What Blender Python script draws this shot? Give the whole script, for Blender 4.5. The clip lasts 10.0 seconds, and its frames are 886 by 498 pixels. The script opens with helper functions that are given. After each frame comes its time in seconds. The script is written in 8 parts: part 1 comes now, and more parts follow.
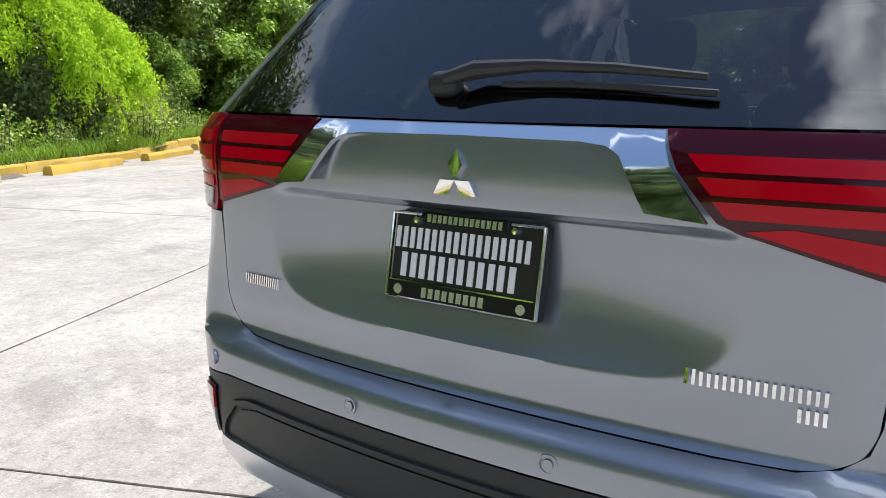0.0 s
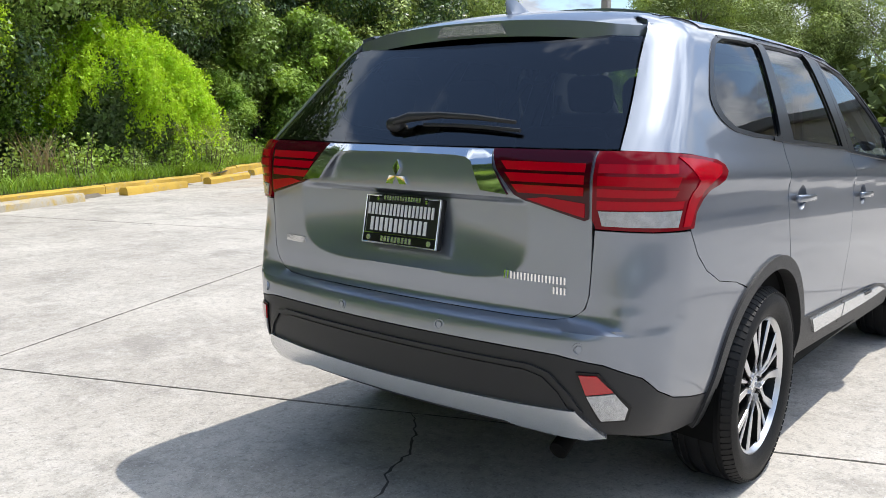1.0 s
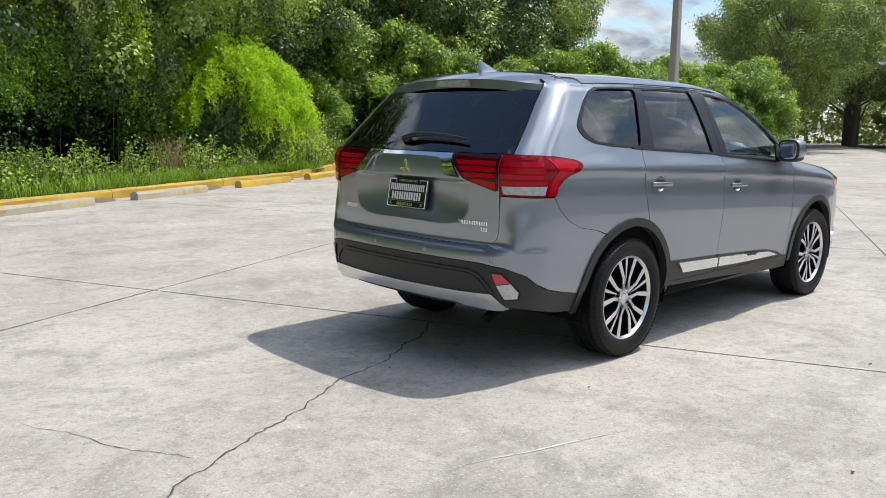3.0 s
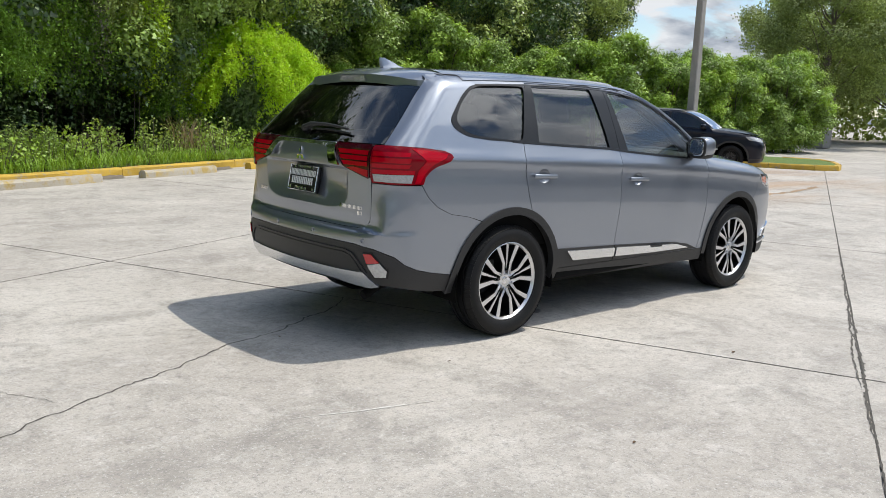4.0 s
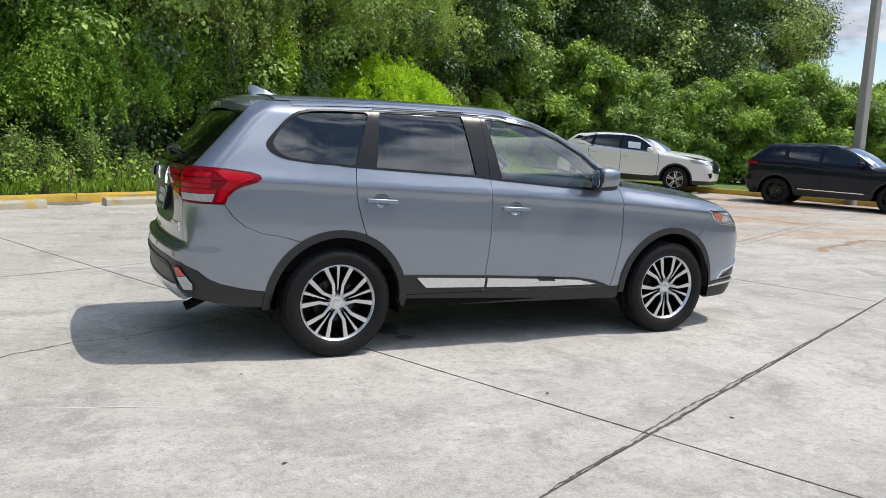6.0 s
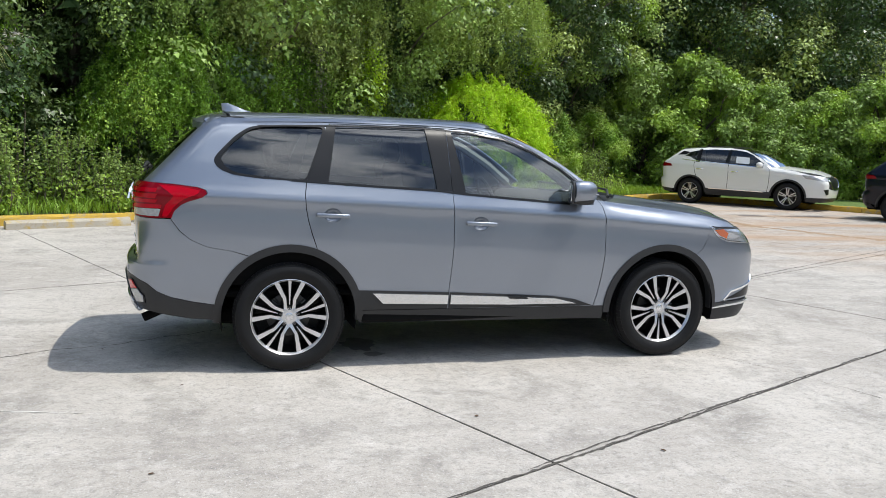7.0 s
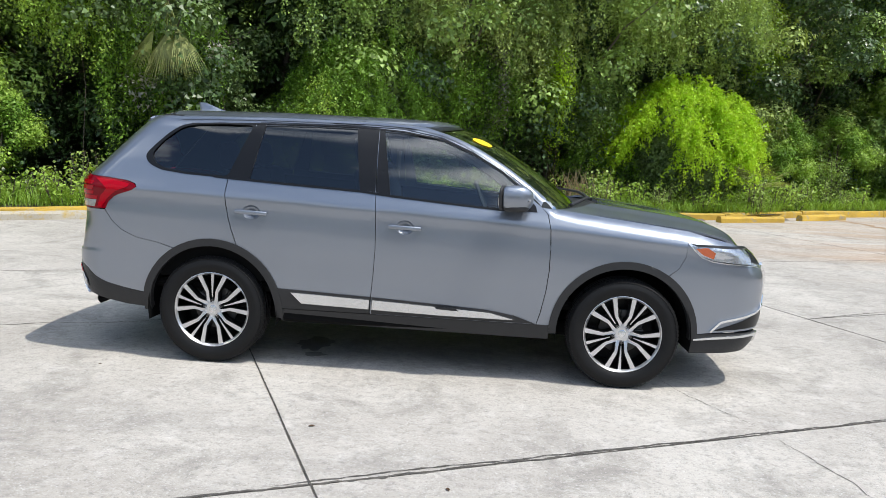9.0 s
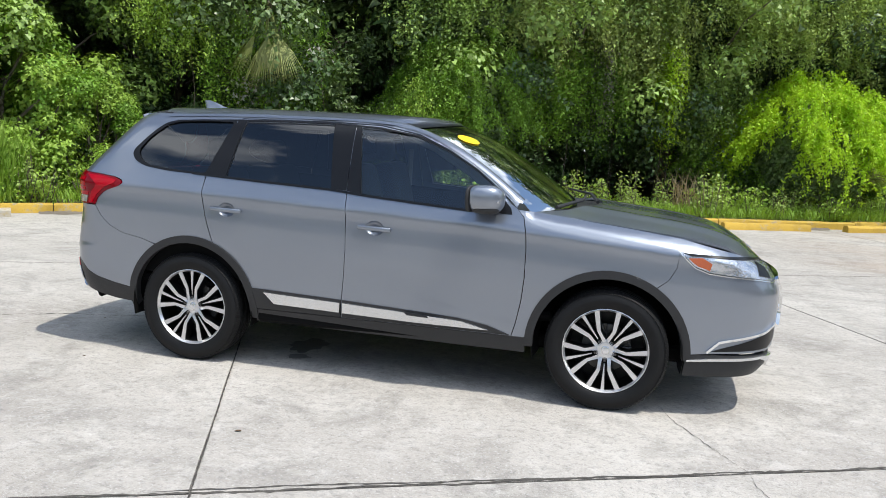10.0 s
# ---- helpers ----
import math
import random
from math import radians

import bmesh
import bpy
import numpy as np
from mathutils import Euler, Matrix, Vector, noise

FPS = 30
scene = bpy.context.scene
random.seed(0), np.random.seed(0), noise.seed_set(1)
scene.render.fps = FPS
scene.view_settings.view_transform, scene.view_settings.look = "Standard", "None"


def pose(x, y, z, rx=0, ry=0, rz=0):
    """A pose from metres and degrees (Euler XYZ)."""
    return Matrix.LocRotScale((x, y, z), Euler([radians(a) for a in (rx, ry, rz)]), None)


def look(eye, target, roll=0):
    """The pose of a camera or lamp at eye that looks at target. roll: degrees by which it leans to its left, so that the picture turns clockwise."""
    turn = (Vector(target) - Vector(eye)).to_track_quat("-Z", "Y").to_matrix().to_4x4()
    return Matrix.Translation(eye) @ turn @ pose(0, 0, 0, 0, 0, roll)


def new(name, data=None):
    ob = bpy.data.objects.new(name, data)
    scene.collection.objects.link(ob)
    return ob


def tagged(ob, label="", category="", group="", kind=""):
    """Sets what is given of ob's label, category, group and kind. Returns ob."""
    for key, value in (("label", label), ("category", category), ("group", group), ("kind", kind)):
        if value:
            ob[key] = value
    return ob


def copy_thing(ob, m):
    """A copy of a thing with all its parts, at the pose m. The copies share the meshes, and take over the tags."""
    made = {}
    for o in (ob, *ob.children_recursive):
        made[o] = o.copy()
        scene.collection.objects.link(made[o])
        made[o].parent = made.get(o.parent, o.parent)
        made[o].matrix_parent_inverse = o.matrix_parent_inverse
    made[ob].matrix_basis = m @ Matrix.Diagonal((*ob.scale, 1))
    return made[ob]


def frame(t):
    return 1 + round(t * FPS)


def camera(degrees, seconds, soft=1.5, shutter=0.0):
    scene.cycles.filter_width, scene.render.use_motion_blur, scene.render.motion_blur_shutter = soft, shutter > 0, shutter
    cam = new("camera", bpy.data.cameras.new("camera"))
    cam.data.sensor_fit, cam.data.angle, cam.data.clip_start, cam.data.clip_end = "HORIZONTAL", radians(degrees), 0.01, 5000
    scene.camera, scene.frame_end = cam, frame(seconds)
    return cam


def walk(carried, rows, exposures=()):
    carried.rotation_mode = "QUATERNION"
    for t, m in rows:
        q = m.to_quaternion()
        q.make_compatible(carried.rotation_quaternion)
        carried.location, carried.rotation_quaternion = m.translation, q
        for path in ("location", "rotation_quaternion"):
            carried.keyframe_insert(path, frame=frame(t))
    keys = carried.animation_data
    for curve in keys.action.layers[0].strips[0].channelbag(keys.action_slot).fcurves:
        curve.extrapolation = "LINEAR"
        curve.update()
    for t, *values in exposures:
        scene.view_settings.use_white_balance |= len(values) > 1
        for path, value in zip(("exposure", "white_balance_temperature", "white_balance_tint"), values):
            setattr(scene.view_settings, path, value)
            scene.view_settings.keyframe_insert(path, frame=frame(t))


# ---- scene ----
cam = camera(57.1, 10.0, soft=0.5)
PATH = [
    (0, (-2.115, -0.769, 1.239), (-0.508, 0.362, 0.866), 0.5),
    (0.5, (-2.462, -1.206, 1.235), (-0.882, -0.024, 0.914), 1.1),
    (1, (-2.898, -1.721, 1.261), (-1.355, -0.485, 0.957), 0.7),
    (1.5, (-3.366, -2.173, 1.296), (-1.865, -0.885, 0.998), 0.3),
    (2, (-3.716, -2.62, 1.315), (-2.256, -1.284, 1.026), 0.3),
    (2.2, (-3.858, -2.784, 1.342), (-2.414, -1.430, 1.050), 0.3),
    (3.3, (-4.058, -3.731, 1.356), (-2.694, -2.302, 1.042), 1.2),
    (3.5, (-3.976, -3.949, 1.393), (-2.628, -2.507, 1.07), 1.5),
    (4, (-3.611, -4.368, 1.412), (-2.315, -2.883, 1.07), 2.2),
    (4.5, (-3.186, -4.779, 1.44), (-1.96, -3.236, 1.096), 2.9),
    (5, (-2.724, -5.16, 1.466), (-1.595, -3.543, 1.132), 3.3),
    (5.5, (-2.205, -5.455, 1.502), (-1.196, -3.756, 1.192), 3.2),
    (5.7, (-1.975, -5.572, 1.472), (-1.023, -3.839, 1.172), 3.1),
    (6.8, (-0.729, -5.959, 1.457), (-0.111, -4.074, 1.204), 2.1),
    (7, (-0.499, -6.017, 1.47), (0.055, -4.112, 1.219), 2.0),
    (7.5, (0.092, -6.058, 1.448), (0.483, -4.112, 1.2), 1.9),
    (8, (0.681, -6.102, 1.461), (0.904, -4.131, 1.211), 2.0),
    (8.5, (1.261, -6.112, 1.488), (1.312, -4.129, 1.231), 2.4),
    (9, (1.821, -5.989, 1.527), (1.698, -4.011, 1.261), 2.7),
    (9.5, (2.371, -5.822, 1.536), (2.067, -3.864, 1.266), 2.7),
    (10, (2.846, -5.523, 1.533), (2.366, -3.601, 1.259), 2.7),
]
walk(cam, [(t, look(eye, target, roll)) for t, eye, target, roll in PATH], [(0, 0.46, 6540, 11), (1.0, 0.31, 6590, 10), (2.2, 0.11, 6700, 9), (3.5, 0.00, 6800, 9), (5.2, -0.05, 6650, 9), (7.0, 0.06, 6560, 9), (10.0, 0.15, 6530, 9)])

# ---- light ----
SUN_TO = Vector((0.475, -0.165, 1.0)).normalized()
world = bpy.data.worlds.new("world")
scene.world = world
world.use_nodes = True
wt = world.node_tree
wt.nodes.clear()
w_out = wt.nodes.new("ShaderNodeOutputWorld")
w_bg = wt.nodes.new("ShaderNodeBackground")
sky = wt.nodes.new("ShaderNodeTexSky")
sky.sky_type = "NISHITA"
sky.sun_disc = False
sky.sun_elevation = math.asin(SUN_TO.z)
sky.sun_rotation = math.atan2(SUN_TO.x, SUN_TO.y)
sky.air_density, sky.dust_density, sky.ozone_density = 1.0, 0.35, 2.0
w_bg.inputs["Strength"].default_value = 0.15
# broken cumulus over the blue
tc = wt.nodes.new("ShaderNodeTexCoord")
sep = wt.nodes.new("ShaderNodeSeparateXYZ")
flat = wt.nodes.new("ShaderNodeVectorMath")
flat.operation = "DIVIDE"
lift = wt.nodes.new("ShaderNodeMath")
lift.operation = "ADD"
lift.inputs[1].default_value = 0.30
comb = wt.nodes.new("ShaderNodeCombineXYZ")
cl = wt.nodes.new("ShaderNodeTexNoise")
cl.inputs["Scale"].default_value, cl.inputs["Detail"].default_value, cl.inputs["Roughness"].default_value = 2.6, 9.0, 0.55
cl.inputs["Distortion"].default_value = 0.25
ramp = wt.nodes.new("ShaderNodeValToRGB")
ramp.color_ramp.elements[0].position, ramp.color_ramp.elements[1].position = 0.53, 0.60
cl2 = wt.nodes.new("ShaderNodeTexNoise")
cl2.inputs["Scale"].default_value, cl2.inputs["Detail"].default_value = 4.4, 6.0
shade = wt.nodes.new("ShaderNodeValToRGB")
shade.color_ramp.elements[0].position, shade.color_ramp.elements[1].position = 0.40, 0.60
shade.color_ramp.elements[0].color = (1.9, 2.3, 3.0, 1)
shade.color_ramp.elements[1].color = (5.4, 5.7, 6.2, 1)
mixw = wt.nodes.new("ShaderNodeMix")
mixw.data_type = "RGBA"
L = wt.links.new
L(tc.outputs["Generated"], sep.inputs[0])
L(sep.outputs["Z"], lift.inputs[0])
for k in ("X", "Y", "Z"):
    L(lift.outputs[0], comb.inputs[k])
L(tc.outputs["Generated"], flat.inputs[0])
L(comb.outputs[0], flat.inputs[1])
L(flat.outputs[0], cl.inputs["Vector"])
L(flat.outputs[0], cl2.inputs["Vector"])
# more cloud low in the sky than overhead
low = wt.nodes.new("ShaderNodeMath")
low.operation = "MULTIPLY_ADD"
low.inputs[1].default_value = -0.17
L(sep.outputs["Z"], low.inputs[0])
low.inputs[2].default_value = 0.105
thick = wt.nodes.new("ShaderNodeMath")
thick.operation = "ADD"
L(cl.outputs["Fac"], thick.inputs[0])
L(low.outputs[0], thick.inputs[1])
# the cloud closes up towards the horizon
haze = wt.nodes.new("ShaderNodeMapRange")
haze.inputs["From Min"].default_value, haze.inputs["From Max"].default_value = 0.12, 0.34
haze.inputs["To Min"].default_value, haze.inputs["To Max"].default_value = 0.03, 0.0
L(sep.outputs["Z"], haze.inputs["Value"])
thin = wt.nodes.new("ShaderNodeMath")
thin.operation = "ADD"
L(thick.outputs[0], thin.inputs[0])
L(haze.outputs[0], thin.inputs[1])
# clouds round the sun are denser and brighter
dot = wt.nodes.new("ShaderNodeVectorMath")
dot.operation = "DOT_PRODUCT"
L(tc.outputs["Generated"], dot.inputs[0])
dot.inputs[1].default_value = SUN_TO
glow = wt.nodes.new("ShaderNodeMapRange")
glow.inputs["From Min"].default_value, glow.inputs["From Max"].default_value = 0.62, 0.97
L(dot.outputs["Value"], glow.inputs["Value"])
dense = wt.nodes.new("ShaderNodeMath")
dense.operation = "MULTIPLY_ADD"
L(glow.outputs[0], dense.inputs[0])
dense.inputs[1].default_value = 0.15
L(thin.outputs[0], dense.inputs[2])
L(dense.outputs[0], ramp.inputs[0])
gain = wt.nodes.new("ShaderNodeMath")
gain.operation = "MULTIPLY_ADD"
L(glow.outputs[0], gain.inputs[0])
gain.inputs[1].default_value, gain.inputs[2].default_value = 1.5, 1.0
# sunlit tops overhead, greyer cloud low down
tops = wt.nodes.new("ShaderNodeMapRange")
tops.inputs["From Min"].default_value, tops.inputs["From Max"].default_value = 0.22, 0.50
tops.inputs["To Min"].default_value, tops.inputs["To Max"].default_value = 0.0, 0.9
L(sep.outputs["Z"], tops.inputs["Value"])
bright = wt.nodes.new("ShaderNodeMath")
bright.operation = "ADD"
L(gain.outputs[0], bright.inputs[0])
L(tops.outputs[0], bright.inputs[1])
lit = wt.nodes.new("ShaderNodeVectorMath")
lit.operation = "SCALE"
L(shade.outputs["Color"], lit.inputs[0])
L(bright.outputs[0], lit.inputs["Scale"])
L(cl2.outputs["Fac"], shade.inputs[0])
L(ramp.outputs["Color"], mixw.inputs["Factor"])
L(sky.outputs["Color"], mixw.inputs["A"])
L(lit.outputs[0], mixw.inputs["B"])
L(mixw.outputs["Result"], w_bg.inputs["Color"])
L(w_bg.outputs[0], w_out.inputs[0])
sun = new("sun", bpy.data.lights.new("sun", "SUN"))
sun.data.energy, sun.data.angle, sun.data.color = 3.45, radians(0.53), (1.0, 0.96, 0.89)
sun.matrix_world = look(SUN_TO * 40, (0, 0, 0))
scene.view_settings.exposure = 0.0

# ---- materials ----
def mat(name, color, rough=0.5, metal=0.0, vary=0.0, scale=8.0, bump=0.0, bscale=60.0, coat=0.0, island=0.0, obrand=0.0, spec=0.5, fine=0.0):
    """A principled material; vary: two-scale change of colour, island/obrand: change from piece to piece."""
    m = bpy.data.materials.new(name)
    m.use_nodes = True
    t = m.node_tree
    p = t.nodes["Principled BSDF"]
    p.inputs["Roughness"].default_value, p.inputs["Metallic"].default_value = rough, metal
    p.inputs["Coat Weight"].default_value, p.inputs["Coat Roughness"].default_value = coat, 0.02
    p.inputs["Specular IOR Level"].default_value = spec
    p.inputs["Base Color"].default_value = (*color, 1)
    link = t.links.new
    pos = t.nodes.new("ShaderNodeTexCoord").outputs["Object"]
    if vary or island or obrand:
        total = None
        terms = []
        if vary:
            for s, a in ((scale, 1.0), (scale * 7.3, 0.6)):
                n = t.nodes.new("ShaderNodeTexNoise")
                n.inputs["Scale"].default_value, n.inputs["Detail"].default_value = s, 5
                link(pos, n.inputs["Vector"])
                terms.append((n.outputs["Fac"], vary * a * 2, 0.5))
        if island:
            g = t.nodes.new("ShaderNodeNewGeometry")
            terms.append((g.outputs["Random Per Island"], island * 2, 0.5))
        if obrand:
            g = t.nodes.new("ShaderNodeObjectInfo")
            terms.append((g.outputs["Random"], obrand * 2, 0.5))
        for sock, a, mid in terms:
            k = t.nodes.new("ShaderNodeMath")
            k.operation = "MULTIPLY_ADD"
            link(sock, k.inputs[0])
            k.inputs[1].default_value = a
            if total is None:
                k.inputs[2].default_value = 1 - a * mid
            else:
                sub = t.nodes.new("ShaderNodeMath")
                sub.operation = "SUBTRACT"
                link(total, sub.inputs[0])
                sub.inputs[1].default_value = a * mid
                link(sub.outputs[0], k.inputs[2])
            total = k.outputs[0]
        v = t.nodes.new("ShaderNodeVectorMath")
        v.operation = "SCALE"
        v.inputs[0].default_value = color
        link(total, v.inputs["Scale"])
        link(v.outputs[0], p.inputs["Base Color"])
    if bump:
        n = t.nodes.new("ShaderNodeTexNoise")
        n.inputs["Scale"].default_value, n.inputs["Detail"].default_value = bscale, 6
        link(pos, n.inputs["Vector"])
        b = t.nodes.new("ShaderNodeBump")
        b.inputs["Strength"].default_value, b.inputs["Distance"].default_value = bump, 0.01
        link(n.outputs["Fac"], b.inputs["Height"])
        link(b.outputs[0], p.inputs["Normal"])
    return m


def glass(name, tint, gloss=0.02, ior=1.8):
    """A thin pane: tinted see-through, with a Fresnel gloss."""
    m = bpy.data.materials.new(name)
    m.use_nodes = True
    t = m.node_tree
    t.nodes.remove(t.nodes["Principled BSDF"])
    out = t.nodes["Material Output"]
    tr = t.nodes.new("ShaderNodeBsdfTransparent")
    tr.inputs["Color"].default_value = (*tint, 1)
    gl = t.nodes.new("ShaderNodeBsdfGlossy")
    gl.inputs["Roughness"].default_value = gloss
    fr = t.nodes.new("ShaderNodeFresnel")
    fr.inputs["IOR"].default_value = ior
    mx = t.nodes.new("ShaderNodeMixShader")
    t.links.new(fr.outputs[0], mx.inputs[0])
    t.links.new(tr.outputs[0], mx.inputs[1])
    t.links.new(gl.outputs[0], mx.inputs[2])
    t.links.new(mx.outputs[0], out.inputs["Surface"])
    return m


def leaf(name, color, light=0.35, vary=0.25, rough=0.45, spec=0.4):
    """Leaves: a glossy face with some light let through, each leaf its own shade."""
    m = mat(name, color, rough, island=vary, vary=0.16, scale=0.6, spec=spec)
    t = m.node_tree
    p, out = t.nodes["Principled BSDF"], t.nodes["Material Output"]
    tl = t.nodes.new("ShaderNodeBsdfTranslucent")
    tl.inputs["Color"].default_value = (color[0] * 1.5, color[1] * 1.45, color[2] * 0.7, 1)
    mx = t.nodes.new("ShaderNodeMixShader")
    mx.inputs[0].default_value = light
    t.links.new(p.outputs[0], mx.inputs[1])
    t.links.new(tl.outputs[0], mx.inputs[2])
    t.links.new(mx.outputs[0], out.inputs["Surface"])
    return m


PAINT = mat("grey_paint", (0.262, 0.288, 0.335), 0.30, 0.70, coat=1.0, vary=0.02, scale=900)
PAINT.node_tree.nodes["Principled BSDF"].inputs["Coat Roughness"].default_value = 0.05
PAINT.node_tree.nodes["Principled BSDF"].inputs["Coat IOR"].default_value = 1.6
# metal flakes darken towards a slanting view
PAINT.node_tree.nodes["Principled BSDF"].inputs["Specular Tint"].default_value = (0.5, 0.51, 0.54, 1)
CLAD = mat("black_plastic", (0.033, 0.033, 0.034), 0.44, vary=0.10, scale=30, bump=0.12, bscale=500, spec=0.3)
GLOSSBLACK = mat("gloss_black", (0.006, 0.006, 0.007), 0.30, spec=0.35)
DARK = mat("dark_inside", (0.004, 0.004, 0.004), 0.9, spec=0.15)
CHROME = mat("chrome", (0.86, 0.87, 0.88), 0.06, 1.0)
SILVER = mat("satin_silver", (0.74, 0.75, 0.76), 0.27, 0.9, vary=0.03, scale=40)
STEEL = mat("brake_steel", (0.10, 0.095, 0.09), 0.5, 0.7, vary=0.2, scale=30)
ALLOY = mat("machined_alloy", (0.72, 0.72, 0.73), 0.28, 0.9, vary=0.03, scale=60)
RIMBLACK = mat("rim_black", (0.006, 0.006, 0.006), 0.4, spec=0.3)
RUBBER = mat("tyre_rubber", (0.008, 0.008, 0.0085), 0.55, spec=0.25, vary=0.18, scale=25, bump=0.15, bscale=180)
REDLENS = mat("red_lens", (0.20, 0.0, 0.006), 0.10, coat=0.1, spec=0.2)
REDBAR = mat("red_bar", (0.44, 0.0, 0.010), 0.12, coat=0.1, spec=0.2, vary=0.10, scale=40)
DARKRED = mat("dark_red_lens", (0.045, 0.0, 0.005), 0.08, coat=0.2, spec=0.3)
CLEARLENS = mat("clear_lens", (0.42, 0.42, 0.42), 0.2, 0.4, coat=1.0, vary=0.35, scale=45, bump=0.5, bscale=160)
HEADLENS = mat("headlamp_lens", (0.55, 0.57, 0.60), 0.10, 0.8, coat=1.0, vary=0.5, scale=22, bump=0.4, bscale=70)
ORANGE = mat("orange_lens", (0.55, 0.10, 0.02), 0.18, coat=1.0)
REFLECTOR = mat("reflector_red", (0.52, 0.012, 0.016), 0.25, coat=1.0, vary=0.08, scale=200)
REFLECTWHITE = mat("reflector_white", (0.55, 0.55, 0.55), 0.25, 0.3, coat=1.0, vary=0.35, scale=70, bump=0.5, bscale=220)
TINT = glass("privacy_glass", (0.21, 0.225, 0.23), 0.02, 1.95)
CLEAR = glass("clear_glass", (0.80, 0.87, 0.83), 0.02, 2.15)
SCREEN = glass("windscreen_glass", (0.78, 0.86, 0.82), 0.01, 1.45)
SEAT = mat("seat_cloth", (0.02, 0.02, 0.022), 0.8, vary=0.1, scale=60)
LINER = mat("headliner", (0.32, 0.31, 0.30), 0.9)
PLATEBLACK = mat("plate_black", (0.012, 0.012, 0.014), 0.35)
PLATEWHITE = mat("plate_white", (0.75, 0.75, 0.74), 0.4)
YELLOWPAPER = mat("yellow_sticker", (0.85, 0.62, 0.01), 0.5)
WHITEPAPER = mat("white_paper", (0.72, 0.75, 0.78), 0.6)

# ---- mesh helpers ----
from mathutils import geometry


def part(name, bm, material, parent=None, label="", sharp=35):
    """Links a bmesh as one mesh object, under parent where one is given."""
    me = bpy.data.meshes.new(name)
    bm.to_mesh(me)
    bm.free()
    me.materials.append(material)
    me.shade_smooth()
    if sharp < 180:
        me.set_sharp_from_angle(angle=radians(sharp))
    ob = new(name, me)
    if parent is not None:
        ob.parent = parent
    if label:
        ob["label"] = label
    return ob


def thing(name, m=None, label="", category="", group="", kind=""):
    ob = new(name)
    ob.empty_display_size = 0.1
    if m is not None:
        ob.matrix_basis = m
    return tagged(ob, label, category, group, kind)


def mirrored(bm):
    """The same bmesh on the other side of the y = 0 plane."""
    other = bm.copy()
    for v in other.verts:
        v.co.y = -v.co.y
    bmesh.ops.reverse_faces(other, faces=other.faces[:])
    return other


def both(name, bm, material, parent, label="", sharp=35):
    other = mirrored(bm)
    a = part(name, bm, material, parent, label, sharp)
    b = part(name, other, material, parent, label, sharp)
    return a, b


def add(bm, other):
    """Adds the second bmesh to the first, and frees it."""
    me = bpy.data.meshes.new("tmp")
    other.to_mesh(me)
    other.free()
    bm.from_mesh(me)
    bpy.data.meshes.remove(me)
    return bm


def whole(bm):
    """A half panel and its mirror image, joined along the middle."""
    other = mirrored(bm)
    add(bm, other)
    near = [v for v in bm.verts if abs(v.co.y) < 1e-3]
    for v in near:
        v.co.y = 0.0
    bmesh.ops.remove_doubles(bm, verts=near, dist=4e-4)
    return bm


def rbox(c, s, r=0.01, seg=2, m=None):
    bm = bmesh.new()
    bmesh.ops.create_cube(bm, size=1)
    for v in bm.verts:
        v.co = Vector((v.co.x * s[0], v.co.y * s[1], v.co.z * s[2]))
    if r > 0:
        bmesh.ops.bevel(bm, geom=bm.edges[:], offset=r, segments=seg, profile=0.5, affect="EDGES")
    if m is not None:
        bmesh.ops.transform(bm, matrix=m, verts=bm.verts[:])
    bmesh.ops.translate(bm, vec=Vector(c), verts=bm.verts[:])
    return bm


def lathe(profile, seg=48, closed=False):
    """Turns (radius, y) pairs round the y axis."""
    bm = bmesh.new()
    rings = []
    for k in range(seg):
        a = 2 * math.pi * k / seg
        rings.append([bm.verts.new((r * math.cos(a), y, r * math.sin(a))) for r, y in profile])
    n = len(profile)
    for k in range(seg):
        p, q = rings[k], rings[(k + 1) % seg]
        for i in range(n if closed else n - 1):
            bm.faces.new((p[i], q[i], q[(i + 1) % n], p[(i + 1) % n]))
    bmesh.ops.recalc_face_normals(bm, faces=bm.faces[:])
    return bm


def tube(pts, radii, seg=8):
    """A round bar along points, with a radius for each."""
    bm = bmesh.new()
    rings = []
    n = len(pts)
    if isinstance(radii, (int, float)):
        radii = [radii] * n
    radii = [float(r) for r in radii]
    for i, p in enumerate(pts):
        d = (Vector(pts[min(i + 1, n - 1)]) - Vector(pts[max(i - 1, 0)])).normalized()
        ref = Vector((0, 0, 1)) if abs(d.z) < 0.9 else Vector((1, 0, 0))
        a = d.cross(ref).normalized()
        b = d.cross(a)
        rings.append([bm.verts.new(Vector(p) + radii[i] * (math.cos(t) * a + math.sin(t) * b)) for t in [2 * math.pi * k / seg for k in range(seg)]])
    for p, q in zip(rings, rings[1:]):
        for k in range(seg):
            bm.faces.new((p[k], p[(k + 1) % seg], q[(k + 1) % seg], q[k]))
    bm.faces.new(rings[0])
    bm.faces.new(list(reversed(rings[-1])))
    bmesh.ops.recalc_face_normals(bm, faces=bm.faces[:])
    return bm


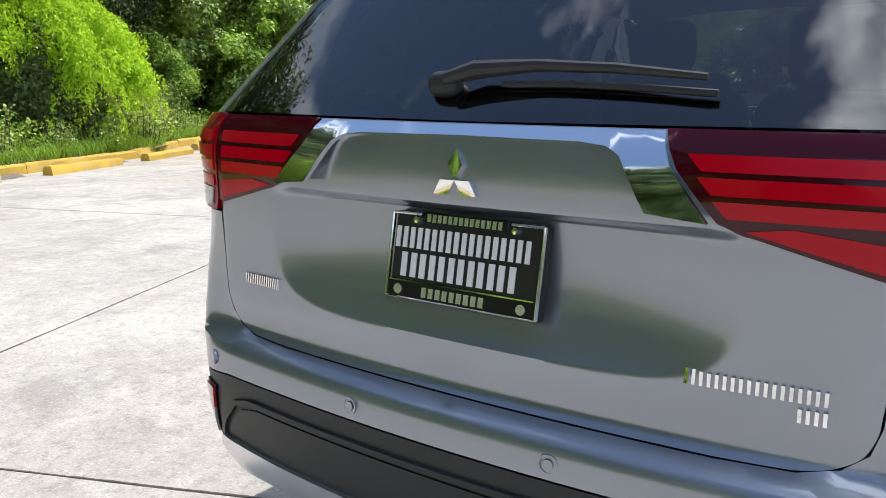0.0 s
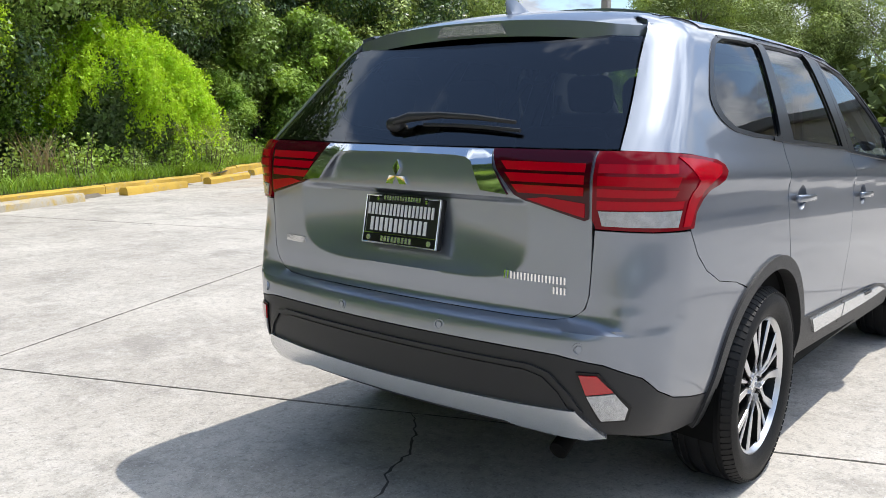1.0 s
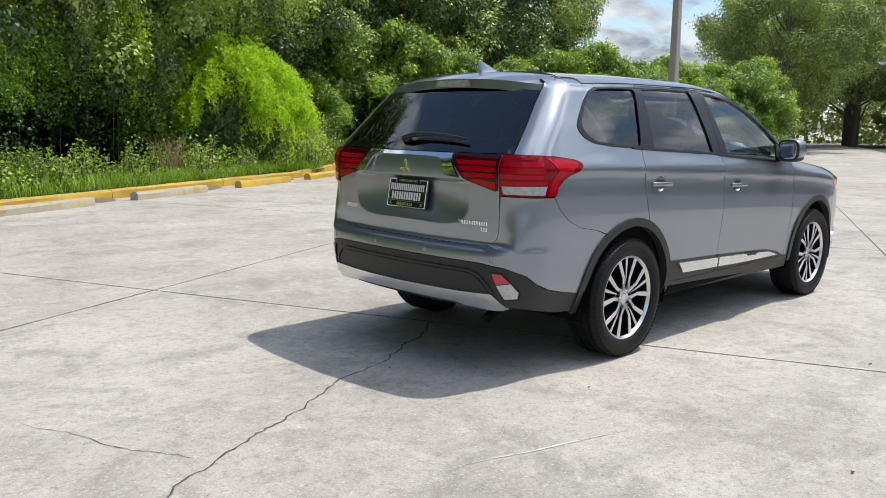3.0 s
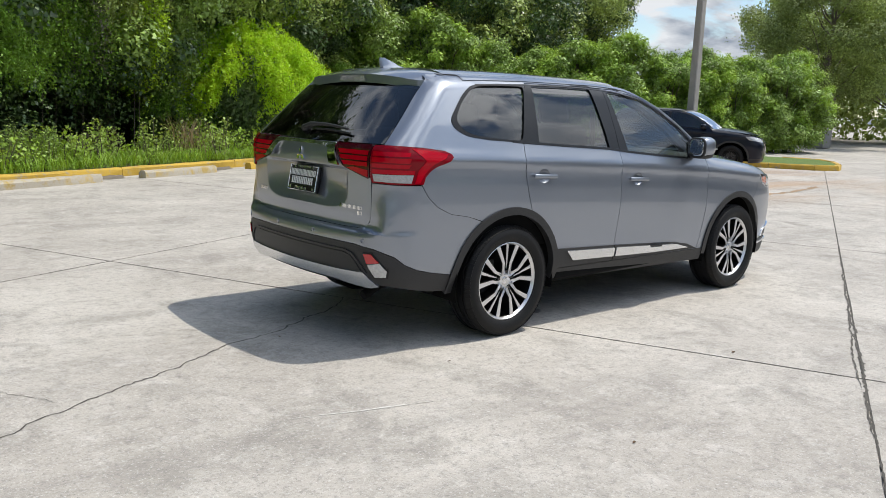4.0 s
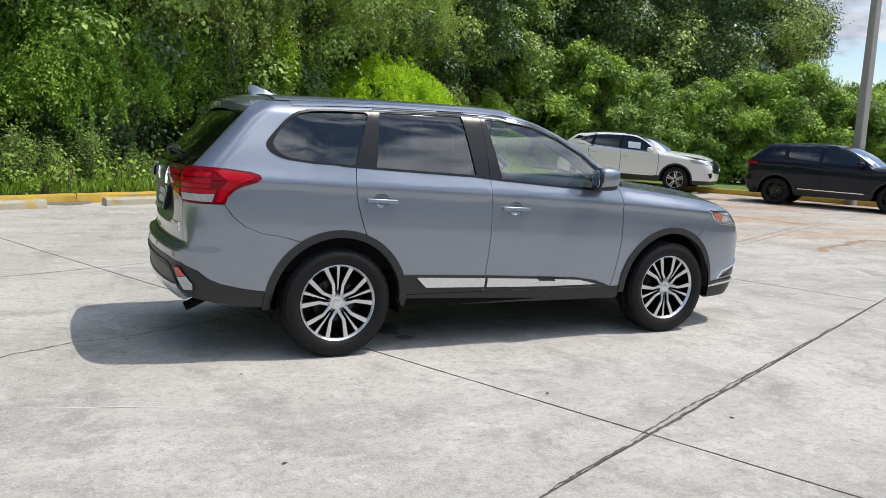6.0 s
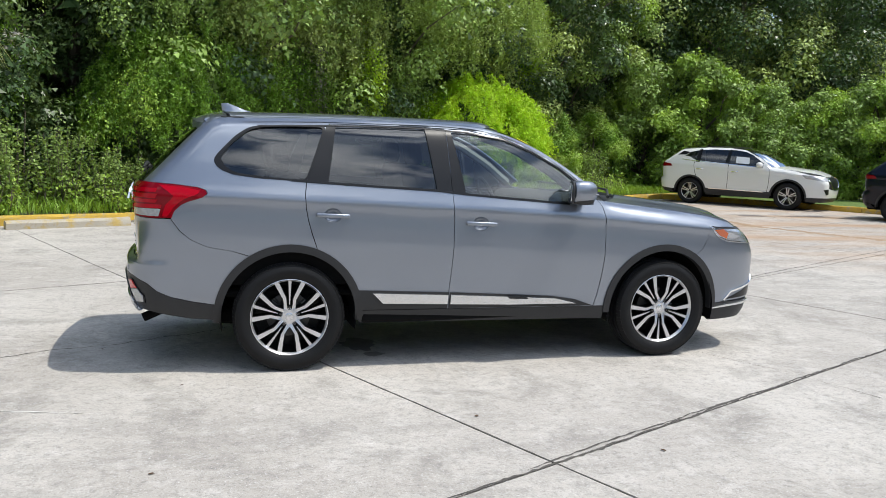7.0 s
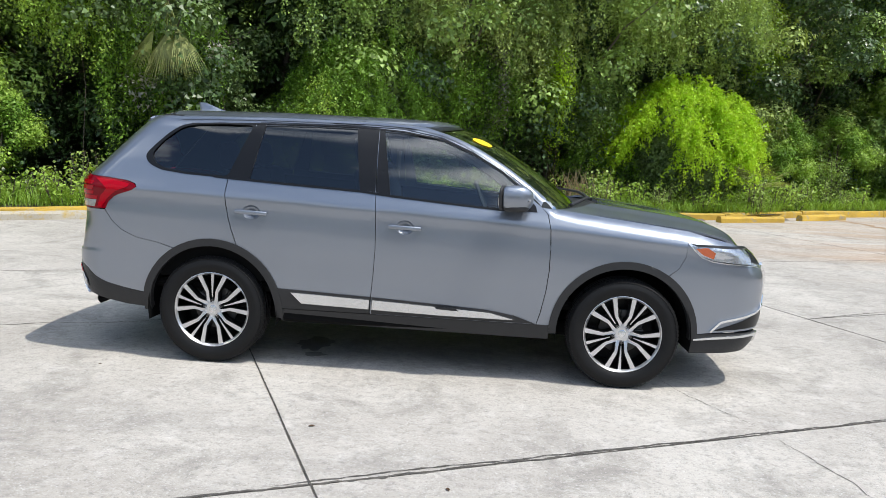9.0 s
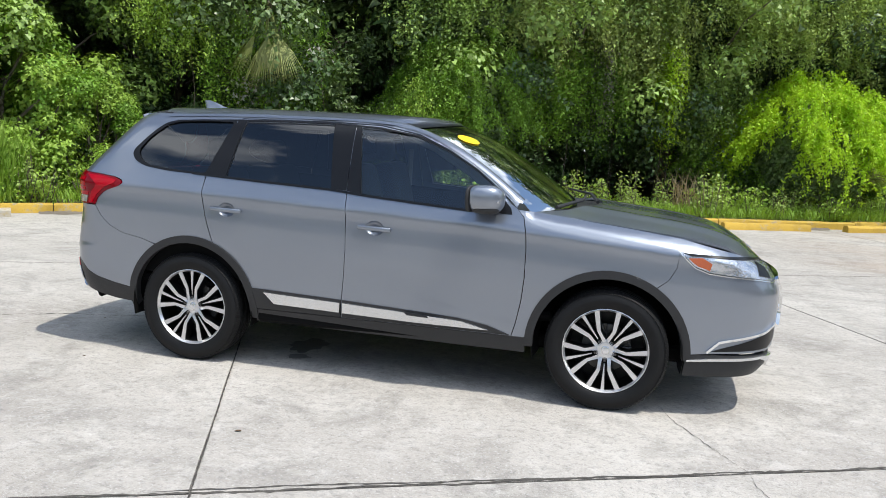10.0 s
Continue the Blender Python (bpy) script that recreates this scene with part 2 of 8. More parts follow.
def curve(*pts):
    """A smooth curve through (x, y) pairs that does not overshoot."""
    xs, ys = [p[0] for p in pts], [p[1] for p in pts]
    n = len(xs)
    h = [xs[i + 1] - xs[i] for i in range(n - 1)]
    d = [(ys[i + 1] - ys[i]) / h[i] for i in range(n - 1)]
    s = [d[0]] + [0.0 if d[i - 1] * d[i] <= 0 else 2 * d[i - 1] * d[i] / (d[i - 1] + d[i]) for i in range(1, n - 1)] + [d[-1]]

    def f(x):
        if x <= xs[0]:
            return ys[0]
        if x >= xs[-1]:
            return ys[-1]
        i = 0
        while x > xs[i + 1]:
            i += 1
        t = (x - xs[i]) / h[i]
        a, b = (1 + 2 * t) * (1 - t) ** 2, t * (1 - t) ** 2
        return a * ys[i] + b * h[i] * s[i] + (1 - a) * ys[i + 1] + t * t * (t - 1) * h[i] * s[i + 1]

    return f


def sm(t):
    t = max(0.0, min(1.0, t))
    return t * t * (3 - 2 * t)


def inside(poly, x, y):
    """Even-odd test of many points against a closed polygon."""
    px, py = np.array([p[0] for p in poly]), np.array([p[1] for p in poly])
    qx, qy = np.roll(px, -1), np.roll(py, -1)
    r = np.zeros(len(x), bool)
    for a, b, c, d in zip(px, py, qx, qy):
        if b != d:
            r ^= ((b > y) != (d > y)) & (x < (c - a) * (y - b) / (d - b) + a)
    return r


def far_from(poly, x, y, dist):
    px, py = np.array([p[0] for p in poly]), np.array([p[1] for p in poly])
    best = np.full(len(x), 1e9)
    for a, b, c, d in zip(px, py, np.roll(px, -1), np.roll(py, -1)):
        l2 = (c - a) ** 2 + (d - b) ** 2 + 1e-12
        t = np.clip(((x - a) * (c - a) + (y - b) * (d - b)) / l2, 0, 1)
        best = np.minimum(best, (x - a - t * (c - a)) ** 2 + (y - b - t * (d - b)) ** 2)
    return best > dist * dist


def resample(poly, step):
    out = []
    for a, b in zip(poly, poly[1:] + poly[:1]):
        n = max(1, int(math.hypot(b[0] - a[0], b[1] - a[1]) / step + 0.5))
        out += [(a[0] + (b[0] - a[0]) * k / n, a[1] + (b[1] - a[1]) * k / n) for k in range(n)]
    return out


def sheet(poly, holes, place, grid=0.03, rim=0.012):
    """Fills a flat outline with holes by a fine net, lays it on a surface by place(u, v, off), and turns its edges inwards by rim."""
    loops = [resample(poly, grid)] + [resample(h, grid) for h in holes]
    verts, edges = [], []
    for lp in loops:
        k = len(verts)
        verts += lp
        edges += [(k + i, k + (i + 1) % len(lp)) for i in range(len(lp))]
    us, vs = [p[0] for p in poly], [p[1] for p in poly]
    gu, gv = np.meshgrid(np.arange(math.floor(min(us) / grid), max(us) / grid + 1) * grid, np.arange(math.floor(min(vs) / grid), max(vs) / grid + 1) * grid)
    gu, gv = gu.ravel(), gv.ravel()
    keep = inside(loops[0], gu, gv) & far_from(loops[0], gu, gv, grid * 0.45)
    for h in loops[1:]:
        keep &= ~inside(h, gu, gv) & far_from(h, gu, gv, grid * 0.45)
    verts += list(zip(gu[keep], gv[keep]))
    co, _, faces, *_ = geometry.delaunay_2d_cdt([Vector(p) for p in verts], edges, [], 0, 1e-6)
    cx = np.array([sum(co[i].x for i in f) / 3 for f in faces])
    cy = np.array([sum(co[i].y for i in f) / 3 for f in faces])
    ok = inside(loops[0], cx, cy)
    for h in loops[1:]:
        ok &= ~inside(h, cx, cy)
    bm = bmesh.new()
    bv = [bm.verts.new(place(p.x, p.y, 0.0)) for p in co]
    for f, k in zip(faces, ok):
        if k:
            bm.faces.new([bv[i] for i in f])
    if rim > 0:
        low = {}
        bm.verts.index_update()
        for e in [e for e in bm.edges if len(e.link_faces) == 1]:
            f = e.link_faces[0]
            lo = [l for l in f.loops if l.edge == e][0]
            a, b = lo.vert.index, lo.link_loop_next.vert.index
            if abs(bv[a].co.y) < 1e-3 and abs(bv[b].co.y) < 1e-3:
                continue
            for i in (a, b):
                if i not in low:
                    low[i] = bm.verts.new(place(co[i].x, co[i].y, -rim))
            bm.faces.new((bv[b], bv[a], low[a], low[b]))
    bmesh.ops.delete(bm, geom=[v for v in bm.verts if not v.link_faces], context="VERTS")
    return bm


def grow(poly, d):
    """The outline moved outwards by d."""
    area = sum(a[0] * b[1] - b[0] * a[1] for a, b in zip(poly, poly[1:] + poly[:1]))
    s = 1 if area > 0 else -1
    out = []
    n = len(poly)
    for i in range(n):
        p, q, r = Vector(poly[i - 1]), Vector(poly[i]), Vector(poly[(i + 1) % n])
        a, b = (q - p).normalized(), (r - q).normalized()
        m = Vector((a.y + b.y, -a.x - b.x)) * s
        if m.length < 1e-6:
            m = Vector((a.y, -a.x)) * s
        m.normalize()
        k = max(0.35, m.dot(Vector((a.y, -a.x)) * s))
        out.append(tuple(q + m * d / k))
    return out


def rounded(poly, r, n=4):
    """The outline with its corners rounded by about r."""
    out = []
    m = len(poly)
    for i in range(m):
        p, q, s = Vector(poly[i - 1]), Vector(poly[i]), Vector(poly[(i + 1) % m])
        a = q + (p - q).normalized() * min(r, (p - q).length * 0.45)
        b = q + (s - q).normalized() * min(r, (s - q).length * 0.45)
        for k in range(n + 1):
            t = k / n
            out.append(tuple(a * (1 - t) ** 2 + q * 2 * t * (1 - t) + b * t * t))
    return out

# ---- car bodies ----
class Shell:
    """The outer skin of half a car, as a loop round it (rear middle, corner, side, corner, front middle) at each height.
    Outlines are given in side points S(x, z), rear points B(y, z) and front points F(y, z); y counts outwards from the middle."""
    LEN = 0.35

    def __init__(s, base, prof, crease, rear, rear_bow, rear_rad, front, front_bow, front_rad, top, top_rad, dent=None, fill=None):
        s.base, s.prof, s.crease = base, prof, crease
        s.rear, s.rear_bow, s.rear_rad = rear, rear_bow, rear_rad
        s.front, s.front_bow, s.front_rad = front, front_bow, front_rad
        s.top, s.top_rad, s.dent, s.fill = top, top_rad, dent, fill
        s.rings = {}

    def W(s, x, z):
        return s.base(x) + s.prof(z - s.crease(x))

    def ring(s, z):
        k = round(z, 4)
        if k not in s.rings:
            out = []
            for end, bow, rad, d in ((s.rear(z), s.rear_bow(z), s.rear_rad(z), 1), (s.front(z), s.front_bow(z), s.front_rad(z), -1)):
                x = end + d * (rad + 0.05)
                for _ in range(4):
                    y = s.W(x, z) - rad
                    x = end + d * (bow * y * y + rad)
                w, slope = s.W(x, z), (s.W(x + 0.01, z) - s.W(x - 0.01, z)) / 0.02
                k5 = 0.56 * rad
                t0 = Vector((-d, -d * slope)).normalized()
                t1 = Vector((d * 2 * bow * y, 1)).normalized()
                p0, p3 = Vector((x, w)), Vector((end + d * bow * y * y, y))
                out.append((x, y, p0, p0 + t0 * k5, p3 + t1 * k5, p3, end, bow))
            s.rings[k] = out
        return s.rings[k]

    @staticmethod
    def bez(r, t):
        a = 1 - t
        return r[2] * a ** 3 + r[3] * 3 * a * a * t + r[4] * 3 * a * t * t + r[5] * t ** 3

    def u(s, p):
        kind, c, z = p
        rr, fr = s.ring(z)
        if kind == "s":
            if c < rr[0] or c > fr[0]:
                r, d = (rr, 1) if c < rr[0] else (fr, -1)
                lo, hi = 0.0, 1.0
                for _ in range(24):
                    t = (lo + hi) / 2
                    lo, hi = (t, hi) if d * (s.bez(r, t).x - c) > 0 else (lo, t)
                return (r[0] - d * lo * s.LEN, z)
            return (c, z)
        r, d = (rr, 1) if kind == "b" else (fr, -1)
        if c > r[1]:
            lo, hi = 0.0, 1.0
            for _ in range(24):
                t = (lo + hi) / 2
                lo, hi = (t, hi) if s.bez(r, t).y > c else (lo, t)
            return (r[0] - d * lo * s.LEN, z)
        return (r[0] - d * (s.LEN + r[1] - c), z)

    def flat(s, u, z):
        rr, fr = s.ring(z)
        if rr[0] <= u <= fr[0]:
            p = Vector((u, s.W(u, z)))
        else:
            r, d = (rr, 1) if u < rr[0] else (fr, -1)
            e = d * (r[0] - u) / s.LEN
            if e <= 1:
                p = s.bez(r, e)
                if d > 0 and s.fill:
                    p = Vector((p.x - s.fill(z) * sm((0.90 - e) / 0.42) * sm(e / 0.5), p.y))
            else:
                y = r[1] - (e - 1) * s.LEN
                p = Vector((r[6] + d * r[7] * y * y, y))
                if d > 0 and s.dent:
                    p.x += s.dent(abs(y), z)
        zt, rad = s.top(p.x), s.top_rad(p.x)
        k = z - (zt - rad)
        if k > 0 and u > rr[0] - s.LEN * 0.7:
            p = Vector((p.x, p.y - (rad - math.sqrt(max(0.0, rad * rad - min(k, rad) ** 2)))))
        return Vector((p.x, -p.y, z))

    def at(s, u, z, off=0.0):
        p = s.flat(u, z)
        if off:
            e = 0.004
            a, b = s.flat(u + e, z) - s.flat(u - e, z), s.flat(u, z + e) - s.flat(u, z - e)
            p = p + a.cross(b).normalized() * off
        return p

    def line(s, pts, step=0.012):
        """Points of an outline in the flat loop, with the way between two points of one kind kept straight on that side."""
        out = []
        for a, b in zip(pts, pts[1:] + pts[:1]):
            n = max(1, int(math.hypot(a[1] - b[1], a[2] - b[2]) / step)) if a[0] == b[0] else 1
            for k in range(n):
                t = k / n
                out.append(s.u((a[0], a[1] + (b[1] - a[1]) * t, a[2] + (b[2] - a[2]) * t)))
        return out

    def panel(s, pts, holes=(), grid=0.03, off=0.0, rim=0.012, swell=0.0):
        poly = s.line(pts)
        if swell:
            poly = grow(poly, swell)
        hs = [s.line(h) for h in holes]
        return sheet(poly, hs, lambda u, z, o: s.at(u, z, off + o), grid, rim)

    def strip(s, pts, width, off=0.004, rim=0.006, grid=0.02):
        """A band of given width along an open line."""
        p = [Vector(s.u(q)) for q in pts]
        left, right = [], []
        for i in range(len(p)):
            d = (p[min(i + 1, len(p) - 1)] - p[max(i - 1, 0)]).normalized()
            nrm = Vector((-d.y, d.x))
            w = width[i] if isinstance(width, (list, tuple)) else width
            left.append(tuple(p[i] + nrm * w / 2))
            right.append(tuple(p[i] - nrm * w / 2))
        return sheet(right + left[::-1], [], lambda u, z, o: s.at(u, z, off + o), grid, rim)


def S(x, z):
    return ("s", x, z)


def B(y, z):
    return ("b", y, z)


def F(y, z):
    return ("f", y, z)


def arc(cx, cz, r, a0, a1, n=18):
    return [S(cx + r * math.cos(radians(a0 + (a1 - a0) * k / n)), cz + r * math.sin(radians(a0 + (a1 - a0) * k / n))) for k in range(n + 1)]


def oval(cx, cz, rx, rz, n=20):
    return [S(cx + rx * math.cos(2 * math.pi * k / n), cz + rz * math.sin(2 * math.pi * k / n)) for k in range(n)]


def spoke(pts, widths, y0, y1, m):
    """A flat-faced bar in the wheel's plane from (radial, across) points, between depth y0 (face) and y1."""
    bm = bmesh.new()
    rows = []
    p = [Vector(q) for q in pts]
    for i in range(len(p)):
        d = (p[min(i + 1, len(p) - 1)] - p[max(i - 1, 0)]).normalized()
        nrm = Vector((-d.y, d.x)) * widths[i] / 2
        dish = 0.022 * sm((0.12 - p[i].x) / 0.10)
        row = []
        for q, y in ((p[i] + nrm, y1), (p[i] + nrm * 0.92, y0 + dish), (p[i] - nrm * 0.92, y0 + dish), (p[i] - nrm, y1)):
            row.append(bm.verts.new(m @ Vector((q.x, y, q.y))))
        rows.append(row)
    for a, b in zip(rows, rows[1:]):
        for k in range(3):
            bm.faces.new((a[k], a[k + 1], b[k + 1], b[k]))
    bmesh.ops.recalc_face_normals(bm, faces=bm.faces[:])
    return bm


def wheel_parts(parent, R=0.352, rim=0.248, half=0.112, style="twin", face=None):
    """A wheel round the origin that faces -y."""
    face = face or ALLOY
    prof = [(rim - 0.012, -half * 0.72), (rim + 0.004, -half * 0.84), (rim + 0.020, -half * 0.93), (rim + 0.050, -half * 1.0), (R - 0.045, -half * 0.985), (R - 0.020, -half * 0.92), (R - 0.008, -half * 0.84), (R - 0.002, -half * 0.72)]
    tread = []
    for c in (-0.45, 0.0, 0.45):
        tread += [(R, half * (c - 0.13)), (R - 0.007, half * (c - 0.12)), (R - 0.007, half * (c + 0.03)), (R, half * (c + 0.04))]
    back = [(r, -y) for r, y in reversed(prof)]
    part("tyre", lathe(prof + tread + back, 72), RUBBER, parent, "black rubber tyre with circumferential tread grooves")
    # tread blocks along both shoulders
    for side in (-1, 1):
        tb = bmesh.new()
        for k in range(84):
            m = Matrix.Rotation(2 * math.pi * k / 84, 4, "Y") @ Matrix.Translation((R - 0.0075, side * half * 0.80, 0)) @ Matrix.Rotation(side * 0.5, 4, "Z")
            add_box(tb, m, (0.005, 0.036, 0.019))
        part("tread_shoulder", tb, RUBBER, parent)["kind"] = "stuff"
    part("rim", lathe([(rim - 0.014, -half * 0.70), (rim - 0.001, -half * 0.74), (rim + 0.002, -half * 0.80), (rim - 0.004, -half * 0.82), (rim - 0.010, -half * 0.76), (rim - 0.016, -half * 0.66)], 72), face, parent, "machined alloy rim edge")
    part("rim_barrel", lathe([(rim - 0.015, -half * 0.67), (rim - 0.03, -half * 0.2), (rim - 0.03, half * 0.7), (0.03, half * 0.72)], 64), RIMBLACK, parent)
    part("brake_disc", lathe([(0.02, 0.012), (0.142, 0.012), (0.142, 0.03), (0.02, 0.03)], 40), STEEL, parent, "grey steel brake disc behind the spokes")
    if style == "twin":
        for a in (35, 62, 118, 145):
            part("brake_calliper", rbox((0, 0, 0), (0.055, 0.03, 0.045), 0.008, 2, Matrix.Translation((0.118 * math.cos(radians(a)), 0.012, 0.118 * math.sin(radians(a)))) @ Matrix.Rotation(-radians(a), 4, "Y")), STEEL, parent)
    y0, y1 = -half * 0.72, -half * 0.30
    for k in range(5):
        m = Matrix.Rotation(-2 * math.pi * k / 5 - math.pi / 2, 4, "Y")
        if style == "twin":
            for sgn in (-1, 1):
                way = [(0.036, 0.024 * sgn), (0.084, 0.0285 * sgn), (0.114, 0.031 * sgn), (0.128, 0.037 * sgn), (0.165, 0.0555 * sgn), (0.232, 0.0895 * sgn)]
                part("spoke", spoke(way, [0.032, 0.027, 0.028, 0.030, 0.033, 0.038], y0 + 0.003, y1 + 0.025, m), RIMBLACK, parent)
                part("spoke_face", spoke(way, [0.026, 0.018, 0.020, 0.023, 0.026, 0.032], y0, y0 + 0.003, m), face, parent)
            way = [(0.078, 0.0), (0.115, 0.0), (0.165, 0.0), (0.240, 0.0)]
            part("spoke", spoke(way, [0.013, 0.016, 0.021, 0.029], y0 + 0.009, y1 + 0.025, m), RIMBLACK, parent)
            part("spoke_face", spoke(way, [0.005, 0.008, 0.014, 0.022], y0 + 0.006, y0 + 0.009, m), face, parent)
        else:
            for sgn in (-1, 1):
                part("spoke", spoke([(0.03, 0.010 * sgn), (0.12, 0.020 * sgn), (rim - 0.006, 0.038 * sgn)], [0.020, 0.022, 0.026], y0, y1, m), face, parent)
        c = m @ Vector((0.060, y0 + 0.018, 0.0))
        if style == "twin":
            well = lathe([(0.0, 0.004), (0.011, 0.004), (0.0155, -0.004), (0.0165, 0.004)], 16)
            bmesh.ops.translate(well, vec=c, verts=well.verts[:])
            part("nut_well", well, RIMBLACK, parent)
        nut = lathe([(0.0, -0.010), (0.007, -0.010), (0.0095, -0.006), (0.0095, 0.012)], 10)
        bmesh.ops.translate(nut, vec=c, verts=nut.verts[:])
        part("wheel_nut", nut, STEEL if style == "twin" else CHROME, parent)
    if style == "twin":
        part("hub_face", lathe([(0.026, y0 + 0.018), (0.046, y0 + 0.017), (0.056, y0 + 0.020), (0.064, y0 + 0.034)], 40), ALLOY, parent, "machined hub face between the spokes")
    part("hub_cap", lathe([(0.0, y0 + 0.014), (0.021, y0 + 0.0145), (0.025, y0 + 0.016), (0.027, y0 + 0.020), (0.029, y0 + 0.030)], 30), SILVER if style == "twin" else RIMBLACK, parent, "silver centre cap")


def add_box(bm, m, s):
    v = [bm.verts.new(m @ Vector((x * s[0] / 2, y * s[1] / 2, z * s[2] / 2))) for x in (-1, 1) for y in (-1, 1) for z in (-1, 1)]
    for f in ((0, 1, 3, 2), (4, 6, 7, 5), (0, 4, 5, 1), (2, 3, 7, 6), (0, 2, 6, 4), (1, 5, 7, 3)):
        bm.faces.new([v[i] for i in f])


def sphere_part(c, s, power=2.6, nu=20, nv=14, m=None):
    """A rounded lump: a superellipsoid of half sizes s."""
    bm = bmesh.new()

    def pw(t):
        return math.copysign(abs(t) ** (2 / power), t)

    grid = []
    for j in range(1, nv):
        b = -math.pi / 2 + math.pi * j / nv
        grid.append([bm.verts.new((s[0] * pw(math.cos(b)) * pw(math.cos(2 * math.pi * i / nu)), s[1] * pw(math.cos(b)) * pw(math.sin(2 * math.pi * i / nu)), s[2] * pw(math.sin(b)))) for i in range(nu)])
    lo, hi = bm.verts.new((0, 0, -s[2])), bm.verts.new((0, 0, s[2]))
    for a, b in zip(grid, grid[1:]):
        for i in range(nu):
            bm.faces.new((a[i], a[(i + 1) % nu], b[(i + 1) % nu], b[i]))
    for i in range(nu):
        bm.faces.new((lo, grid[0][(i + 1) % nu], grid[0][i]))
        bm.faces.new((hi, grid[-1][i], grid[-1][(i + 1) % nu]))
    if m is not None:
        bmesh.ops.transform(bm, matrix=m, verts=bm.verts[:])
    bmesh.ops.translate(bm, vec=Vector(c), verts=bm.verts[:])
    return bm

# ---- the grey sport utility car ----
def plate_dent(y, z):
    """The scooped field round the number plate."""
    lip = 1.056
    if z > lip or z < 0.79:
        return 0.0
    q = (y / 0.475) ** 6 + ((lip - z) / 0.246) ** 5
    return 0.050 * max(0.0, 1 - q ** 0.7) * sm((lip - z) / 0.020)


hero = Shell(
    base=curve((-1.2, 0.815), (-0.9, 0.845), (-0.5, 0.872), (0.0, 0.886), (0.5, 0.888), (2.1, 0.888), (2.6, 0.884), (2.9, 0.868), (3.1, 0.842), (3.3, 0.80), (3.6, 0.70)),
    prof=curve((-0.86, -0.11), (-0.80, -0.075), (-0.72, -0.045), (-0.62, -0.024), (-0.45, -0.014), (-0.28, -0.004), (-0.17, -0.0045), (-0.10, -0.0085), (-0.055, -0.0085), (-0.030, -0.0015), (-0.015, -0.002), (0.0, -0.006), (0.05, -0.026), (0.10, -0.044), (0.20, -0.080), (0.30, -0.122), (0.40, -0.168), (0.50, -0.222)),
    crease=curve((-1.2, 1.145), (-0.5, 1.135), (0.5, 1.10), (1.5, 1.06), (2.2, 1.02), (3.0, 0.955), (3.6, 0.90)),
    rear=curve((0.28, -0.872), (0.36, -0.952), (0.42, -0.997), (0.52, -1.022), (0.62, -1.032), (0.68, -1.027), (0.697, -1.017), (0.715, -0.977), (0.735, -0.965), (0.80, -0.972), (0.90, -0.975), (1.04, -0.982), (1.10, -0.984), (1.17, -0.972), (1.19, -0.954), (1.25, -0.897), (1.30, -0.847), (1.40, -0.747), (1.50, -0.647), (1.56, -0.584), (1.66, -0.492)),
    rear_bow=curve((0.3, 0.13), (0.6, 0.12), (0.75, 0.10), (1.1, 0.11), (1.3, 0.13), (1.6, 0.12)),
    rear_rad=curve((0.3, 0.22), (0.6, 0.25), (0.85, 0.24), (1.05, 0.22), (1.17, 0.19), (1.25, 0.17), (1.6, 0.15)),
    front=curve((0.20, 3.50), (0.25, 3.59), (0.32, 3.64), (0.5, 3.67), (0.7, 3.675), (0.80, 3.65), (0.88, 3.605), (0.95, 3.53), (1.05, 3.42), (1.2, 3.3)),
    front_bow=curve((0.2, 0.20), (0.7, 0.20), (0.95, 0.30), (1.1, 0.3)),
    front_rad=curve((0.2, 0.26), (0.6, 0.28), (0.9, 0.26), (1.1, 0.2)),
    top=curve((-0.9, 1.60), (-0.40, 1.608), (0.4, 1.622), (1.0, 1.618), (1.30, 1.603), (1.455, 1.567), (1.667, 1.487), (1.86, 1.380), (2.05, 1.250), (2.13, 1.190), (2.20, 1.122), (2.5, 1.088), (2.8, 1.056), (3.05, 1.028), (3.2, 1.003), (3.35, 0.964), (3.5, 0.90)),
    top_rad=curve((-0.9, 0.085), (1.2, 0.085), (1.5, 0.045), (2.05, 0.035), (2.2, 0.07), (2.6, 0.09), (3.4, 0.09)),
    dent=plate_dent,
    fill=curve((0.3, 0.0), (0.66, 0.0), (0.685, 0.004), (0.70, 0.014), (0.715, 0.045), (0.735, 0.050), (0.78, 0.036), (0.85, 0.020), (0.92, 0.006), (0.97, 0.0), (1.6, 0.0)),
)

# outlines that neighbouring panels share
def rounded_side(pts, r):
    return [S(*q) for q in rounded([p[1:] for p in pts], r, 3)]


AR, AF = (0.0, 0.352), (2.67, 0.352)
R_ARCH = 0.468
SEAM_A = [S(2.112, 1.135), S(2.152, 1.09), S(2.172, 1.0), S(2.178, 0.9), S(2.178, 0.74), S(2.165, 0.6), S(2.138, 0.46), S(2.117, 0.385)]
SEAM_B = [S(1.060, 1.16), S(1.068, 1.0), S(1.072, 0.82), S(1.064, 0.66), S(1.051, 0.50), S(1.047, 0.385)]
SEAM_C = [S(0.100, 1.222), S(0.090, 1.13), S(0.096, 1.05), S(0.112, 0.97), S(0.135, 0.89), S(0.170, 0.79)]
Q_GLASS = [S(-0.462, 1.345), S(-0.452, 1.310), S(-0.420, 1.282), S(-0.350, 1.255), S(-0.185, 1.236), S(0.098, 1.222), S(0.232, 1.566), S(0.0, 1.563), S(-0.19, 1.551), S(-0.26, 1.535), S(-0.33, 1.487), S(-0.41, 1.405)]
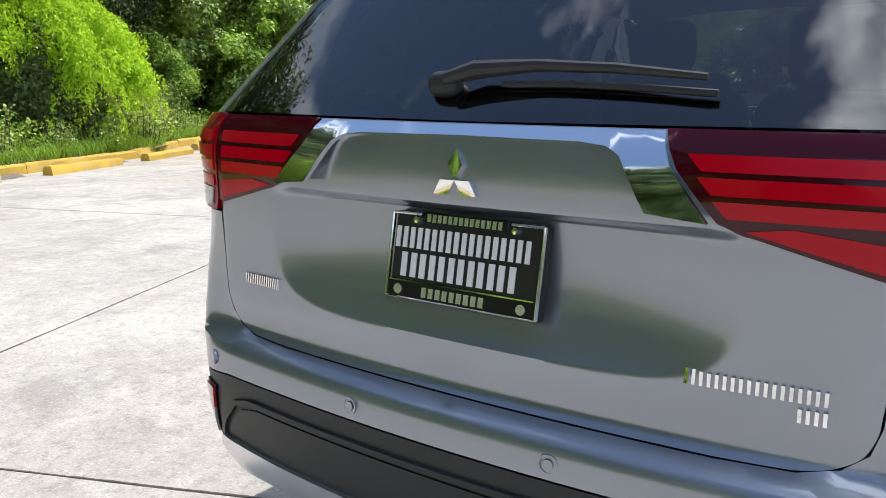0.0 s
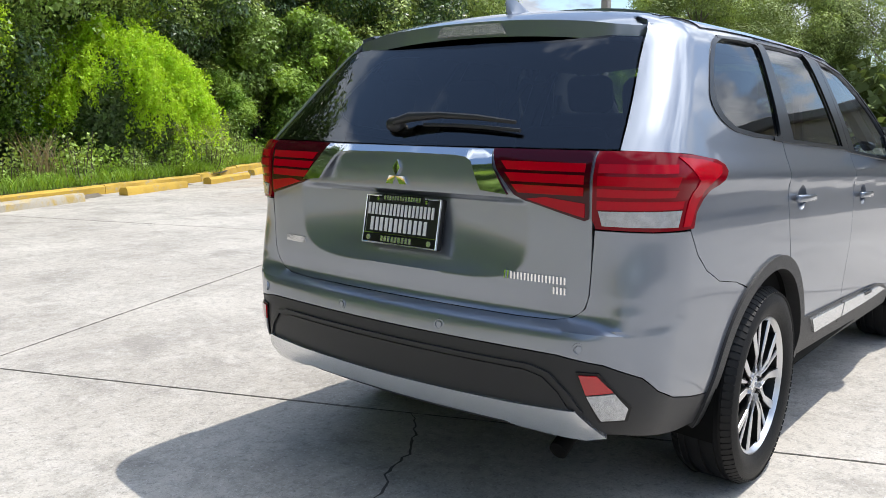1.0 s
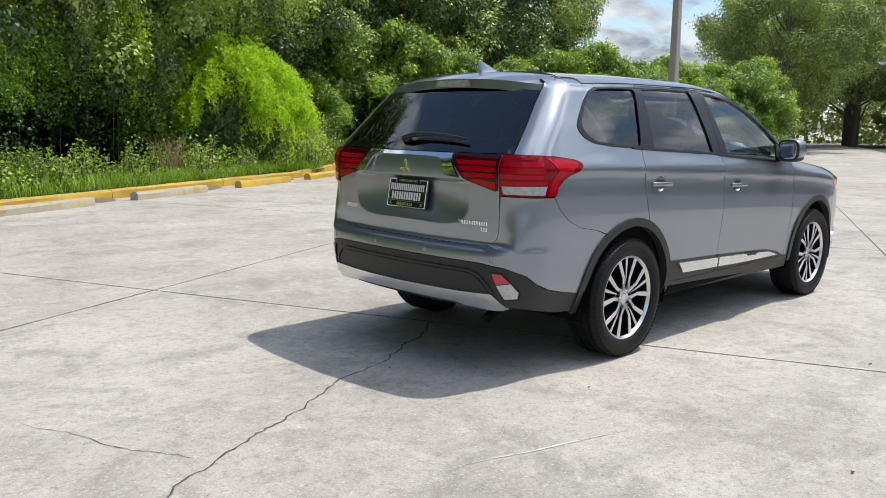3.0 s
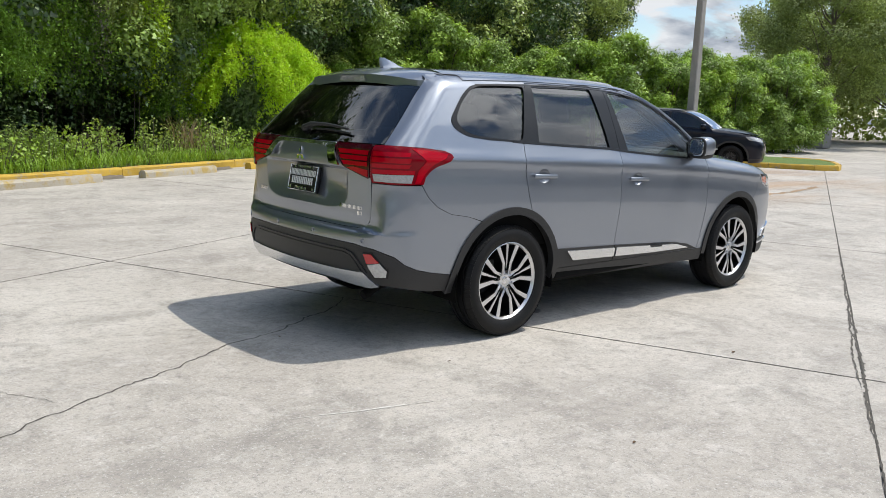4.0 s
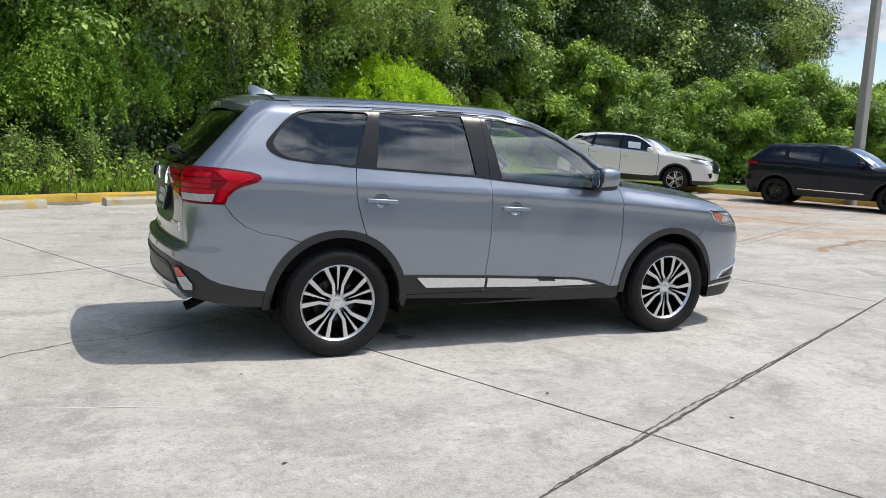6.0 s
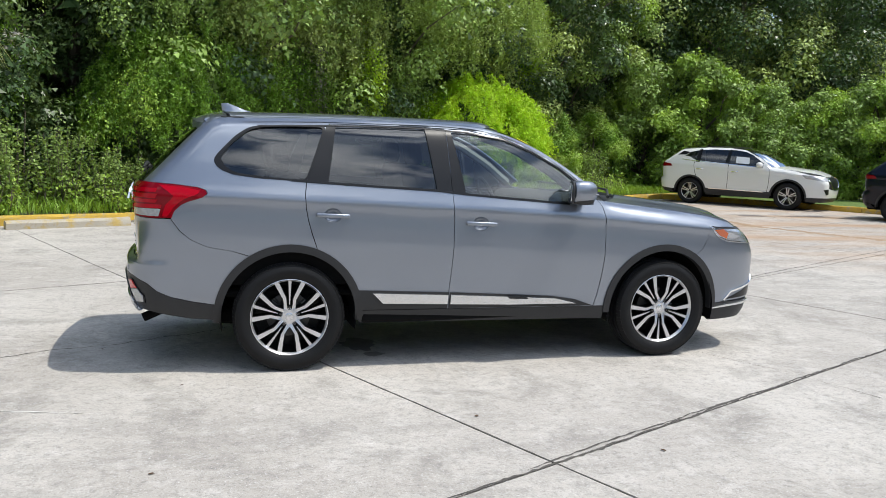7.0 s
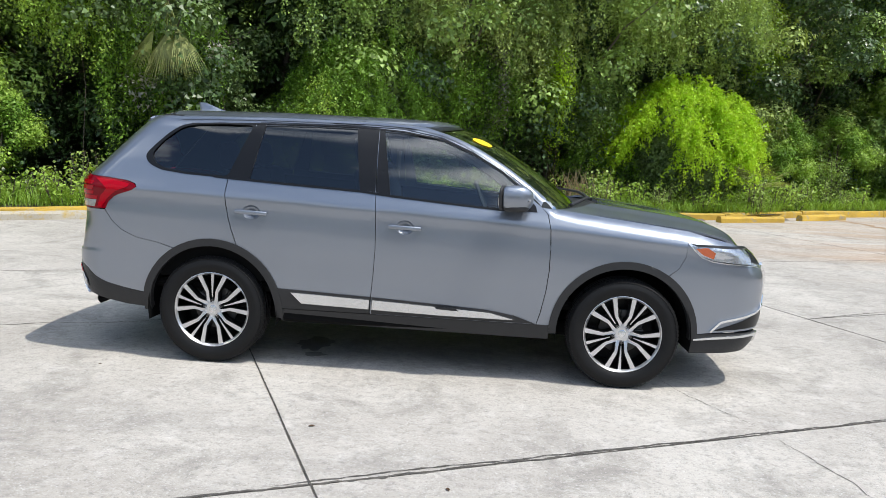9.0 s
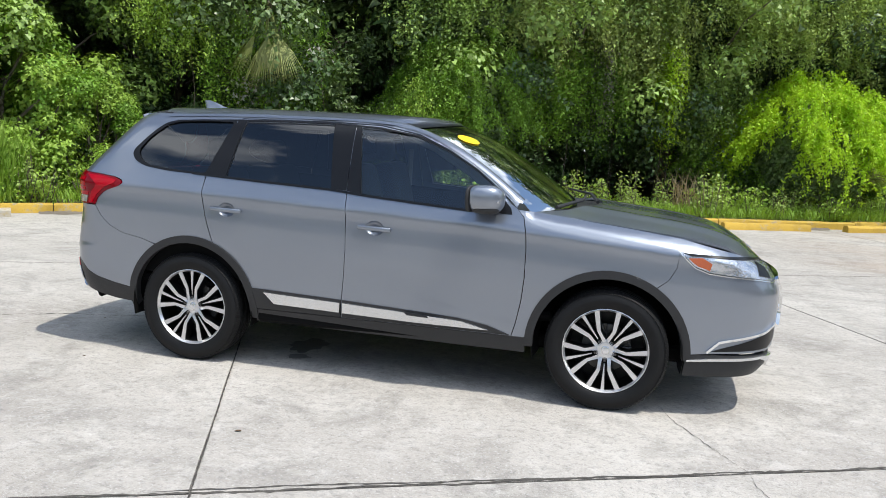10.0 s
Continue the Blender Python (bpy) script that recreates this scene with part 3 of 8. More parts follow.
Q_GLASS = rounded_side(Q_GLASS, 0.03)
R_GLASS = [S(0.235, 1.216), S(0.955, 1.180), S(0.945, 1.26), S(0.900, 1.572), S(0.60, 1.572), S(0.295, 1.565)]
F_GLASS = [S(1.150, 1.158), S(1.50, 1.132), S(1.965, 1.100), S(1.985, 1.225), S(1.859, 1.330), S(1.667, 1.437), S(1.455, 1.521), S(1.30, 1.548), S(1.20, 1.556), S(1.075, 1.562)]
LAMP = [B(0.664, 1.188), S(-0.86, 1.190), S(-0.70, 1.182), S(-0.56, 1.166), S(-0.515, 1.150), S(-0.505, 1.132), S(-0.53, 1.110), S(-0.60, 1.090), S(-0.655, 1.062), S(-0.695, 1.025), S(-0.712, 0.982), S(-0.85, 0.980), B(0.675, 0.985), B(0.664, 1.010)]
LAMP_IN = [B(0.656, 1.188), B(0.656, 1.010), B(0.645, 1.004), B(0.56, 1.026), B(0.47, 1.050), B(0.432, 1.064), B(0.37, 1.135), B(0.345, 1.188)]

suv = thing("suv", label="metallic grey sport utility car with dark glass, parked on concrete", category="car")


def hero_panels():
    h = hero
    arch_r = arc(*AR, R_ARCH, 28, 66, 10)
    quarter_arch = arc(*AR, R_ARCH, 69, 122, 10)
    # quarter panel with the roof rail and windscreen pillar, in one pressing
    quarter = (
        [S(0.165, 0.790)] + quarter_arch + [S(-0.36, 0.782), S(-0.50, 0.805), S(-0.60, 0.85), S(-0.665, 0.905), S(-0.715, 0.976)]
        + [S(-0.700, 1.025), S(-0.658, 1.066), S(-0.602, 1.094), S(-0.53, 1.114), S(-0.500, 1.132), S(-0.510, 1.154), S(-0.56, 1.171), S(-0.70, 1.187), S(-0.80, 1.193)]
        + [B(0.712, 1.196), B(0.700, 1.25), B(0.672, 1.35), B(0.640, 1.45), B(0.615, 1.54), B(0.595, 1.60)]
        + [S(-0.46, 1.604), S(-0.3, 1.609), S(0.4, 1.621), S(1.0, 1.617), S(1.30, 1.602), S(1.455, 1.566), S(1.667, 1.486), S(1.86, 1.379), S(2.05, 1.249), S(2.128, 1.190)]
        + [S(2.108, 1.14), S(2.085, 1.165), S(2.00, 1.240), S(1.859, 1.345), S(1.667, 1.453), S(1.455, 1.540), S(1.20, 1.584), S(0.90, 1.592), S(0.258, 1.588), S(0.24, 1.565)]
        + [S(0.094, 1.222), S(0.085, 1.13), S(0.091, 1.05), S(0.107, 0.97), S(0.130, 0.888)]
    )
    both("quarter_panel", h.panel(quarter, [Q_GLASS], grid=0.02), PAINT, suv, "grey painted rear quarter panel and roof rail")
    rear_door = (
        [S(1.044, 0.392), S(1.047, 0.50), S(1.060, 0.66), S(1.068, 0.82), S(1.064, 1.0), S(1.056, 1.16), S(1.045, 1.35), S(1.035, 1.580), S(0.90, 1.587), S(0.265, 1.583), S(0.247, 1.565)]
        + SEAM_C + arch_r[::-1][1:] + [S(0.436, 0.50), S(0.446, 0.392)]
    )
    cup_r, cup_f = oval(0.262, 1.008, 0.058, 0.046), oval(1.255, 0.963, 0.058, 0.046)
    d = both("rear_door", h.panel(rear_door, [R_GLASS, cup_r]), PAINT, suv, "grey painted rear door")
    front_door = SEAM_A[::-1] + [S(2.075, 1.160), S(1.995, 1.234), S(1.859, 1.339), S(1.667, 1.447), S(1.455, 1.533), S(1.20, 1.578), S(1.040, 1.582), S(1.049, 1.35)] + SEAM_B
    e = both("front_door", h.panel(front_door, [F_GLASS, cup_f]), PAINT, suv, "grey painted front door")
    for side, (rd, fd) in enumerate(zip(d, e)):
        for door, (cx, cz) in ((rd, (0.262, 1.008)), (fd, (1.255, 0.963))):
            bm = bmesh.new()
            rows = []
            for k, (f, dep) in enumerate(((1.02, 0.0), (0.9, 0.012), (0.6, 0.022), (0.25, 0.025))):
                rows.append([bm.verts.new(h.at(q[1], q[2], -dep)) for q in oval(cx, cz, 0.058 * f, 0.046 * f)])
            for a, b in zip(rows, rows[1:]):
                for i in range(20):
                    bm.faces.new((a[i], a[(i + 1) % 20], b[(i + 1) % 20], b[i]))
            bm.faces.new(rows[-1])
            part("handle_cup", mirrored(bm) if side else bm, PAINT, door)
            y = h.W(cx, cz)
            bar = rbox((0, 0, 0), (0.215, 0.020, 0.030), 0.009, 3)
            for v in bar.verts:
                v.co.y += 0.018 * (v.co.x / 0.107) ** 2 * 0.7
                v.co.z *= 1.0 - 0.12 * (v.co.x / 0.107) ** 2
            bmesh.ops.translate(bar, vec=Vector((cx, -y - 0.028, cz)), verts=bar.verts[:])
            bmesh.ops.rotate(bar, cent=Vector((cx, -y, cz)), matrix=Matrix.Rotation(radians(2.0), 3, "Y"), verts=bar.verts[:])
            part("door_handle", mirrored(bar) if side else bar, PAINT, door, "grey pull handle")
    fender = (
        [S(2.117, 1.132), S(2.157, 1.09), S(2.177, 1.0), S(2.183, 0.9), S(2.183, 0.74), S(2.170, 0.6), S(2.143, 0.46), S(2.122, 0.385)]
    ) + [S(2.20, 0.385)] + arc(*AF, R_ARCH, 176, 57, 16) + [S(2.987, 0.791), S(3.028, 0.868), S(3.036, 0.958), S(3.10, 0.950), S(3.20, 0.948), F(0.665, 0.930), S(3.235, 0.978), S(3.05, 1.022), S(2.8, 1.054), S(2.5, 1.087), S(2.20, 1.121)]
    both("fender", h.panel(fender, grid=0.02), PAINT, suv, "grey painted front fender")
    bumper = (
        arc(*AR, R_ARCH, 122.9, 170, 8) + [S(-0.463, 0.44), S(-0.60, 0.463), S(-0.72, 0.492), S(-0.80, 0.527), S(-0.86, 0.575), B(0.72, 0.615), B(0.60, 0.632), B(0.40, 0.634), B(0.0, 0.634)]
        + [B(0.0, 0.7125), B(0.45, 0.7125), B(0.56, 0.7155), B(0.616, 0.7285), B(0.649, 0.756), B(0.662, 0.80), B(0.667, 0.90), B(0.671, 0.979), S(-0.85, 0.975), S(-0.719, 0.975), S(-0.6675, 0.9015), S(-0.6015, 0.8475), S(-0.50, 0.8025), S(-0.36, 0.7795)]
    )
    part("rear_bumper", whole(h.panel(bumper, grid=0.012)), PAINT, suv, "grey painted upper rear bumper")
    clad = (
        [B(0.0, 0.630), B(0.40, 0.630), B(0.60, 0.628), B(0.72, 0.611), S(-0.86, 0.571), S(-0.80, 0.523), S(-0.72, 0.488), S(-0.60, 0.459), S(-0.463, 0.436)]
        + [S(-0.468, 0.335), S(-0.60, 0.345), S(-0.74, 0.372), S(-0.86, 0.395), B(0.70, 0.40), B(0.60, 0.385), B(0.40, 0.375), B(0.0, 0.372)]
    )
    low = part("rear_valance", whole(h.panel(clad[::-1])), CLAD, suv, "matt black lower rear bumper")
    # the inset field in the middle of the valance, and the silver skid strip
    inset = [B(0.0, 0.572), B(0.50, 0.572), B(0.555, 0.560), B(0.60, 0.520), B(0.632, 0.468), B(0.0, 0.462)]
    part("inset_field", whole(h.panel(inset[::-1], off=0.004, rim=0.02)), CLAD, low)
    skid = [B(0.0, 0.462), B(0.45, 0.466), B(0.648, 0.474), B(0.712, 0.398), B(0.66, 0.384), B(0.46, 0.392), B(0.42, 0.402), B(0.0, 0.402)]
    part("skid_strip", whole(h.panel(skid[::-1], off=0.014, rim=0.03)), SILVER, suv, "satin silver skid strip")
    groove = [B(0.0, 0.586), B(0.52, 0.586), B(0.575, 0.572), B(0.622, 0.525), B(0.66, 0.465)]
    both("bumper_lip", h.strip(groove, 0.012, off=0.008, rim=0.01), CLAD, low)
    for pts, m_, nm in (([B(0.662, 0.582), B(0.706, 0.584), B(0.742, 0.538), B(0.678, 0.526)], REFLECTOR, "red"), ([B(0.679, 0.522), B(0.744, 0.534), B(0.768, 0.490), B(0.758, 0.455), B(0.708, 0.450)], REFLECTWHITE, "clear")):
        both("reflector", h.panel(pts[::-1], off=0.010, rim=0.012, grid=0.02), m_, low, nm + " bumper reflector lens")
    both("reflector_bezel", h.panel([B(0.654, 0.589), B(0.711, 0.591), B(0.776, 0.492), B(0.764, 0.447), B(0.702, 0.442)][::-1], off=0.005, rim=0.01, grid=0.02), GLOSSBLACK, low)
    for y, z in ((0.21, 0.660), (0.66, 0.655)):
        c = h.at(*h.u(B(y, z)), 0.0)
        for sgn in (1, -1):
            sb = lathe([(0.0, -0.003), (0.009, -0.003), (0.0095, -0.001), (0.010, 0.004), (0.0135, 0.004), (0.014, -0.002), (0.017, -0.002), (0.0175, 0.006)], 20)
            m_ = Matrix.Translation((c.x, c.y * sgn, c.z)) @ Matrix.Rotation(-radians(90) + sgn * (0.15 if y < 0.4 else 0.55), 4, "Z") @ Matrix.Rotation(radians(0), 4, "X")
            bmesh.ops.transform(sb, matrix=m_, verts=sb.verts[:])
            part("parking_sensor", sb, PAINT, suv, "round parking sensor")
    # tailgate
    wide = curve((0.7145, 0.45), (0.7175, 0.555), (0.7305, 0.612), (0.757, 0.644), (0.80, 0.658), (0.90, 0.663), (1.192, 0.663))
    zs = [0.7145 + 0.0855 * (k / 24) ** 1.6 for k in range(24)] + [0.80 + 0.27 * k / 54 for k in range(54)] + [1.07 + 0.122 * k / 14 for k in range(15)]
    bm = bmesh.new()
    rows = []
    for z in zs:
        row = []
        w = wide(z)
        for k in range(-70, 71):
            y = w * k / 70
            q = h.at(*h.u(B(abs(y), z)))
            row.append(bm.verts.new((q.x, y, q.z)))
        rows.append([bm.verts.new((row[0].co.x + 0.014, row[0].co.y, z))] + row + [bm.verts.new((row[-1].co.x + 0.014, row[-1].co.y, z))])
    rows.insert(0, [bm.verts.new((v.co.x + 0.012, v.co.y, v.co.z)) for v in rows[0]])
    for r0, r1 in zip(rows, rows[1:]):
        for v in range(len(r0) - 1):
            bm.faces.new((r0[v], r0[v + 1], r1[v + 1], r1[v]))
    bmesh.ops.recalc_face_normals(bm, faces=bm.faces[:])
    tg = part("tailgate", bm, PAINT, suv, "grey painted tailgate with a scooped number plate field")
    chrome = [B(0.0, 1.187), B(0.341, 1.187), B(0.362, 1.138), B(0.424, 1.067), B(0.336, 1.075), B(0.285, 1.150), B(0.262, 1.163), B(0.22, 1.168), B(0.0, 1.170)]
    part("chrome_bar", whole(sheet(h.line(chrome), [], lambda u, z, o: h.at(u, z, 0.005 + 0.26 * max(0.0, 1.187 - z) * sm((1.20 - z) / 0.05) + o), 0.02, 0.012)), CHROME, tg, "bright chrome garnish between the tail lamps")
    # lamps
    for side, (o, i) in enumerate(zip(both("tail_lamp", h.panel(LAMP, off=0.008, rim=0.02, grid=0.02), REDLENS, suv, "red tail lamp with dark bars and a clear reversing light"), both("tail_lamp", h.panel(LAMP_IN, off=0.008, rim=0.02, grid=0.02), DARKRED, suv, "red tail lamp on the tailgate"))):

        def lens(nm, pts, m_, par, off=0.0105, lab=""):
            bm = h.panel(pts, off=off, rim=0.003, grid=0.02)
            if side:
                bm2 = mirrored(bm)
                bm.free()
                bm = bm2
            part(nm, bm, m_, par, lab)

        for z0, z1, c0 in ((1.157, 1.134, 0.405), (1.126, 1.103, 0.422), (1.095, 1.072, 0.445)):
            lens("light_bar", [B(c0, z1), B(0.640, z1), B(0.640, z0), B(c0 - 0.022, z0)], REDBAR, i)
            lens("light_bar", [B(0.676, z1), S(-0.80, z1), S(-0.79, z0), B(0.676, z0)], REDBAR, o)
        lens("light_bar", [B(0.47, 1.056), B(0.56, 1.033), B(0.645, 1.013), B(0.645, 1.052), B(0.53, 1.064)], REDBAR, i)
        lens("light_pipe", [S(-0.78, 1.176), S(-0.64, 1.166), S(-0.545, 1.148), S(-0.56, 1.128), S(-0.64, 1.100), S(-0.70, 1.045), S(-0.735, 0.990), S(-0.765, 0.990), S(-0.745, 1.06), S(-0.70, 1.115)], REDBAR, o)
        lens("lower_lens", [B(0.676, 1.038), S(-0.770, 1.040), S(-0.765, 1.062), B(0.676, 1.062)], REDBAR, o)
        lens("reversing_light", [B(0.690, 0.994), S(-0.785, 0.990), S(-0.772, 1.036), B(0.680, 1.034)], CLEARLENS, o, 0.0115, "clear reversing light")
    # glass
    def pane(nm, pts, material, par, lab, flip=False):
        bm = h.panel(pts, off=-0.007, rim=0.0, swell=0.008, grid=0.05)
        for ob in both(nm, bm, material, par, lab):
            pass
        return ob

    pane("side_window", Q_GLASS, TINT, suv, "dark tinted quarter window")
    pane("side_window", R_GLASS, TINT, suv, "dark tinted rear door window")
    pane("side_window", F_GLASS, CLEAR, suv, "clear front door window")
    rg = [B(0.0, 1.196), B(0.706, 1.200), B(0.694, 1.25), B(0.666, 1.35), B(0.634, 1.45), B(0.611, 1.53), B(0.0, 1.575)]
    part("rear_window", whole(h.panel(rg, off=-0.002, rim=0.006, grid=0.04)), TINT, suv, "dark tinted rear window")
    # black frames round the panes
    both("window_frame", h.panel([S(0.099, 1.222), S(0.235, 1.216), S(0.297, 1.575), S(0.240, 1.575)], off=0.003, rim=0.008), GLOSSBLACK, suv, "black pillar between the rear panes")
    both("window_frame", h.panel([S(0.952, 1.182), S(1.053, 1.176), S(1.042, 1.578), S(0.897, 1.578)], off=0.003, rim=0.008), GLOSSBLACK, suv, "black door pillar")
    both("window_frame", h.panel([S(1.057, 1.175), S(1.152, 1.160), S(1.078, 1.572), S(1.045, 1.576)], off=0.003, rim=0.008), GLOSSBLACK, suv, "black door pillar")
    both("quarter_surround", h.panel(Q_GLASS, [rounded_side([S(-0.428, 1.350), S(-0.400, 1.296), S(-0.33, 1.261), S(-0.16, 1.242), S(0.092, 1.228), S(0.218, 1.560), S(0.0, 1.558), S(-0.18, 1.547), S(-0.255, 1.526), S(-0.360, 1.440)], 0.03)], off=0.003, rim=0.008, grid=0.02, swell=0.006), GLOSSBLACK, suv)
    both("mirror_base", h.panel([S(1.90, 1.106), S(2.085, 1.100), S(2.075, 1.135), S(1.99, 1.228), S(1.955, 1.222)], off=0.004, rim=0.01), GLOSSBLACK, suv, "black triangle that carries the mirror")
    both("belt_moulding", h.strip([S(0.0, 1.224), S(0.096, 1.218), S(0.5, 1.197), S(0.955, 1.176), S(1.15, 1.156), S(1.5, 1.130), S(1.90, 1.103)], 0.013, off=0.006), GLOSSBLACK, suv, "black strip below the side windows")
    both("drip_moulding", h.strip([S(-0.20, 1.553), S(0.24, 1.572), S(0.60, 1.579), S(0.90, 1.579), S(1.20, 1.563), S(1.455, 1.526), S(1.667, 1.442), S(1.859, 1.335), S(1.985, 1.234)], 0.009, off=0.004), GLOSSBLACK, suv, "black strip above the side windows")
    # arches, sills and door mouldings
    for (cx, cz), a0, a1 in ((AR, -4, 184), (AF, -2, 182)):
        ring = arc(cx, cz, 0.472, a0, a1, 30) + arc(cx, cz, 0.424, a1, a0, 30)
        both("arch_moulding", h.panel(ring, off=0.010, rim=0.05), CLAD, suv, "matt black wheel arch moulding")
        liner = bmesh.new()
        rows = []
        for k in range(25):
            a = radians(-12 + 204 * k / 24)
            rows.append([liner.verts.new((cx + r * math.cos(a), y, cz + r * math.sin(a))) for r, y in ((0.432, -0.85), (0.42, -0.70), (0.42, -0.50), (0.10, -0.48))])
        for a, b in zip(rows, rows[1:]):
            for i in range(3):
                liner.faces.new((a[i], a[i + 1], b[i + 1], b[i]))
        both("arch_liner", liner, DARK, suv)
    both("sill", h.panel([S(0.455, 0.300), S(2.20, 0.292), S(2.205, 0.384), S(0.452, 0.384)], off=0.004, rim=0.05), CLAD, suv, "matt black sill")
    both("door_cladding", h.panel([S(0.452, 0.390), S(1.043, 0.390), S(1.047, 0.500), S(0.440, 0.522)], off=0.008, rim=0.012), CLAD, suv, "matt black lower door moulding")
    both("door_cladding", h.panel([S(1.053, 0.390), S(2.110, 0.390), S(1.975, 0.435), S(1.80, 0.462), S(1.5, 0.478), S(1.056, 0.500)], off=0.008, rim=0.012), CLAD, suv, "matt black lower door moulding")
    both("silver_moulding", h.panel([S(0.600, 0.436), S(1.040, 0.424), S(1.043, 0.484), S(0.530, 0.503)], off=0.020, rim=0.014, grid=0.02), SILVER, suv, "bright silver strip along the lower door")
    both("silver_moulding", h.panel([S(1.060, 0.423), S(1.50, 0.412), S(1.98, 0.410), S(1.82, 0.447), S(1.55, 0.462), S(1.062, 0.484)], off=0.020, rim=0.014, grid=0.02), SILVER, suv, "bright silver strip along the lower door")
    both("moulding_clip", h.panel([S(1.46, 0.470), S(1.60, 0.463), S(1.62, 0.447), S(1.48, 0.452)], off=0.023, rim=0.006, grid=0.02), CLAD, suv)


hero_panels()


def hero_top():
    h = hero

    # roof
    def edge(x):
        return h.W(x, h.top(x)) - h.top_rad(x)

    front = curve((0.0, 1.535), (0.15, 1.525), (0.3, 1.49), (0.45, 1.42), (0.55, 1.355), (0.62, 1.30))

    def roof_at(x, y, off):
        w = edge(min(x, 1.3))
        xe = x - 0.20 * (1 - min(1.0, abs(y / w)) ** 2.2) * sm((x - 0.75) / 0.6)
        z = h.top(xe) + 0.042 * (1 - abs(y / w) ** 6) * sm((x + 0.75) / 0.35)
        z -= 0.014 * sm((x - front(abs(y)) + 0.07) / 0.07)
        return Vector((x, -y, z + off))

    outline = [(-0.405, 0.0), (-0.40, 0.30), (-0.36, edge(-0.36) - 0.004)]
    outline += [(x, edge(x) - 0.004) for x in (-0.1, 0.2, 0.5, 0.8, 1.1, 1.29)]
    outline += [(front(y), y) for y in (0.55, 0.5, 0.4, 0.3, 0.15, 0.0)]
    part("roof", whole(sheet(outline, [], lambda x, y, o: roof_at(x, y, o), 0.05, 0.012)), PAINT, suv, "grey painted roof")
    both("roof_gutter", h.strip([S(-0.42, 1.6065), S(0.0, 1.612), S(0.4, 1.6195), S(1.0, 1.616), S(1.28, 1.6035)], 0.004, off=0.003, rim=0.004), CLAD, suv)

    # painted skin of the windscreen pillar and roof rail
    low_x = curve((-0.30, 1.575), (0.0, 1.588), (0.3, 1.596), (0.9, 1.600), (1.20, 1.591), (1.455, 1.548), (1.667, 1.461), (1.859, 1.353), (2.00, 1.250), (2.10, 1.165))
    skin = bmesh.new()
    rows = []
    for k in range(61):
        x = -0.28 + (2.135 + 0.28) * k / 60
        zt = h.top(x)
        z0 = min(low_x(x), zt - 0.012)
        row = [h.at(x, z0 + (zt - 0.0006 - z0) * math.sin(0.5 * math.pi * j / 6), 0.0035) for j in range(7)]
        q = row[-1]
        row.append(Vector((q.x, q.y + 0.022, q.z + 0.001)))
        row.append(Vector((q.x - 0.004, q.y + 0.034, q.z - 0.010)))
        rows.append([skin.verts.new(p) for p in row])
    for a, b in zip(rows, rows[1:]):
        for j in range(8):
            skin.faces.new((a[j], b[j], b[j + 1], a[j + 1]))
    bmesh.ops.recalc_face_normals(skin, faces=skin.faces[:])
    both("roof_rail", skin, PAINT, suv, "grey painted roof rail and windscreen pillar")

    # windscreen
    pill = [(z, x) for x, z in ((1.30, 1.603), (1.455, 1.567), (1.667, 1.487), (1.86, 1.380), (2.05, 1.250), (2.16, 1.165), (2.20, 1.13))]
    px = curve(*sorted(pill))

    def screen_at(q, z, off):
        x0 = px(z)
        w = h.W(x0, z) - 0.034
        return Vector((x0 - 0.014 + 0.19 * (1 - abs(q) ** 2.2) + off, -q * w, z - 0.006 + off + 0.028 * (1 - q * q) * sm((z - 1.4) / 0.2)))

    poly = [(0, 1.125), (1.0, 1.125), (1.0, 1.600), (0, 1.612)]
    part("windscreen", whole(sheet(poly, [], lambda q, z, o: screen_at(q, z, o), 0.03, 0.0)), SCREEN, suv, "clear windscreen")
    part("windscreen_band", whole(sheet([(0, 1.585), (0.99, 1.577), (0.99, 1.600), (0, 1.614)], [], lambda q, z, o: screen_at(q, z, o + 0.002), 0.06, 0.0)), GLOSSBLACK, suv)
    # inspection and price stickers inside the windscreen
    st = [(0.665 + 0.115 * math.cos(a), 1.512 + 0.024 * math.sin(a)) for a in [2 * math.pi * k / 28 for k in range(28)]]
    part("sticker", mirror_if(sheet(st, [], lambda q, z, o: screen_at(q, z, 0.004 + o), 0.03, 0.0), False), YELLOWPAPER, suv, "yellow oval sticker at the windscreen's top")
    part("sticker", sheet([(0.80, 1.255), (0.88, 1.255), (0.88, 1.275), (0.80, 1.275)], [], lambda q, z, o: screen_at(q, z, -0.004 + o), 0.05, 0.0), WHITEPAPER, suv, "pale paper strip behind the windscreen")

    # bonnet
    def hood_at(x, y, off):
        w = h.W(x, h.top(x)) - h.top_rad(x)
        nose = sm((x - 3.24) / 0.30)
        z = h.top(x) + 0.060 * (1 - min(1.0, abs(y / w)) ** 2.4) * (1 - 0.5 * nose) + 0.012 * sm(1 - abs(y - 0.42) / 0.12) * (1 - nose)
        z -= 0.05 * max(0.0, (x - (3.42 - 0.30 * y * y)) / 0.12) ** 2
        return Vector((x, -y, z + off))

    back = curve((0.0, 2.55), (0.3, 2.515), (0.55, 2.40), (0.68, 2.28), (0.74, 2.205))
    nosex = curve((0.0, 3.57), (0.3, 3.54), (0.5, 3.475), (0.62, 3.39), (0.72, 3.27))
    we = lambda x: h.W(x, h.top(x)) - h.top_rad(x)
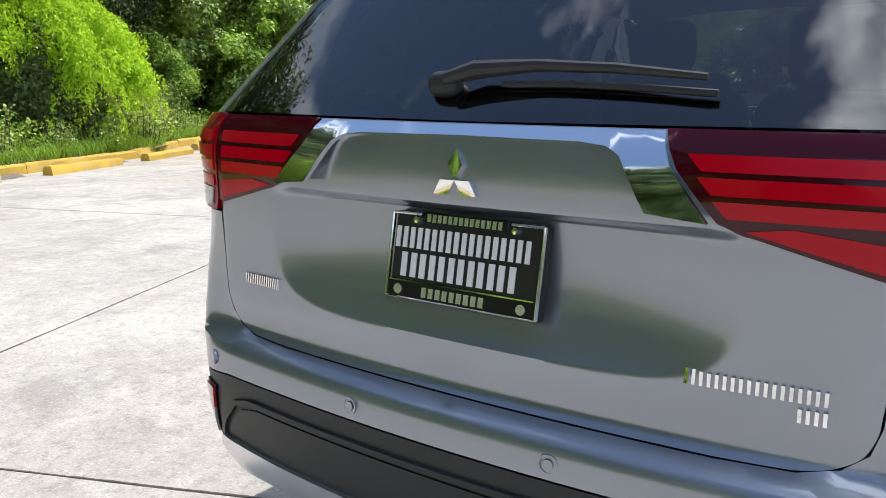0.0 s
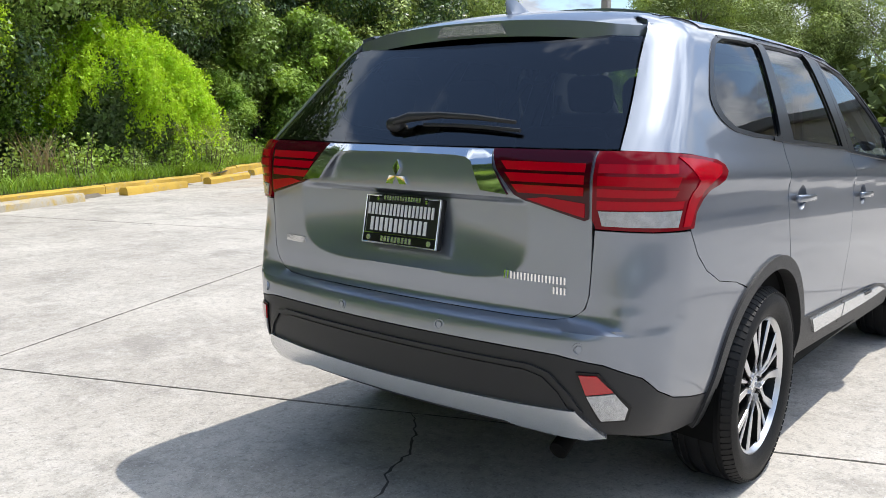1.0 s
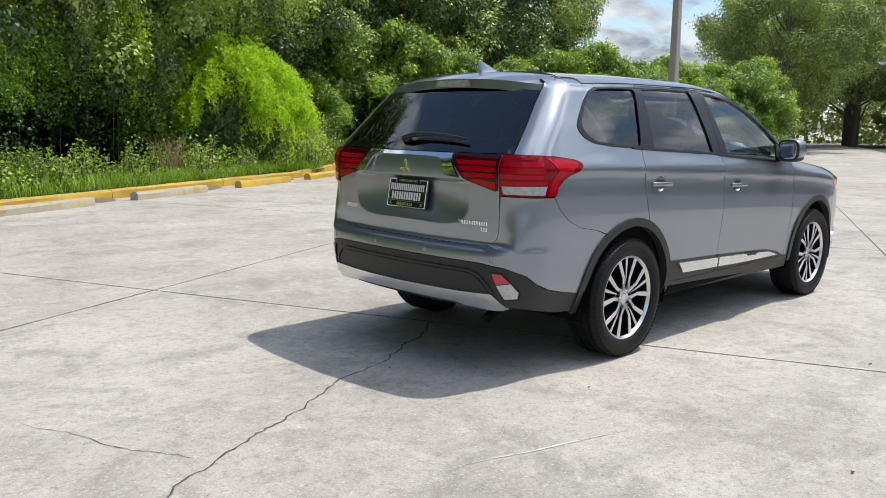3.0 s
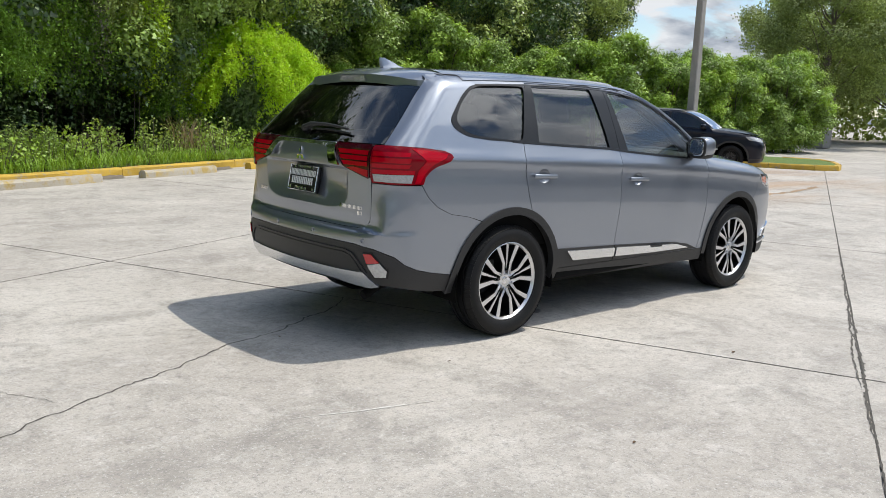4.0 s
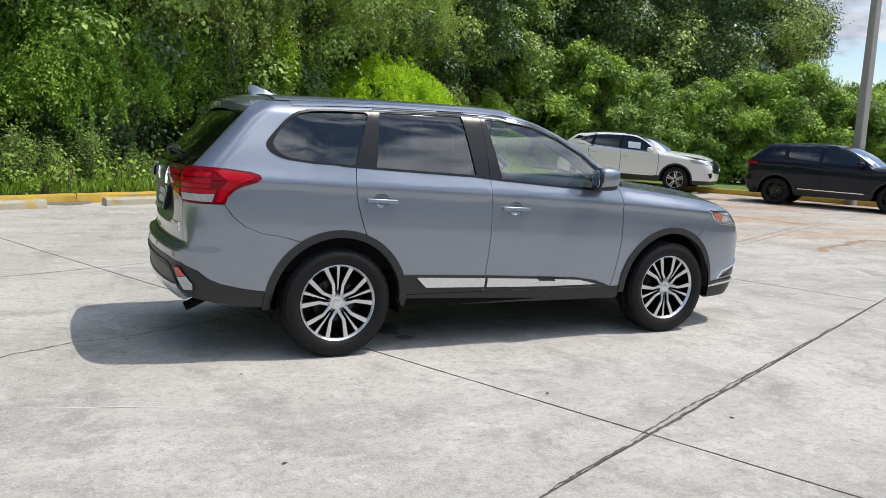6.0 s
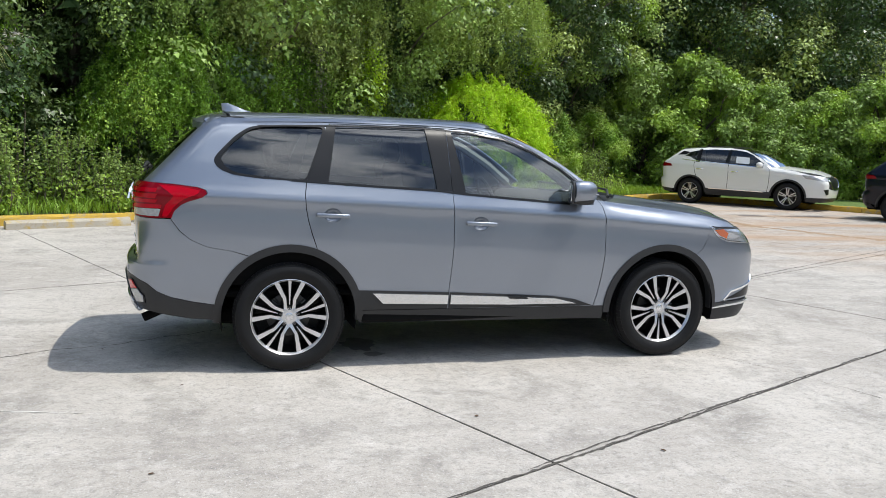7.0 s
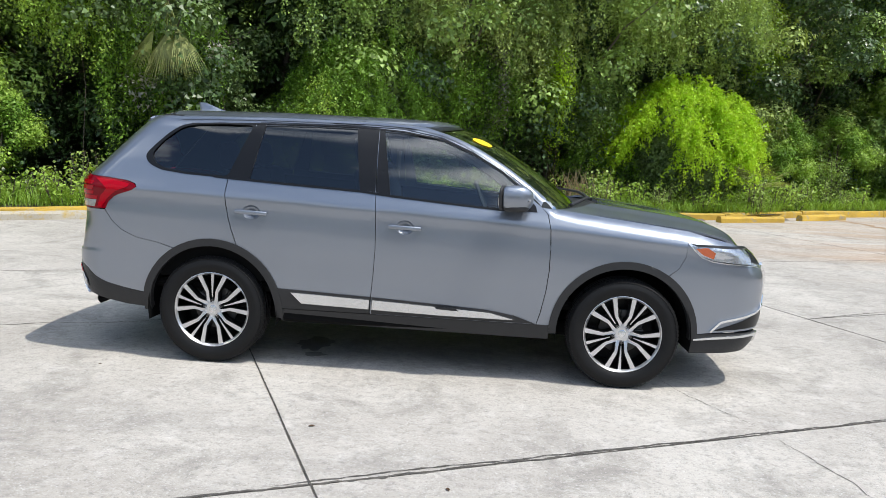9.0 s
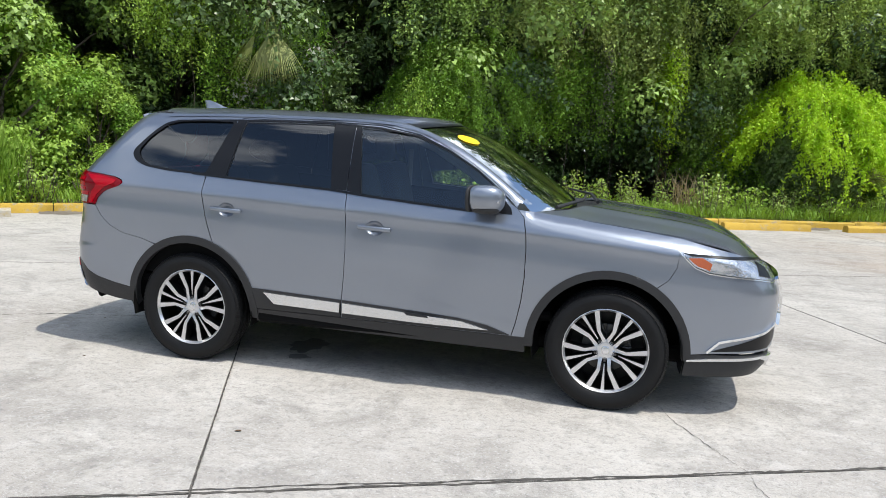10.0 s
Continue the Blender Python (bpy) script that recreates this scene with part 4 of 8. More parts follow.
    ol = [(back(y), y) for y in (0.0, 0.2, 0.4, 0.6)] + [(x, we(x) - 0.004) for x in (2.21, 2.4, 2.6, 2.8, 3.0, 3.15)] + [(nosex(y), y) for y in (0.66, 0.55, 0.4, 0.2, 0.0)]
    part("bonnet", whole(sheet(ol[::-1], [], lambda x, y, o: hood_at(x, y, o), 0.04, 0.015)), PAINT, suv, "grey painted bonnet")
    cowl = sheet([(-0.72, 0), (0.72, 0), (0.72, 1), (-0.72, 1)], [], lambda y, t, o: Vector((back(abs(y)) - 0.17 * (1 - t) + 0.01 * t, y, 1.128 - 0.020 * (1 - t) - 0.035 * abs(y) ** 2 + o)), 0.08, 0.0)
    part("cowl", cowl, CLAD, suv, "black cowl below the windscreen")
    for y0, y1 in ((-0.62, -0.05), (0.05, 0.60)):
        pts = [(back(abs(y0)) - 0.03, y0, 1.142), (back(abs((y0 + y1) / 2)) - 0.06, (y0 + y1) / 2, 1.178), (back(abs(y1)) - 0.10, y1, 1.192)]
        part("wiper", tube(pts, [0.012, 0.010, 0.006], 8), CLAD, suv, "black wiper arm")

    # roof spoiler over the rear window
    def spoil_at(y, t, off):
        y0 = min(1.0, y / 0.62)
        x = -0.385 - 0.225 * t * (1 - 0.30 * y0 ** 3)
        z = 1.655 - 0.040 * y0 ** 2 - 0.012 * y0 ** 6 - 0.052 * t ** 1.5
        return Vector((x, -y, z + off))

    sp = part("spoiler", whole(sheet([(0, 0), (0, 1), (0.52, 1), (0.585, 0.93), (0.612, 0.75), (0.618, 0.0)], [], lambda y, t, o: spoil_at(y, t, o), 0.03, 0.052)), PAINT, suv, "grey roof spoiler")
    under = sheet([(0, 0.12), (0.585, 0.12), (0.58, 0.9), (0.52, 0.99), (0, 0.99)], [], lambda y, t, o: spoil_at(y, t, -0.053 - 0.004 * (1 - t)), 0.05, 0.0)
    part("spoiler_underside", whole(under), GLOSSBLACK, suv)
    lens = sheet([(-0.150, 0.0), (0.150, 0.0), (0.125, 1.0), (-0.125, 1.0)], [], lambda y, t, o: spoil_at(abs(y), 1.0, -0.044 + 0.036 * t) + Vector((-0.006, -2 * y if y < 0 else 0, 0)), 0.03, 0.0)
    part("brake_light", lens, CLEARLENS, sp, "clear high brake light")
    # shark fin aerial
    fin = bmesh.new()
    rows = []
    for hh, x0, x1, w in ((0.0, -0.115, -0.395, 0.030), (0.12, -0.175, -0.400, 0.022), (0.35, -0.245, -0.405, 0.013), (0.7, -0.305, -0.408, 0.008), (1.0, -0.362, -0.410, 0.004)):
        z = 1.650 + 0.066 * hh
        n = 12
        rows.append([fin.verts.new(((x0 + x1) / 2 + (x0 - x1) / 2 * math.cos(2 * math.pi * k / n), w * math.copysign(abs(math.sin(2 * math.pi * k / n)) ** 0.7, math.sin(2 * math.pi * k / n)), z)) for k in range(n)])
    for a, b in zip(rows, rows[1:]):
        for i in range(12):
            fin.faces.new((a[i], a[(i + 1) % 12], b[(i + 1) % 12], b[i]))
    fin.faces.new(rows[-1])
    bmesh.ops.recalc_face_normals(fin, faces=fin.faces[:])
    part("aerial", fin, PAINT, suv, "grey shark fin aerial")
    # rear wiper
    pts = []
    for y, z in ((0.072, 1.246), (0.015, 1.262), (-0.10, 1.268), (-0.24, 1.262), (-0.385, 1.248)):
        q = h.at(*h.u(B(abs(y), z)), 0.028)
        pts.append((q.x, y, q.z))
    w = part("rear_wiper", tube(pts, [0.013, 0.017, 0.011, 0.009, 0.006], 10), CLAD, suv, "black rear wiper arm")
    pts = []
    for y, z in ((-0.04, 1.250), (-0.16, 1.250), (-0.28, 1.245), (-0.40, 1.237)):
        q = h.at(*h.u(B(abs(y), z)), 0.010)
        pts.append((q.x, y, q.z))
    part("wiper_blade", tube(pts, 0.006, 8), CLAD, w)
    pv = sphere_part((0, 0, 0), (0.024, 0.034, 0.024), 2.4, 14, 10)
    q = h.at(*h.u(B(0.08, 1.250)), 0.010)
    bmesh.ops.translate(pv, vec=Vector((q.x, 0.08, q.z)), verts=pv.verts[:])
    part("wiper_pivot", pv, CLAD, w)


def mirror_if(bm, yes):
    return mirrored(bm) if yes else bm


hero_top()


def hero_front():
    h = hero
    bump = (
        [S(3.030, 0.865), S(2.990, 0.790)] + arc(*AF, R_ARCH, 56.4, 4, 10) + [S(3.14, 0.375), S(3.25, 0.385), F(0.62, 0.40), F(0.50, 0.42), F(0.42, 0.55), F(0.47, 0.76), F(0.50, 0.80), F(0.62, 0.795), F(0.70, 0.815), S(3.20, 0.845), S(3.12, 0.877), S(3.036, 0.950)]
    )
    both("front_bumper", h.panel(bump, grid=0.02), PAINT, suv, "grey painted front bumper")
    lamp = [S(3.040, 0.956), S(3.125, 0.880), S(3.205, 0.850), F(0.70, 0.820), F(0.60, 0.80), F(0.50, 0.806), F(0.46, 0.87), F(0.52, 0.905), F(0.64, 0.925), S(3.20, 0.944), S(3.10, 0.946)]
    for side, ob in enumerate(both("headlamp", h.panel(lamp, off=0.002, rim=0.03, grid=0.02), HEADLENS, suv, "clear headlamp with an orange side lens and dark bezel")):
        for pts, m_, nm, off in (
            ([S(3.085, 0.925), S(3.14, 0.882), S(3.205, 0.861), S(3.215, 0.90), S(3.16, 0.930)], ORANGE, "side_lens", 0.005),
            ([F(0.69, 0.835), F(0.60, 0.815), F(0.58, 0.87), F(0.64, 0.905)], GLOSSBLACK, "lamp_bezel", 0.005),
            ([S(3.05, 0.955), S(3.10, 0.946), S(3.20, 0.944), F(0.64, 0.925), F(0.52, 0.905), F(0.52, 0.895), F(0.64, 0.912), S(3.2, 0.933), S(3.1, 0.936)], GLOSSBLACK, "lamp_rim", 0.006),
        ):
            bm = h.panel(pts, off=off, rim=0.004, grid=0.02)
            part(nm, mirrored(bm) if side else bm, m_, ob)
    both("lamp_trim", h.strip([S(3.036, 0.954), S(3.125, 0.872), S(3.205, 0.842), F(0.70, 0.812), F(0.60, 0.792), F(0.50, 0.797)], 0.006, off=0.006, rim=0.006), SILVER, suv, "chrome strip below the headlamp")
    grille = [F(0.0, 0.822), F(0.40, 0.825), F(0.46, 0.835), F(0.48, 0.80), F(0.42, 0.62), F(0.42, 0.55), F(0.50, 0.42), F(0.60, 0.38), F(0.40, 0.33), F(0.0, 0.32)]
    part("grille", whole(h.panel(grille[::-1], off=-0.02, rim=0.0, grid=0.04)), GLOSSBLACK, suv, "black grille")
    for z in (0.775, 0.715):
        part("grille_bar", whole(h.panel([F(0.0, z), F(0.44, z), F(0.44, z + 0.02), F(0.0, z + 0.02)], off=0.008, rim=0.03, grid=0.04)), CHROME, suv, "chrome grille bar")
    both("chrome_blade", h.strip([F(0.47, 0.80), F(0.44, 0.70), F(0.42, 0.60), F(0.44, 0.52)], 0.030, off=0.018, rim=0.02), CHROME, suv, "chrome blade beside the grille")
    fog = [S(3.25, 0.398), F(0.62, 0.415), F(0.555, 0.46), F(0.57, 0.545), F(0.66, 0.50)]
    both("fog_recess", h.panel(fog, off=0.004, rim=0.006, grid=0.03), GLOSSBLACK, suv, "black fog lamp field")
    both("fog_trim", h.strip([S(3.225, 0.392), S(3.29, 0.455), F(0.67, 0.51), F(0.57, 0.555)], 0.014, off=0.012, rim=0.01), CHROME, suv, "chrome fog lamp edge")
    lip = [S(3.105, 0.245), S(3.20, 0.245), F(0.72, 0.25), F(0.5, 0.25), F(0.0, 0.25), F(0.0, 0.322), F(0.40, 0.332), F(0.60, 0.376), S(3.25, 0.378), S(3.14, 0.370), S(3.115, 0.352)]
    part("front_valance", whole(h.panel(lip, rim=0.03)), CLAD, suv, "matt black lower front bumper")
    skirt = [S(3.12, 0.345), S(3.25, 0.358), F(0.66, 0.372), F(0.5, 0.36), F(0.30, 0.325), F(0.30, 0.265), F(0.5, 0.285), F(0.60, 0.335), F(0.66, 0.356), S(3.25, 0.343), S(3.12, 0.334)]
    both("skid_strip", h.panel(skirt[::-1], off=0.012, rim=0.02), SILVER, suv, "satin silver front skid strip")
    # mirrors
    for side in (0, 1):
        shell = sphere_part((0, 0, 0), (0.108, 0.094, 0.080), 2.7, 28, 18)
        for v in shell.verts:
            if v.co.x < -0.065:
                v.co.x = -0.065
            v.co.z += -0.012 * (v.co.y / 0.11)
            v.co.x += -0.30 * max(0.0, -v.co.y - 0.02)
        bmesh.ops.translate(shell, vec=Vector((1.945, -0.948, 1.188)), verts=shell.verts[:])
        mo = part("door_mirror", mirror_if(shell, side), PAINT, suv, "grey door mirror housing")
        base = rbox((1.965, -0.885, 1.122), (0.085, 0.10, 0.034), 0.012, 2)
        part("mirror_arm", mirror_if(base, side), CLAD, mo)
        lower = sphere_part((1.945, -0.942, 1.135), (0.086, 0.084, 0.032), 2.6, 24, 12)
        part("mirror_foot", mirror_if(lower, side), CLAD, mo)
        turn = Matrix.Rotation(radians(-16), 4, "Z")
        bez = sphere_part((1.869, -0.952, 1.188), (0.014, 0.092, 0.077), 3.2, 28, 14, turn)
        part("mirror_bezel", mirror_if(bez, side), CLAD, mo, "black mirror surround")
        gl = sphere_part((1.859, -0.952, 1.188), (0.007, 0.074, 0.062), 3.6, 28, 12, turn)
        part("mirror_glass", mirror_if(gl, side), CHROME, mo, "mirror glass")
        sig = rbox((2.016, -0.995, 1.180), (0.014, 0.07, 0.010), 0.004, 1, Matrix.Rotation(radians(24), 4, "Z"))
        part("turn_signal", mirror_if(sig, side), CLEARLENS, mo)


hero_front()


def hero_under():
    # wheels
    for x in (0.0, 2.67):
        for side in (-1, 1):
            w = thing("wheel")
            w.parent = suv
            w.matrix_basis = Matrix.Translation((x, side * 0.77, 0.352)) @ Matrix.Rotation(0 if side < 0 else math.pi, 4, "Z") @ Matrix.Rotation(radians(36 if x > 1 else 0), 4, "Y")
            if x == 0.0 and side == -1:
                wheel_parts(w)
                first = w
            else:
                for ob in first.children:
                    c = ob.copy()
                    scene.collection.objects.link(c)
                    c.parent = w
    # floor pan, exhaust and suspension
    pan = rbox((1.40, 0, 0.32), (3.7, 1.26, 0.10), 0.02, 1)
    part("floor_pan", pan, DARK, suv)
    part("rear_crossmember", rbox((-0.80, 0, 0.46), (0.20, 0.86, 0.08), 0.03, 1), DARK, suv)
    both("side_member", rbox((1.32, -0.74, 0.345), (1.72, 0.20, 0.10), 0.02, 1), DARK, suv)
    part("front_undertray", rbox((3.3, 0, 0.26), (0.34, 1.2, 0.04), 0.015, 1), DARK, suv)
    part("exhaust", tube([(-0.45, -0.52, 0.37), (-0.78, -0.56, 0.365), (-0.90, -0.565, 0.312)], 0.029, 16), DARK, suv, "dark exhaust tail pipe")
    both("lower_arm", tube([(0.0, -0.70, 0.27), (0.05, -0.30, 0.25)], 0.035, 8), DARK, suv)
    # cabin
    part("headliner", whole(sheet([(-0.42, 0), (1.35, 0), (1.20, 0.55), (-0.38, 0.55)], [], lambda x, y, o: Vector((x, -y, 1.585 - 0.05 * (y / 0.55) ** 2)), 0.12, 0.0)), LINER, suv)
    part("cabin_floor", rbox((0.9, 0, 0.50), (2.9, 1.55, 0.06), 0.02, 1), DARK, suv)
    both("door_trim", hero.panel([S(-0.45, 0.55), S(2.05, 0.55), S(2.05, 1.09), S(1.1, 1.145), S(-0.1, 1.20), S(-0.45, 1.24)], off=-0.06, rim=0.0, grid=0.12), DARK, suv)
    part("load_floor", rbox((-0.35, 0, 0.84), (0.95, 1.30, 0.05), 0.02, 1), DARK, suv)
    dash = rbox((2.08, 0, 1.00), (0.42, 1.42, 0.26), 0.08, 3)
    part("dashboard", dash, SEAT, suv, "dark dashboard")
    sw = lathe([(0.165, -0.014), (0.180, -0.010), (0.187, 0.0), (0.180, 0.010), (0.165, 0.014), (0.160, 0.0)], 32, True)
    bmesh.ops.transform(sw, matrix=Matrix.Translation((1.72, 0.37, 1.06)) @ Matrix.Rotation(radians(90), 4, "Z") @ Matrix.Rotation(radians(-22), 4, "X"), verts=sw.verts[:])
    part("steering_wheel", sw, SEAT, suv, "dark steering wheel")
    for x, ys in ((1.15, (-0.36, 0.36)), (0.22, (-0.42, 0.0, 0.42))):
        for y in ys:
            wd = 0.52 if x > 1 else 0.42
            low = 0.0 if x > 1 else 0.07
            part("seat_cushion", rbox((x + 0.18, y, 0.68), (0.52, wd, 0.20), 0.06, 3), SEAT, suv)
            part("seat_back", rbox((x - 0.15, y, 1.02 - low), (0.16, wd * 0.95, 0.62), 0.06, 3, Matrix.Rotation(radians(-14), 4, "Y")), SEAT, suv)
            if y == 0.0:
                continue
            part("headrest", rbox((x - 0.255, y, 1.42 - low), (0.10, 0.25, 0.19), 0.05, 3, Matrix.Rotation(radians(-10), 4, "Y")), SEAT, suv)
    # wall behind the tail lamps and tailgate
    part("tailgate_trim", whole(hero.panel([B(0, 0.72), B(0.62, 0.73), B(0.63, 1.18), B(0, 1.18)][::-1], off=-0.07, rim=0.0, grid=0.1)), DARK, suv)
    part("grab_handle", tube([(0.66, 0.62, 1.50), (0.70, 0.58, 1.47), (0.82, 0.58, 1.47), (0.86, 0.62, 1.50)], 0.012, 8), LINER, suv)
    both("pillar_trim", tube([(2.02, -0.735, 1.17), (1.80, -0.685, 1.33), (1.55, -0.63, 1.47), (1.32, -0.585, 1.545)], [0.038, 0.036, 0.034, 0.03], 8), LINER, suv, "pale inner trim of the windscreen pillar")
    both("belt_strap", tube([(1.02, -0.62, 1.42), (1.00, -0.66, 1.10)], 0.02, 6), LINER, suv)


hero_under()


def hero_badges():
    h = hero
    # three diamonds
    def on(y, z, off):
        q = h.at(*h.u(B(abs(y), z)), off)
        return Vector((q.x, y, q.z))

    cy, cz, s = 0.0, 1.098, 0.042
    em = thing("emblem")
    em.parent = suv
    for a in (90, 210, 330):
        d = Vector((math.cos(radians(a)), math.sin(radians(a))))
        n = Vector((-d.y, d.x))
        pts = [Vector((0, 0)), d * s * 0.62 + n * s * 0.36, d * s * 1.22, d * s * 0.62 - n * s * 0.36]
        bm = bmesh.new()
        lo = [bm.verts.new(on(cy + p.x, cz + p.y, 0.001)) for p in pts]
        hi = [bm.verts.new(on(cy + p.x * 0.97, cz + p.y * 0.97, 0.008)) for p in pts]
        mid = bm.verts.new(on(cy + d.x * s * 0.6, cz + d.y * s * 0.6, 0.007))
        for i in range(4):
            bm.faces.new((lo[i], lo[(i + 1) % 4], hi[(i + 1) % 4], hi[i]))
            bm.faces.new((hi[i], hi[(i + 1) % 4], mid))
        bmesh.ops.recalc_face_normals(bm, faces=bm.faces[:])
        part("diamond", bm, CHROME, em, sharp=10)

    # raised chrome lettering as plain bars
    def bars(y0, y1, z0, z1, n, gap):
        step = (y1 - y0) / n
        bd = thing("badge")
        bd.parent = suv
        for k in range(n):
            a, b = y0 + step * k, y0 + step * (k + 1 - gap)
            bm = bmesh.new()
            lo = [bm.verts.new(on(y, z, 0.0)) for y, z in ((a, z0), (b, z0), (b, z1), (a, z1))]
            hi = [bm.verts.new(on(y, z, 0.006)) for y, z in ((a, z0), (b, z0), (b, z1), (a, z1))]
            for i in range(4):
                bm.faces.new((lo[i], lo[(i + 1) % 4], hi[(i + 1) % 4], hi[i]))
            bm.faces.new(hi)
            bmesh.ops.recalc_face_normals(bm, faces=bm.faces[:])
            part("badge_bar", bm, CHROME, bd)

    bars(-0.398, -0.600, 0.820, 0.841, 18, 0.55)
    bars(-0.556, -0.600, 0.791, 0.811, 4, 0.52)
    bars(0.577, 0.462, 0.834, 0.856, 18, 0.55)
    # number plate in a chrome frame, its writing as plain bars
    tilt = Matrix.Translation((-0.966, 0, 0.952)) @ Matrix.Rotation(radians(10), 4, "Y")
    pl = thing("number_plate", label="black number plate with pale bars in a chrome frame")
    pl.parent = suv

    def pbox(nm, y0, y1, z0, z1, x, t, m_, r=0.002):
        part(nm, rbox((x, (y0 + y1) / 2, (z0 + z1) / 2), (t, abs(y1 - y0), abs(z1 - z0)), r, 1), m_, pl).matrix_basis = tilt

    pbox("plate_holder", 0.158, -0.158, -0.080, 0.080, 0.016, 0.020, GLOSSBLACK, 0.004)
    pbox("plate", 0.150, -0.150, -0.070, 0.074, 0.002, 0.006, PLATEBLACK)
    for y0, y1, z0, z1 in ((0.158, -0.158, -0.080, -0.075), (0.158, 0.153, -0.08, 0.078), (-0.153, -0.158, -0.08, 0.078), (0.158, 0.092, 0.074, 0.079), (-0.092, -0.158, 0.074, 0.079)):
        pbox("plate_frame", y0, y1, z0, z1, -0.002, 0.010, CHROME)
    pbox("frame_field", 0.153, -0.153, -0.075, -0.046, -0.0015, 0.006, GLOSSBLACK)
    pbox("frame_field", 0.088, -0.088, 0.060, 0.082, -0.0015, 0.006, GLOSSBLACK)
    pbox("frame_edge", 0.150, -0.150, -0.047, -0.0445, -0.004, 0.004, CHROME, 0.0)
    for (a, b, z0, z1, n, g) in ((0.145, -0.140, 0.014, 0.052, 9, 0.16), (0.128, -0.118, -0.038, 0.006, 6, 0.14)):
        st = (b - a) / n
        for k in range(n):
            w = 1 - g
            for f0, f1 in ((0.0, 0.34), (0.60, 0.94)):
                pbox("plate_bar", a + st * (k + w * f0), a + st * (k + w * f1), z0, z1, -0.002, 0.003, PLATEWHITE, 0.0)
    for (a, b, z0, z1, n) in ((0.075, -0.060, -0.071, -0.053, 9), (0.078, -0.080, 0.064, 0.078, 14)):
        st = (b - a) / n
        for k in range(n):
            pbox("frame_bar", a + st * k, a + st * (k + 0.7), z0, z1, -0.005, 0.003, SILVER, 0.0)
    for y in (0.128, -0.128):
        bm = lathe([(0.0, -0.006), (0.009, -0.006), (0.010, 0.0)], 14)
        bmesh.ops.transform(bm, matrix=Matrix.Translation((-0.001, y, -0.062)) @ Matrix.Rotation(radians(-90), 4, "Z"), verts=bm.verts[:])
        part("frame_disc", bm, SILVER, pl).matrix_basis = tilt
    for y in (0.102, -0.102):
        bm = lathe([(0.0, -0.008), (0.006, -0.007), (0.007, 0.0)], 12)
        bmesh.ops.transform(bm, matrix=Matrix.Translation((-0.001, y, 0.066)) @ Matrix.Rotation(radians(-90), 4, "Z"), verts=bm.verts[:])
        part("plate_screw", bm, CHROME, pl).matrix_basis = tilt


hero_badges()

# ---- ground ----
def zg(x, y):
    """The yard rises a little away from the middle."""
    r = math.hypot(x - 0.5, y + 1.0)
    return 0.0042 * max(0.0, r - 5.0)


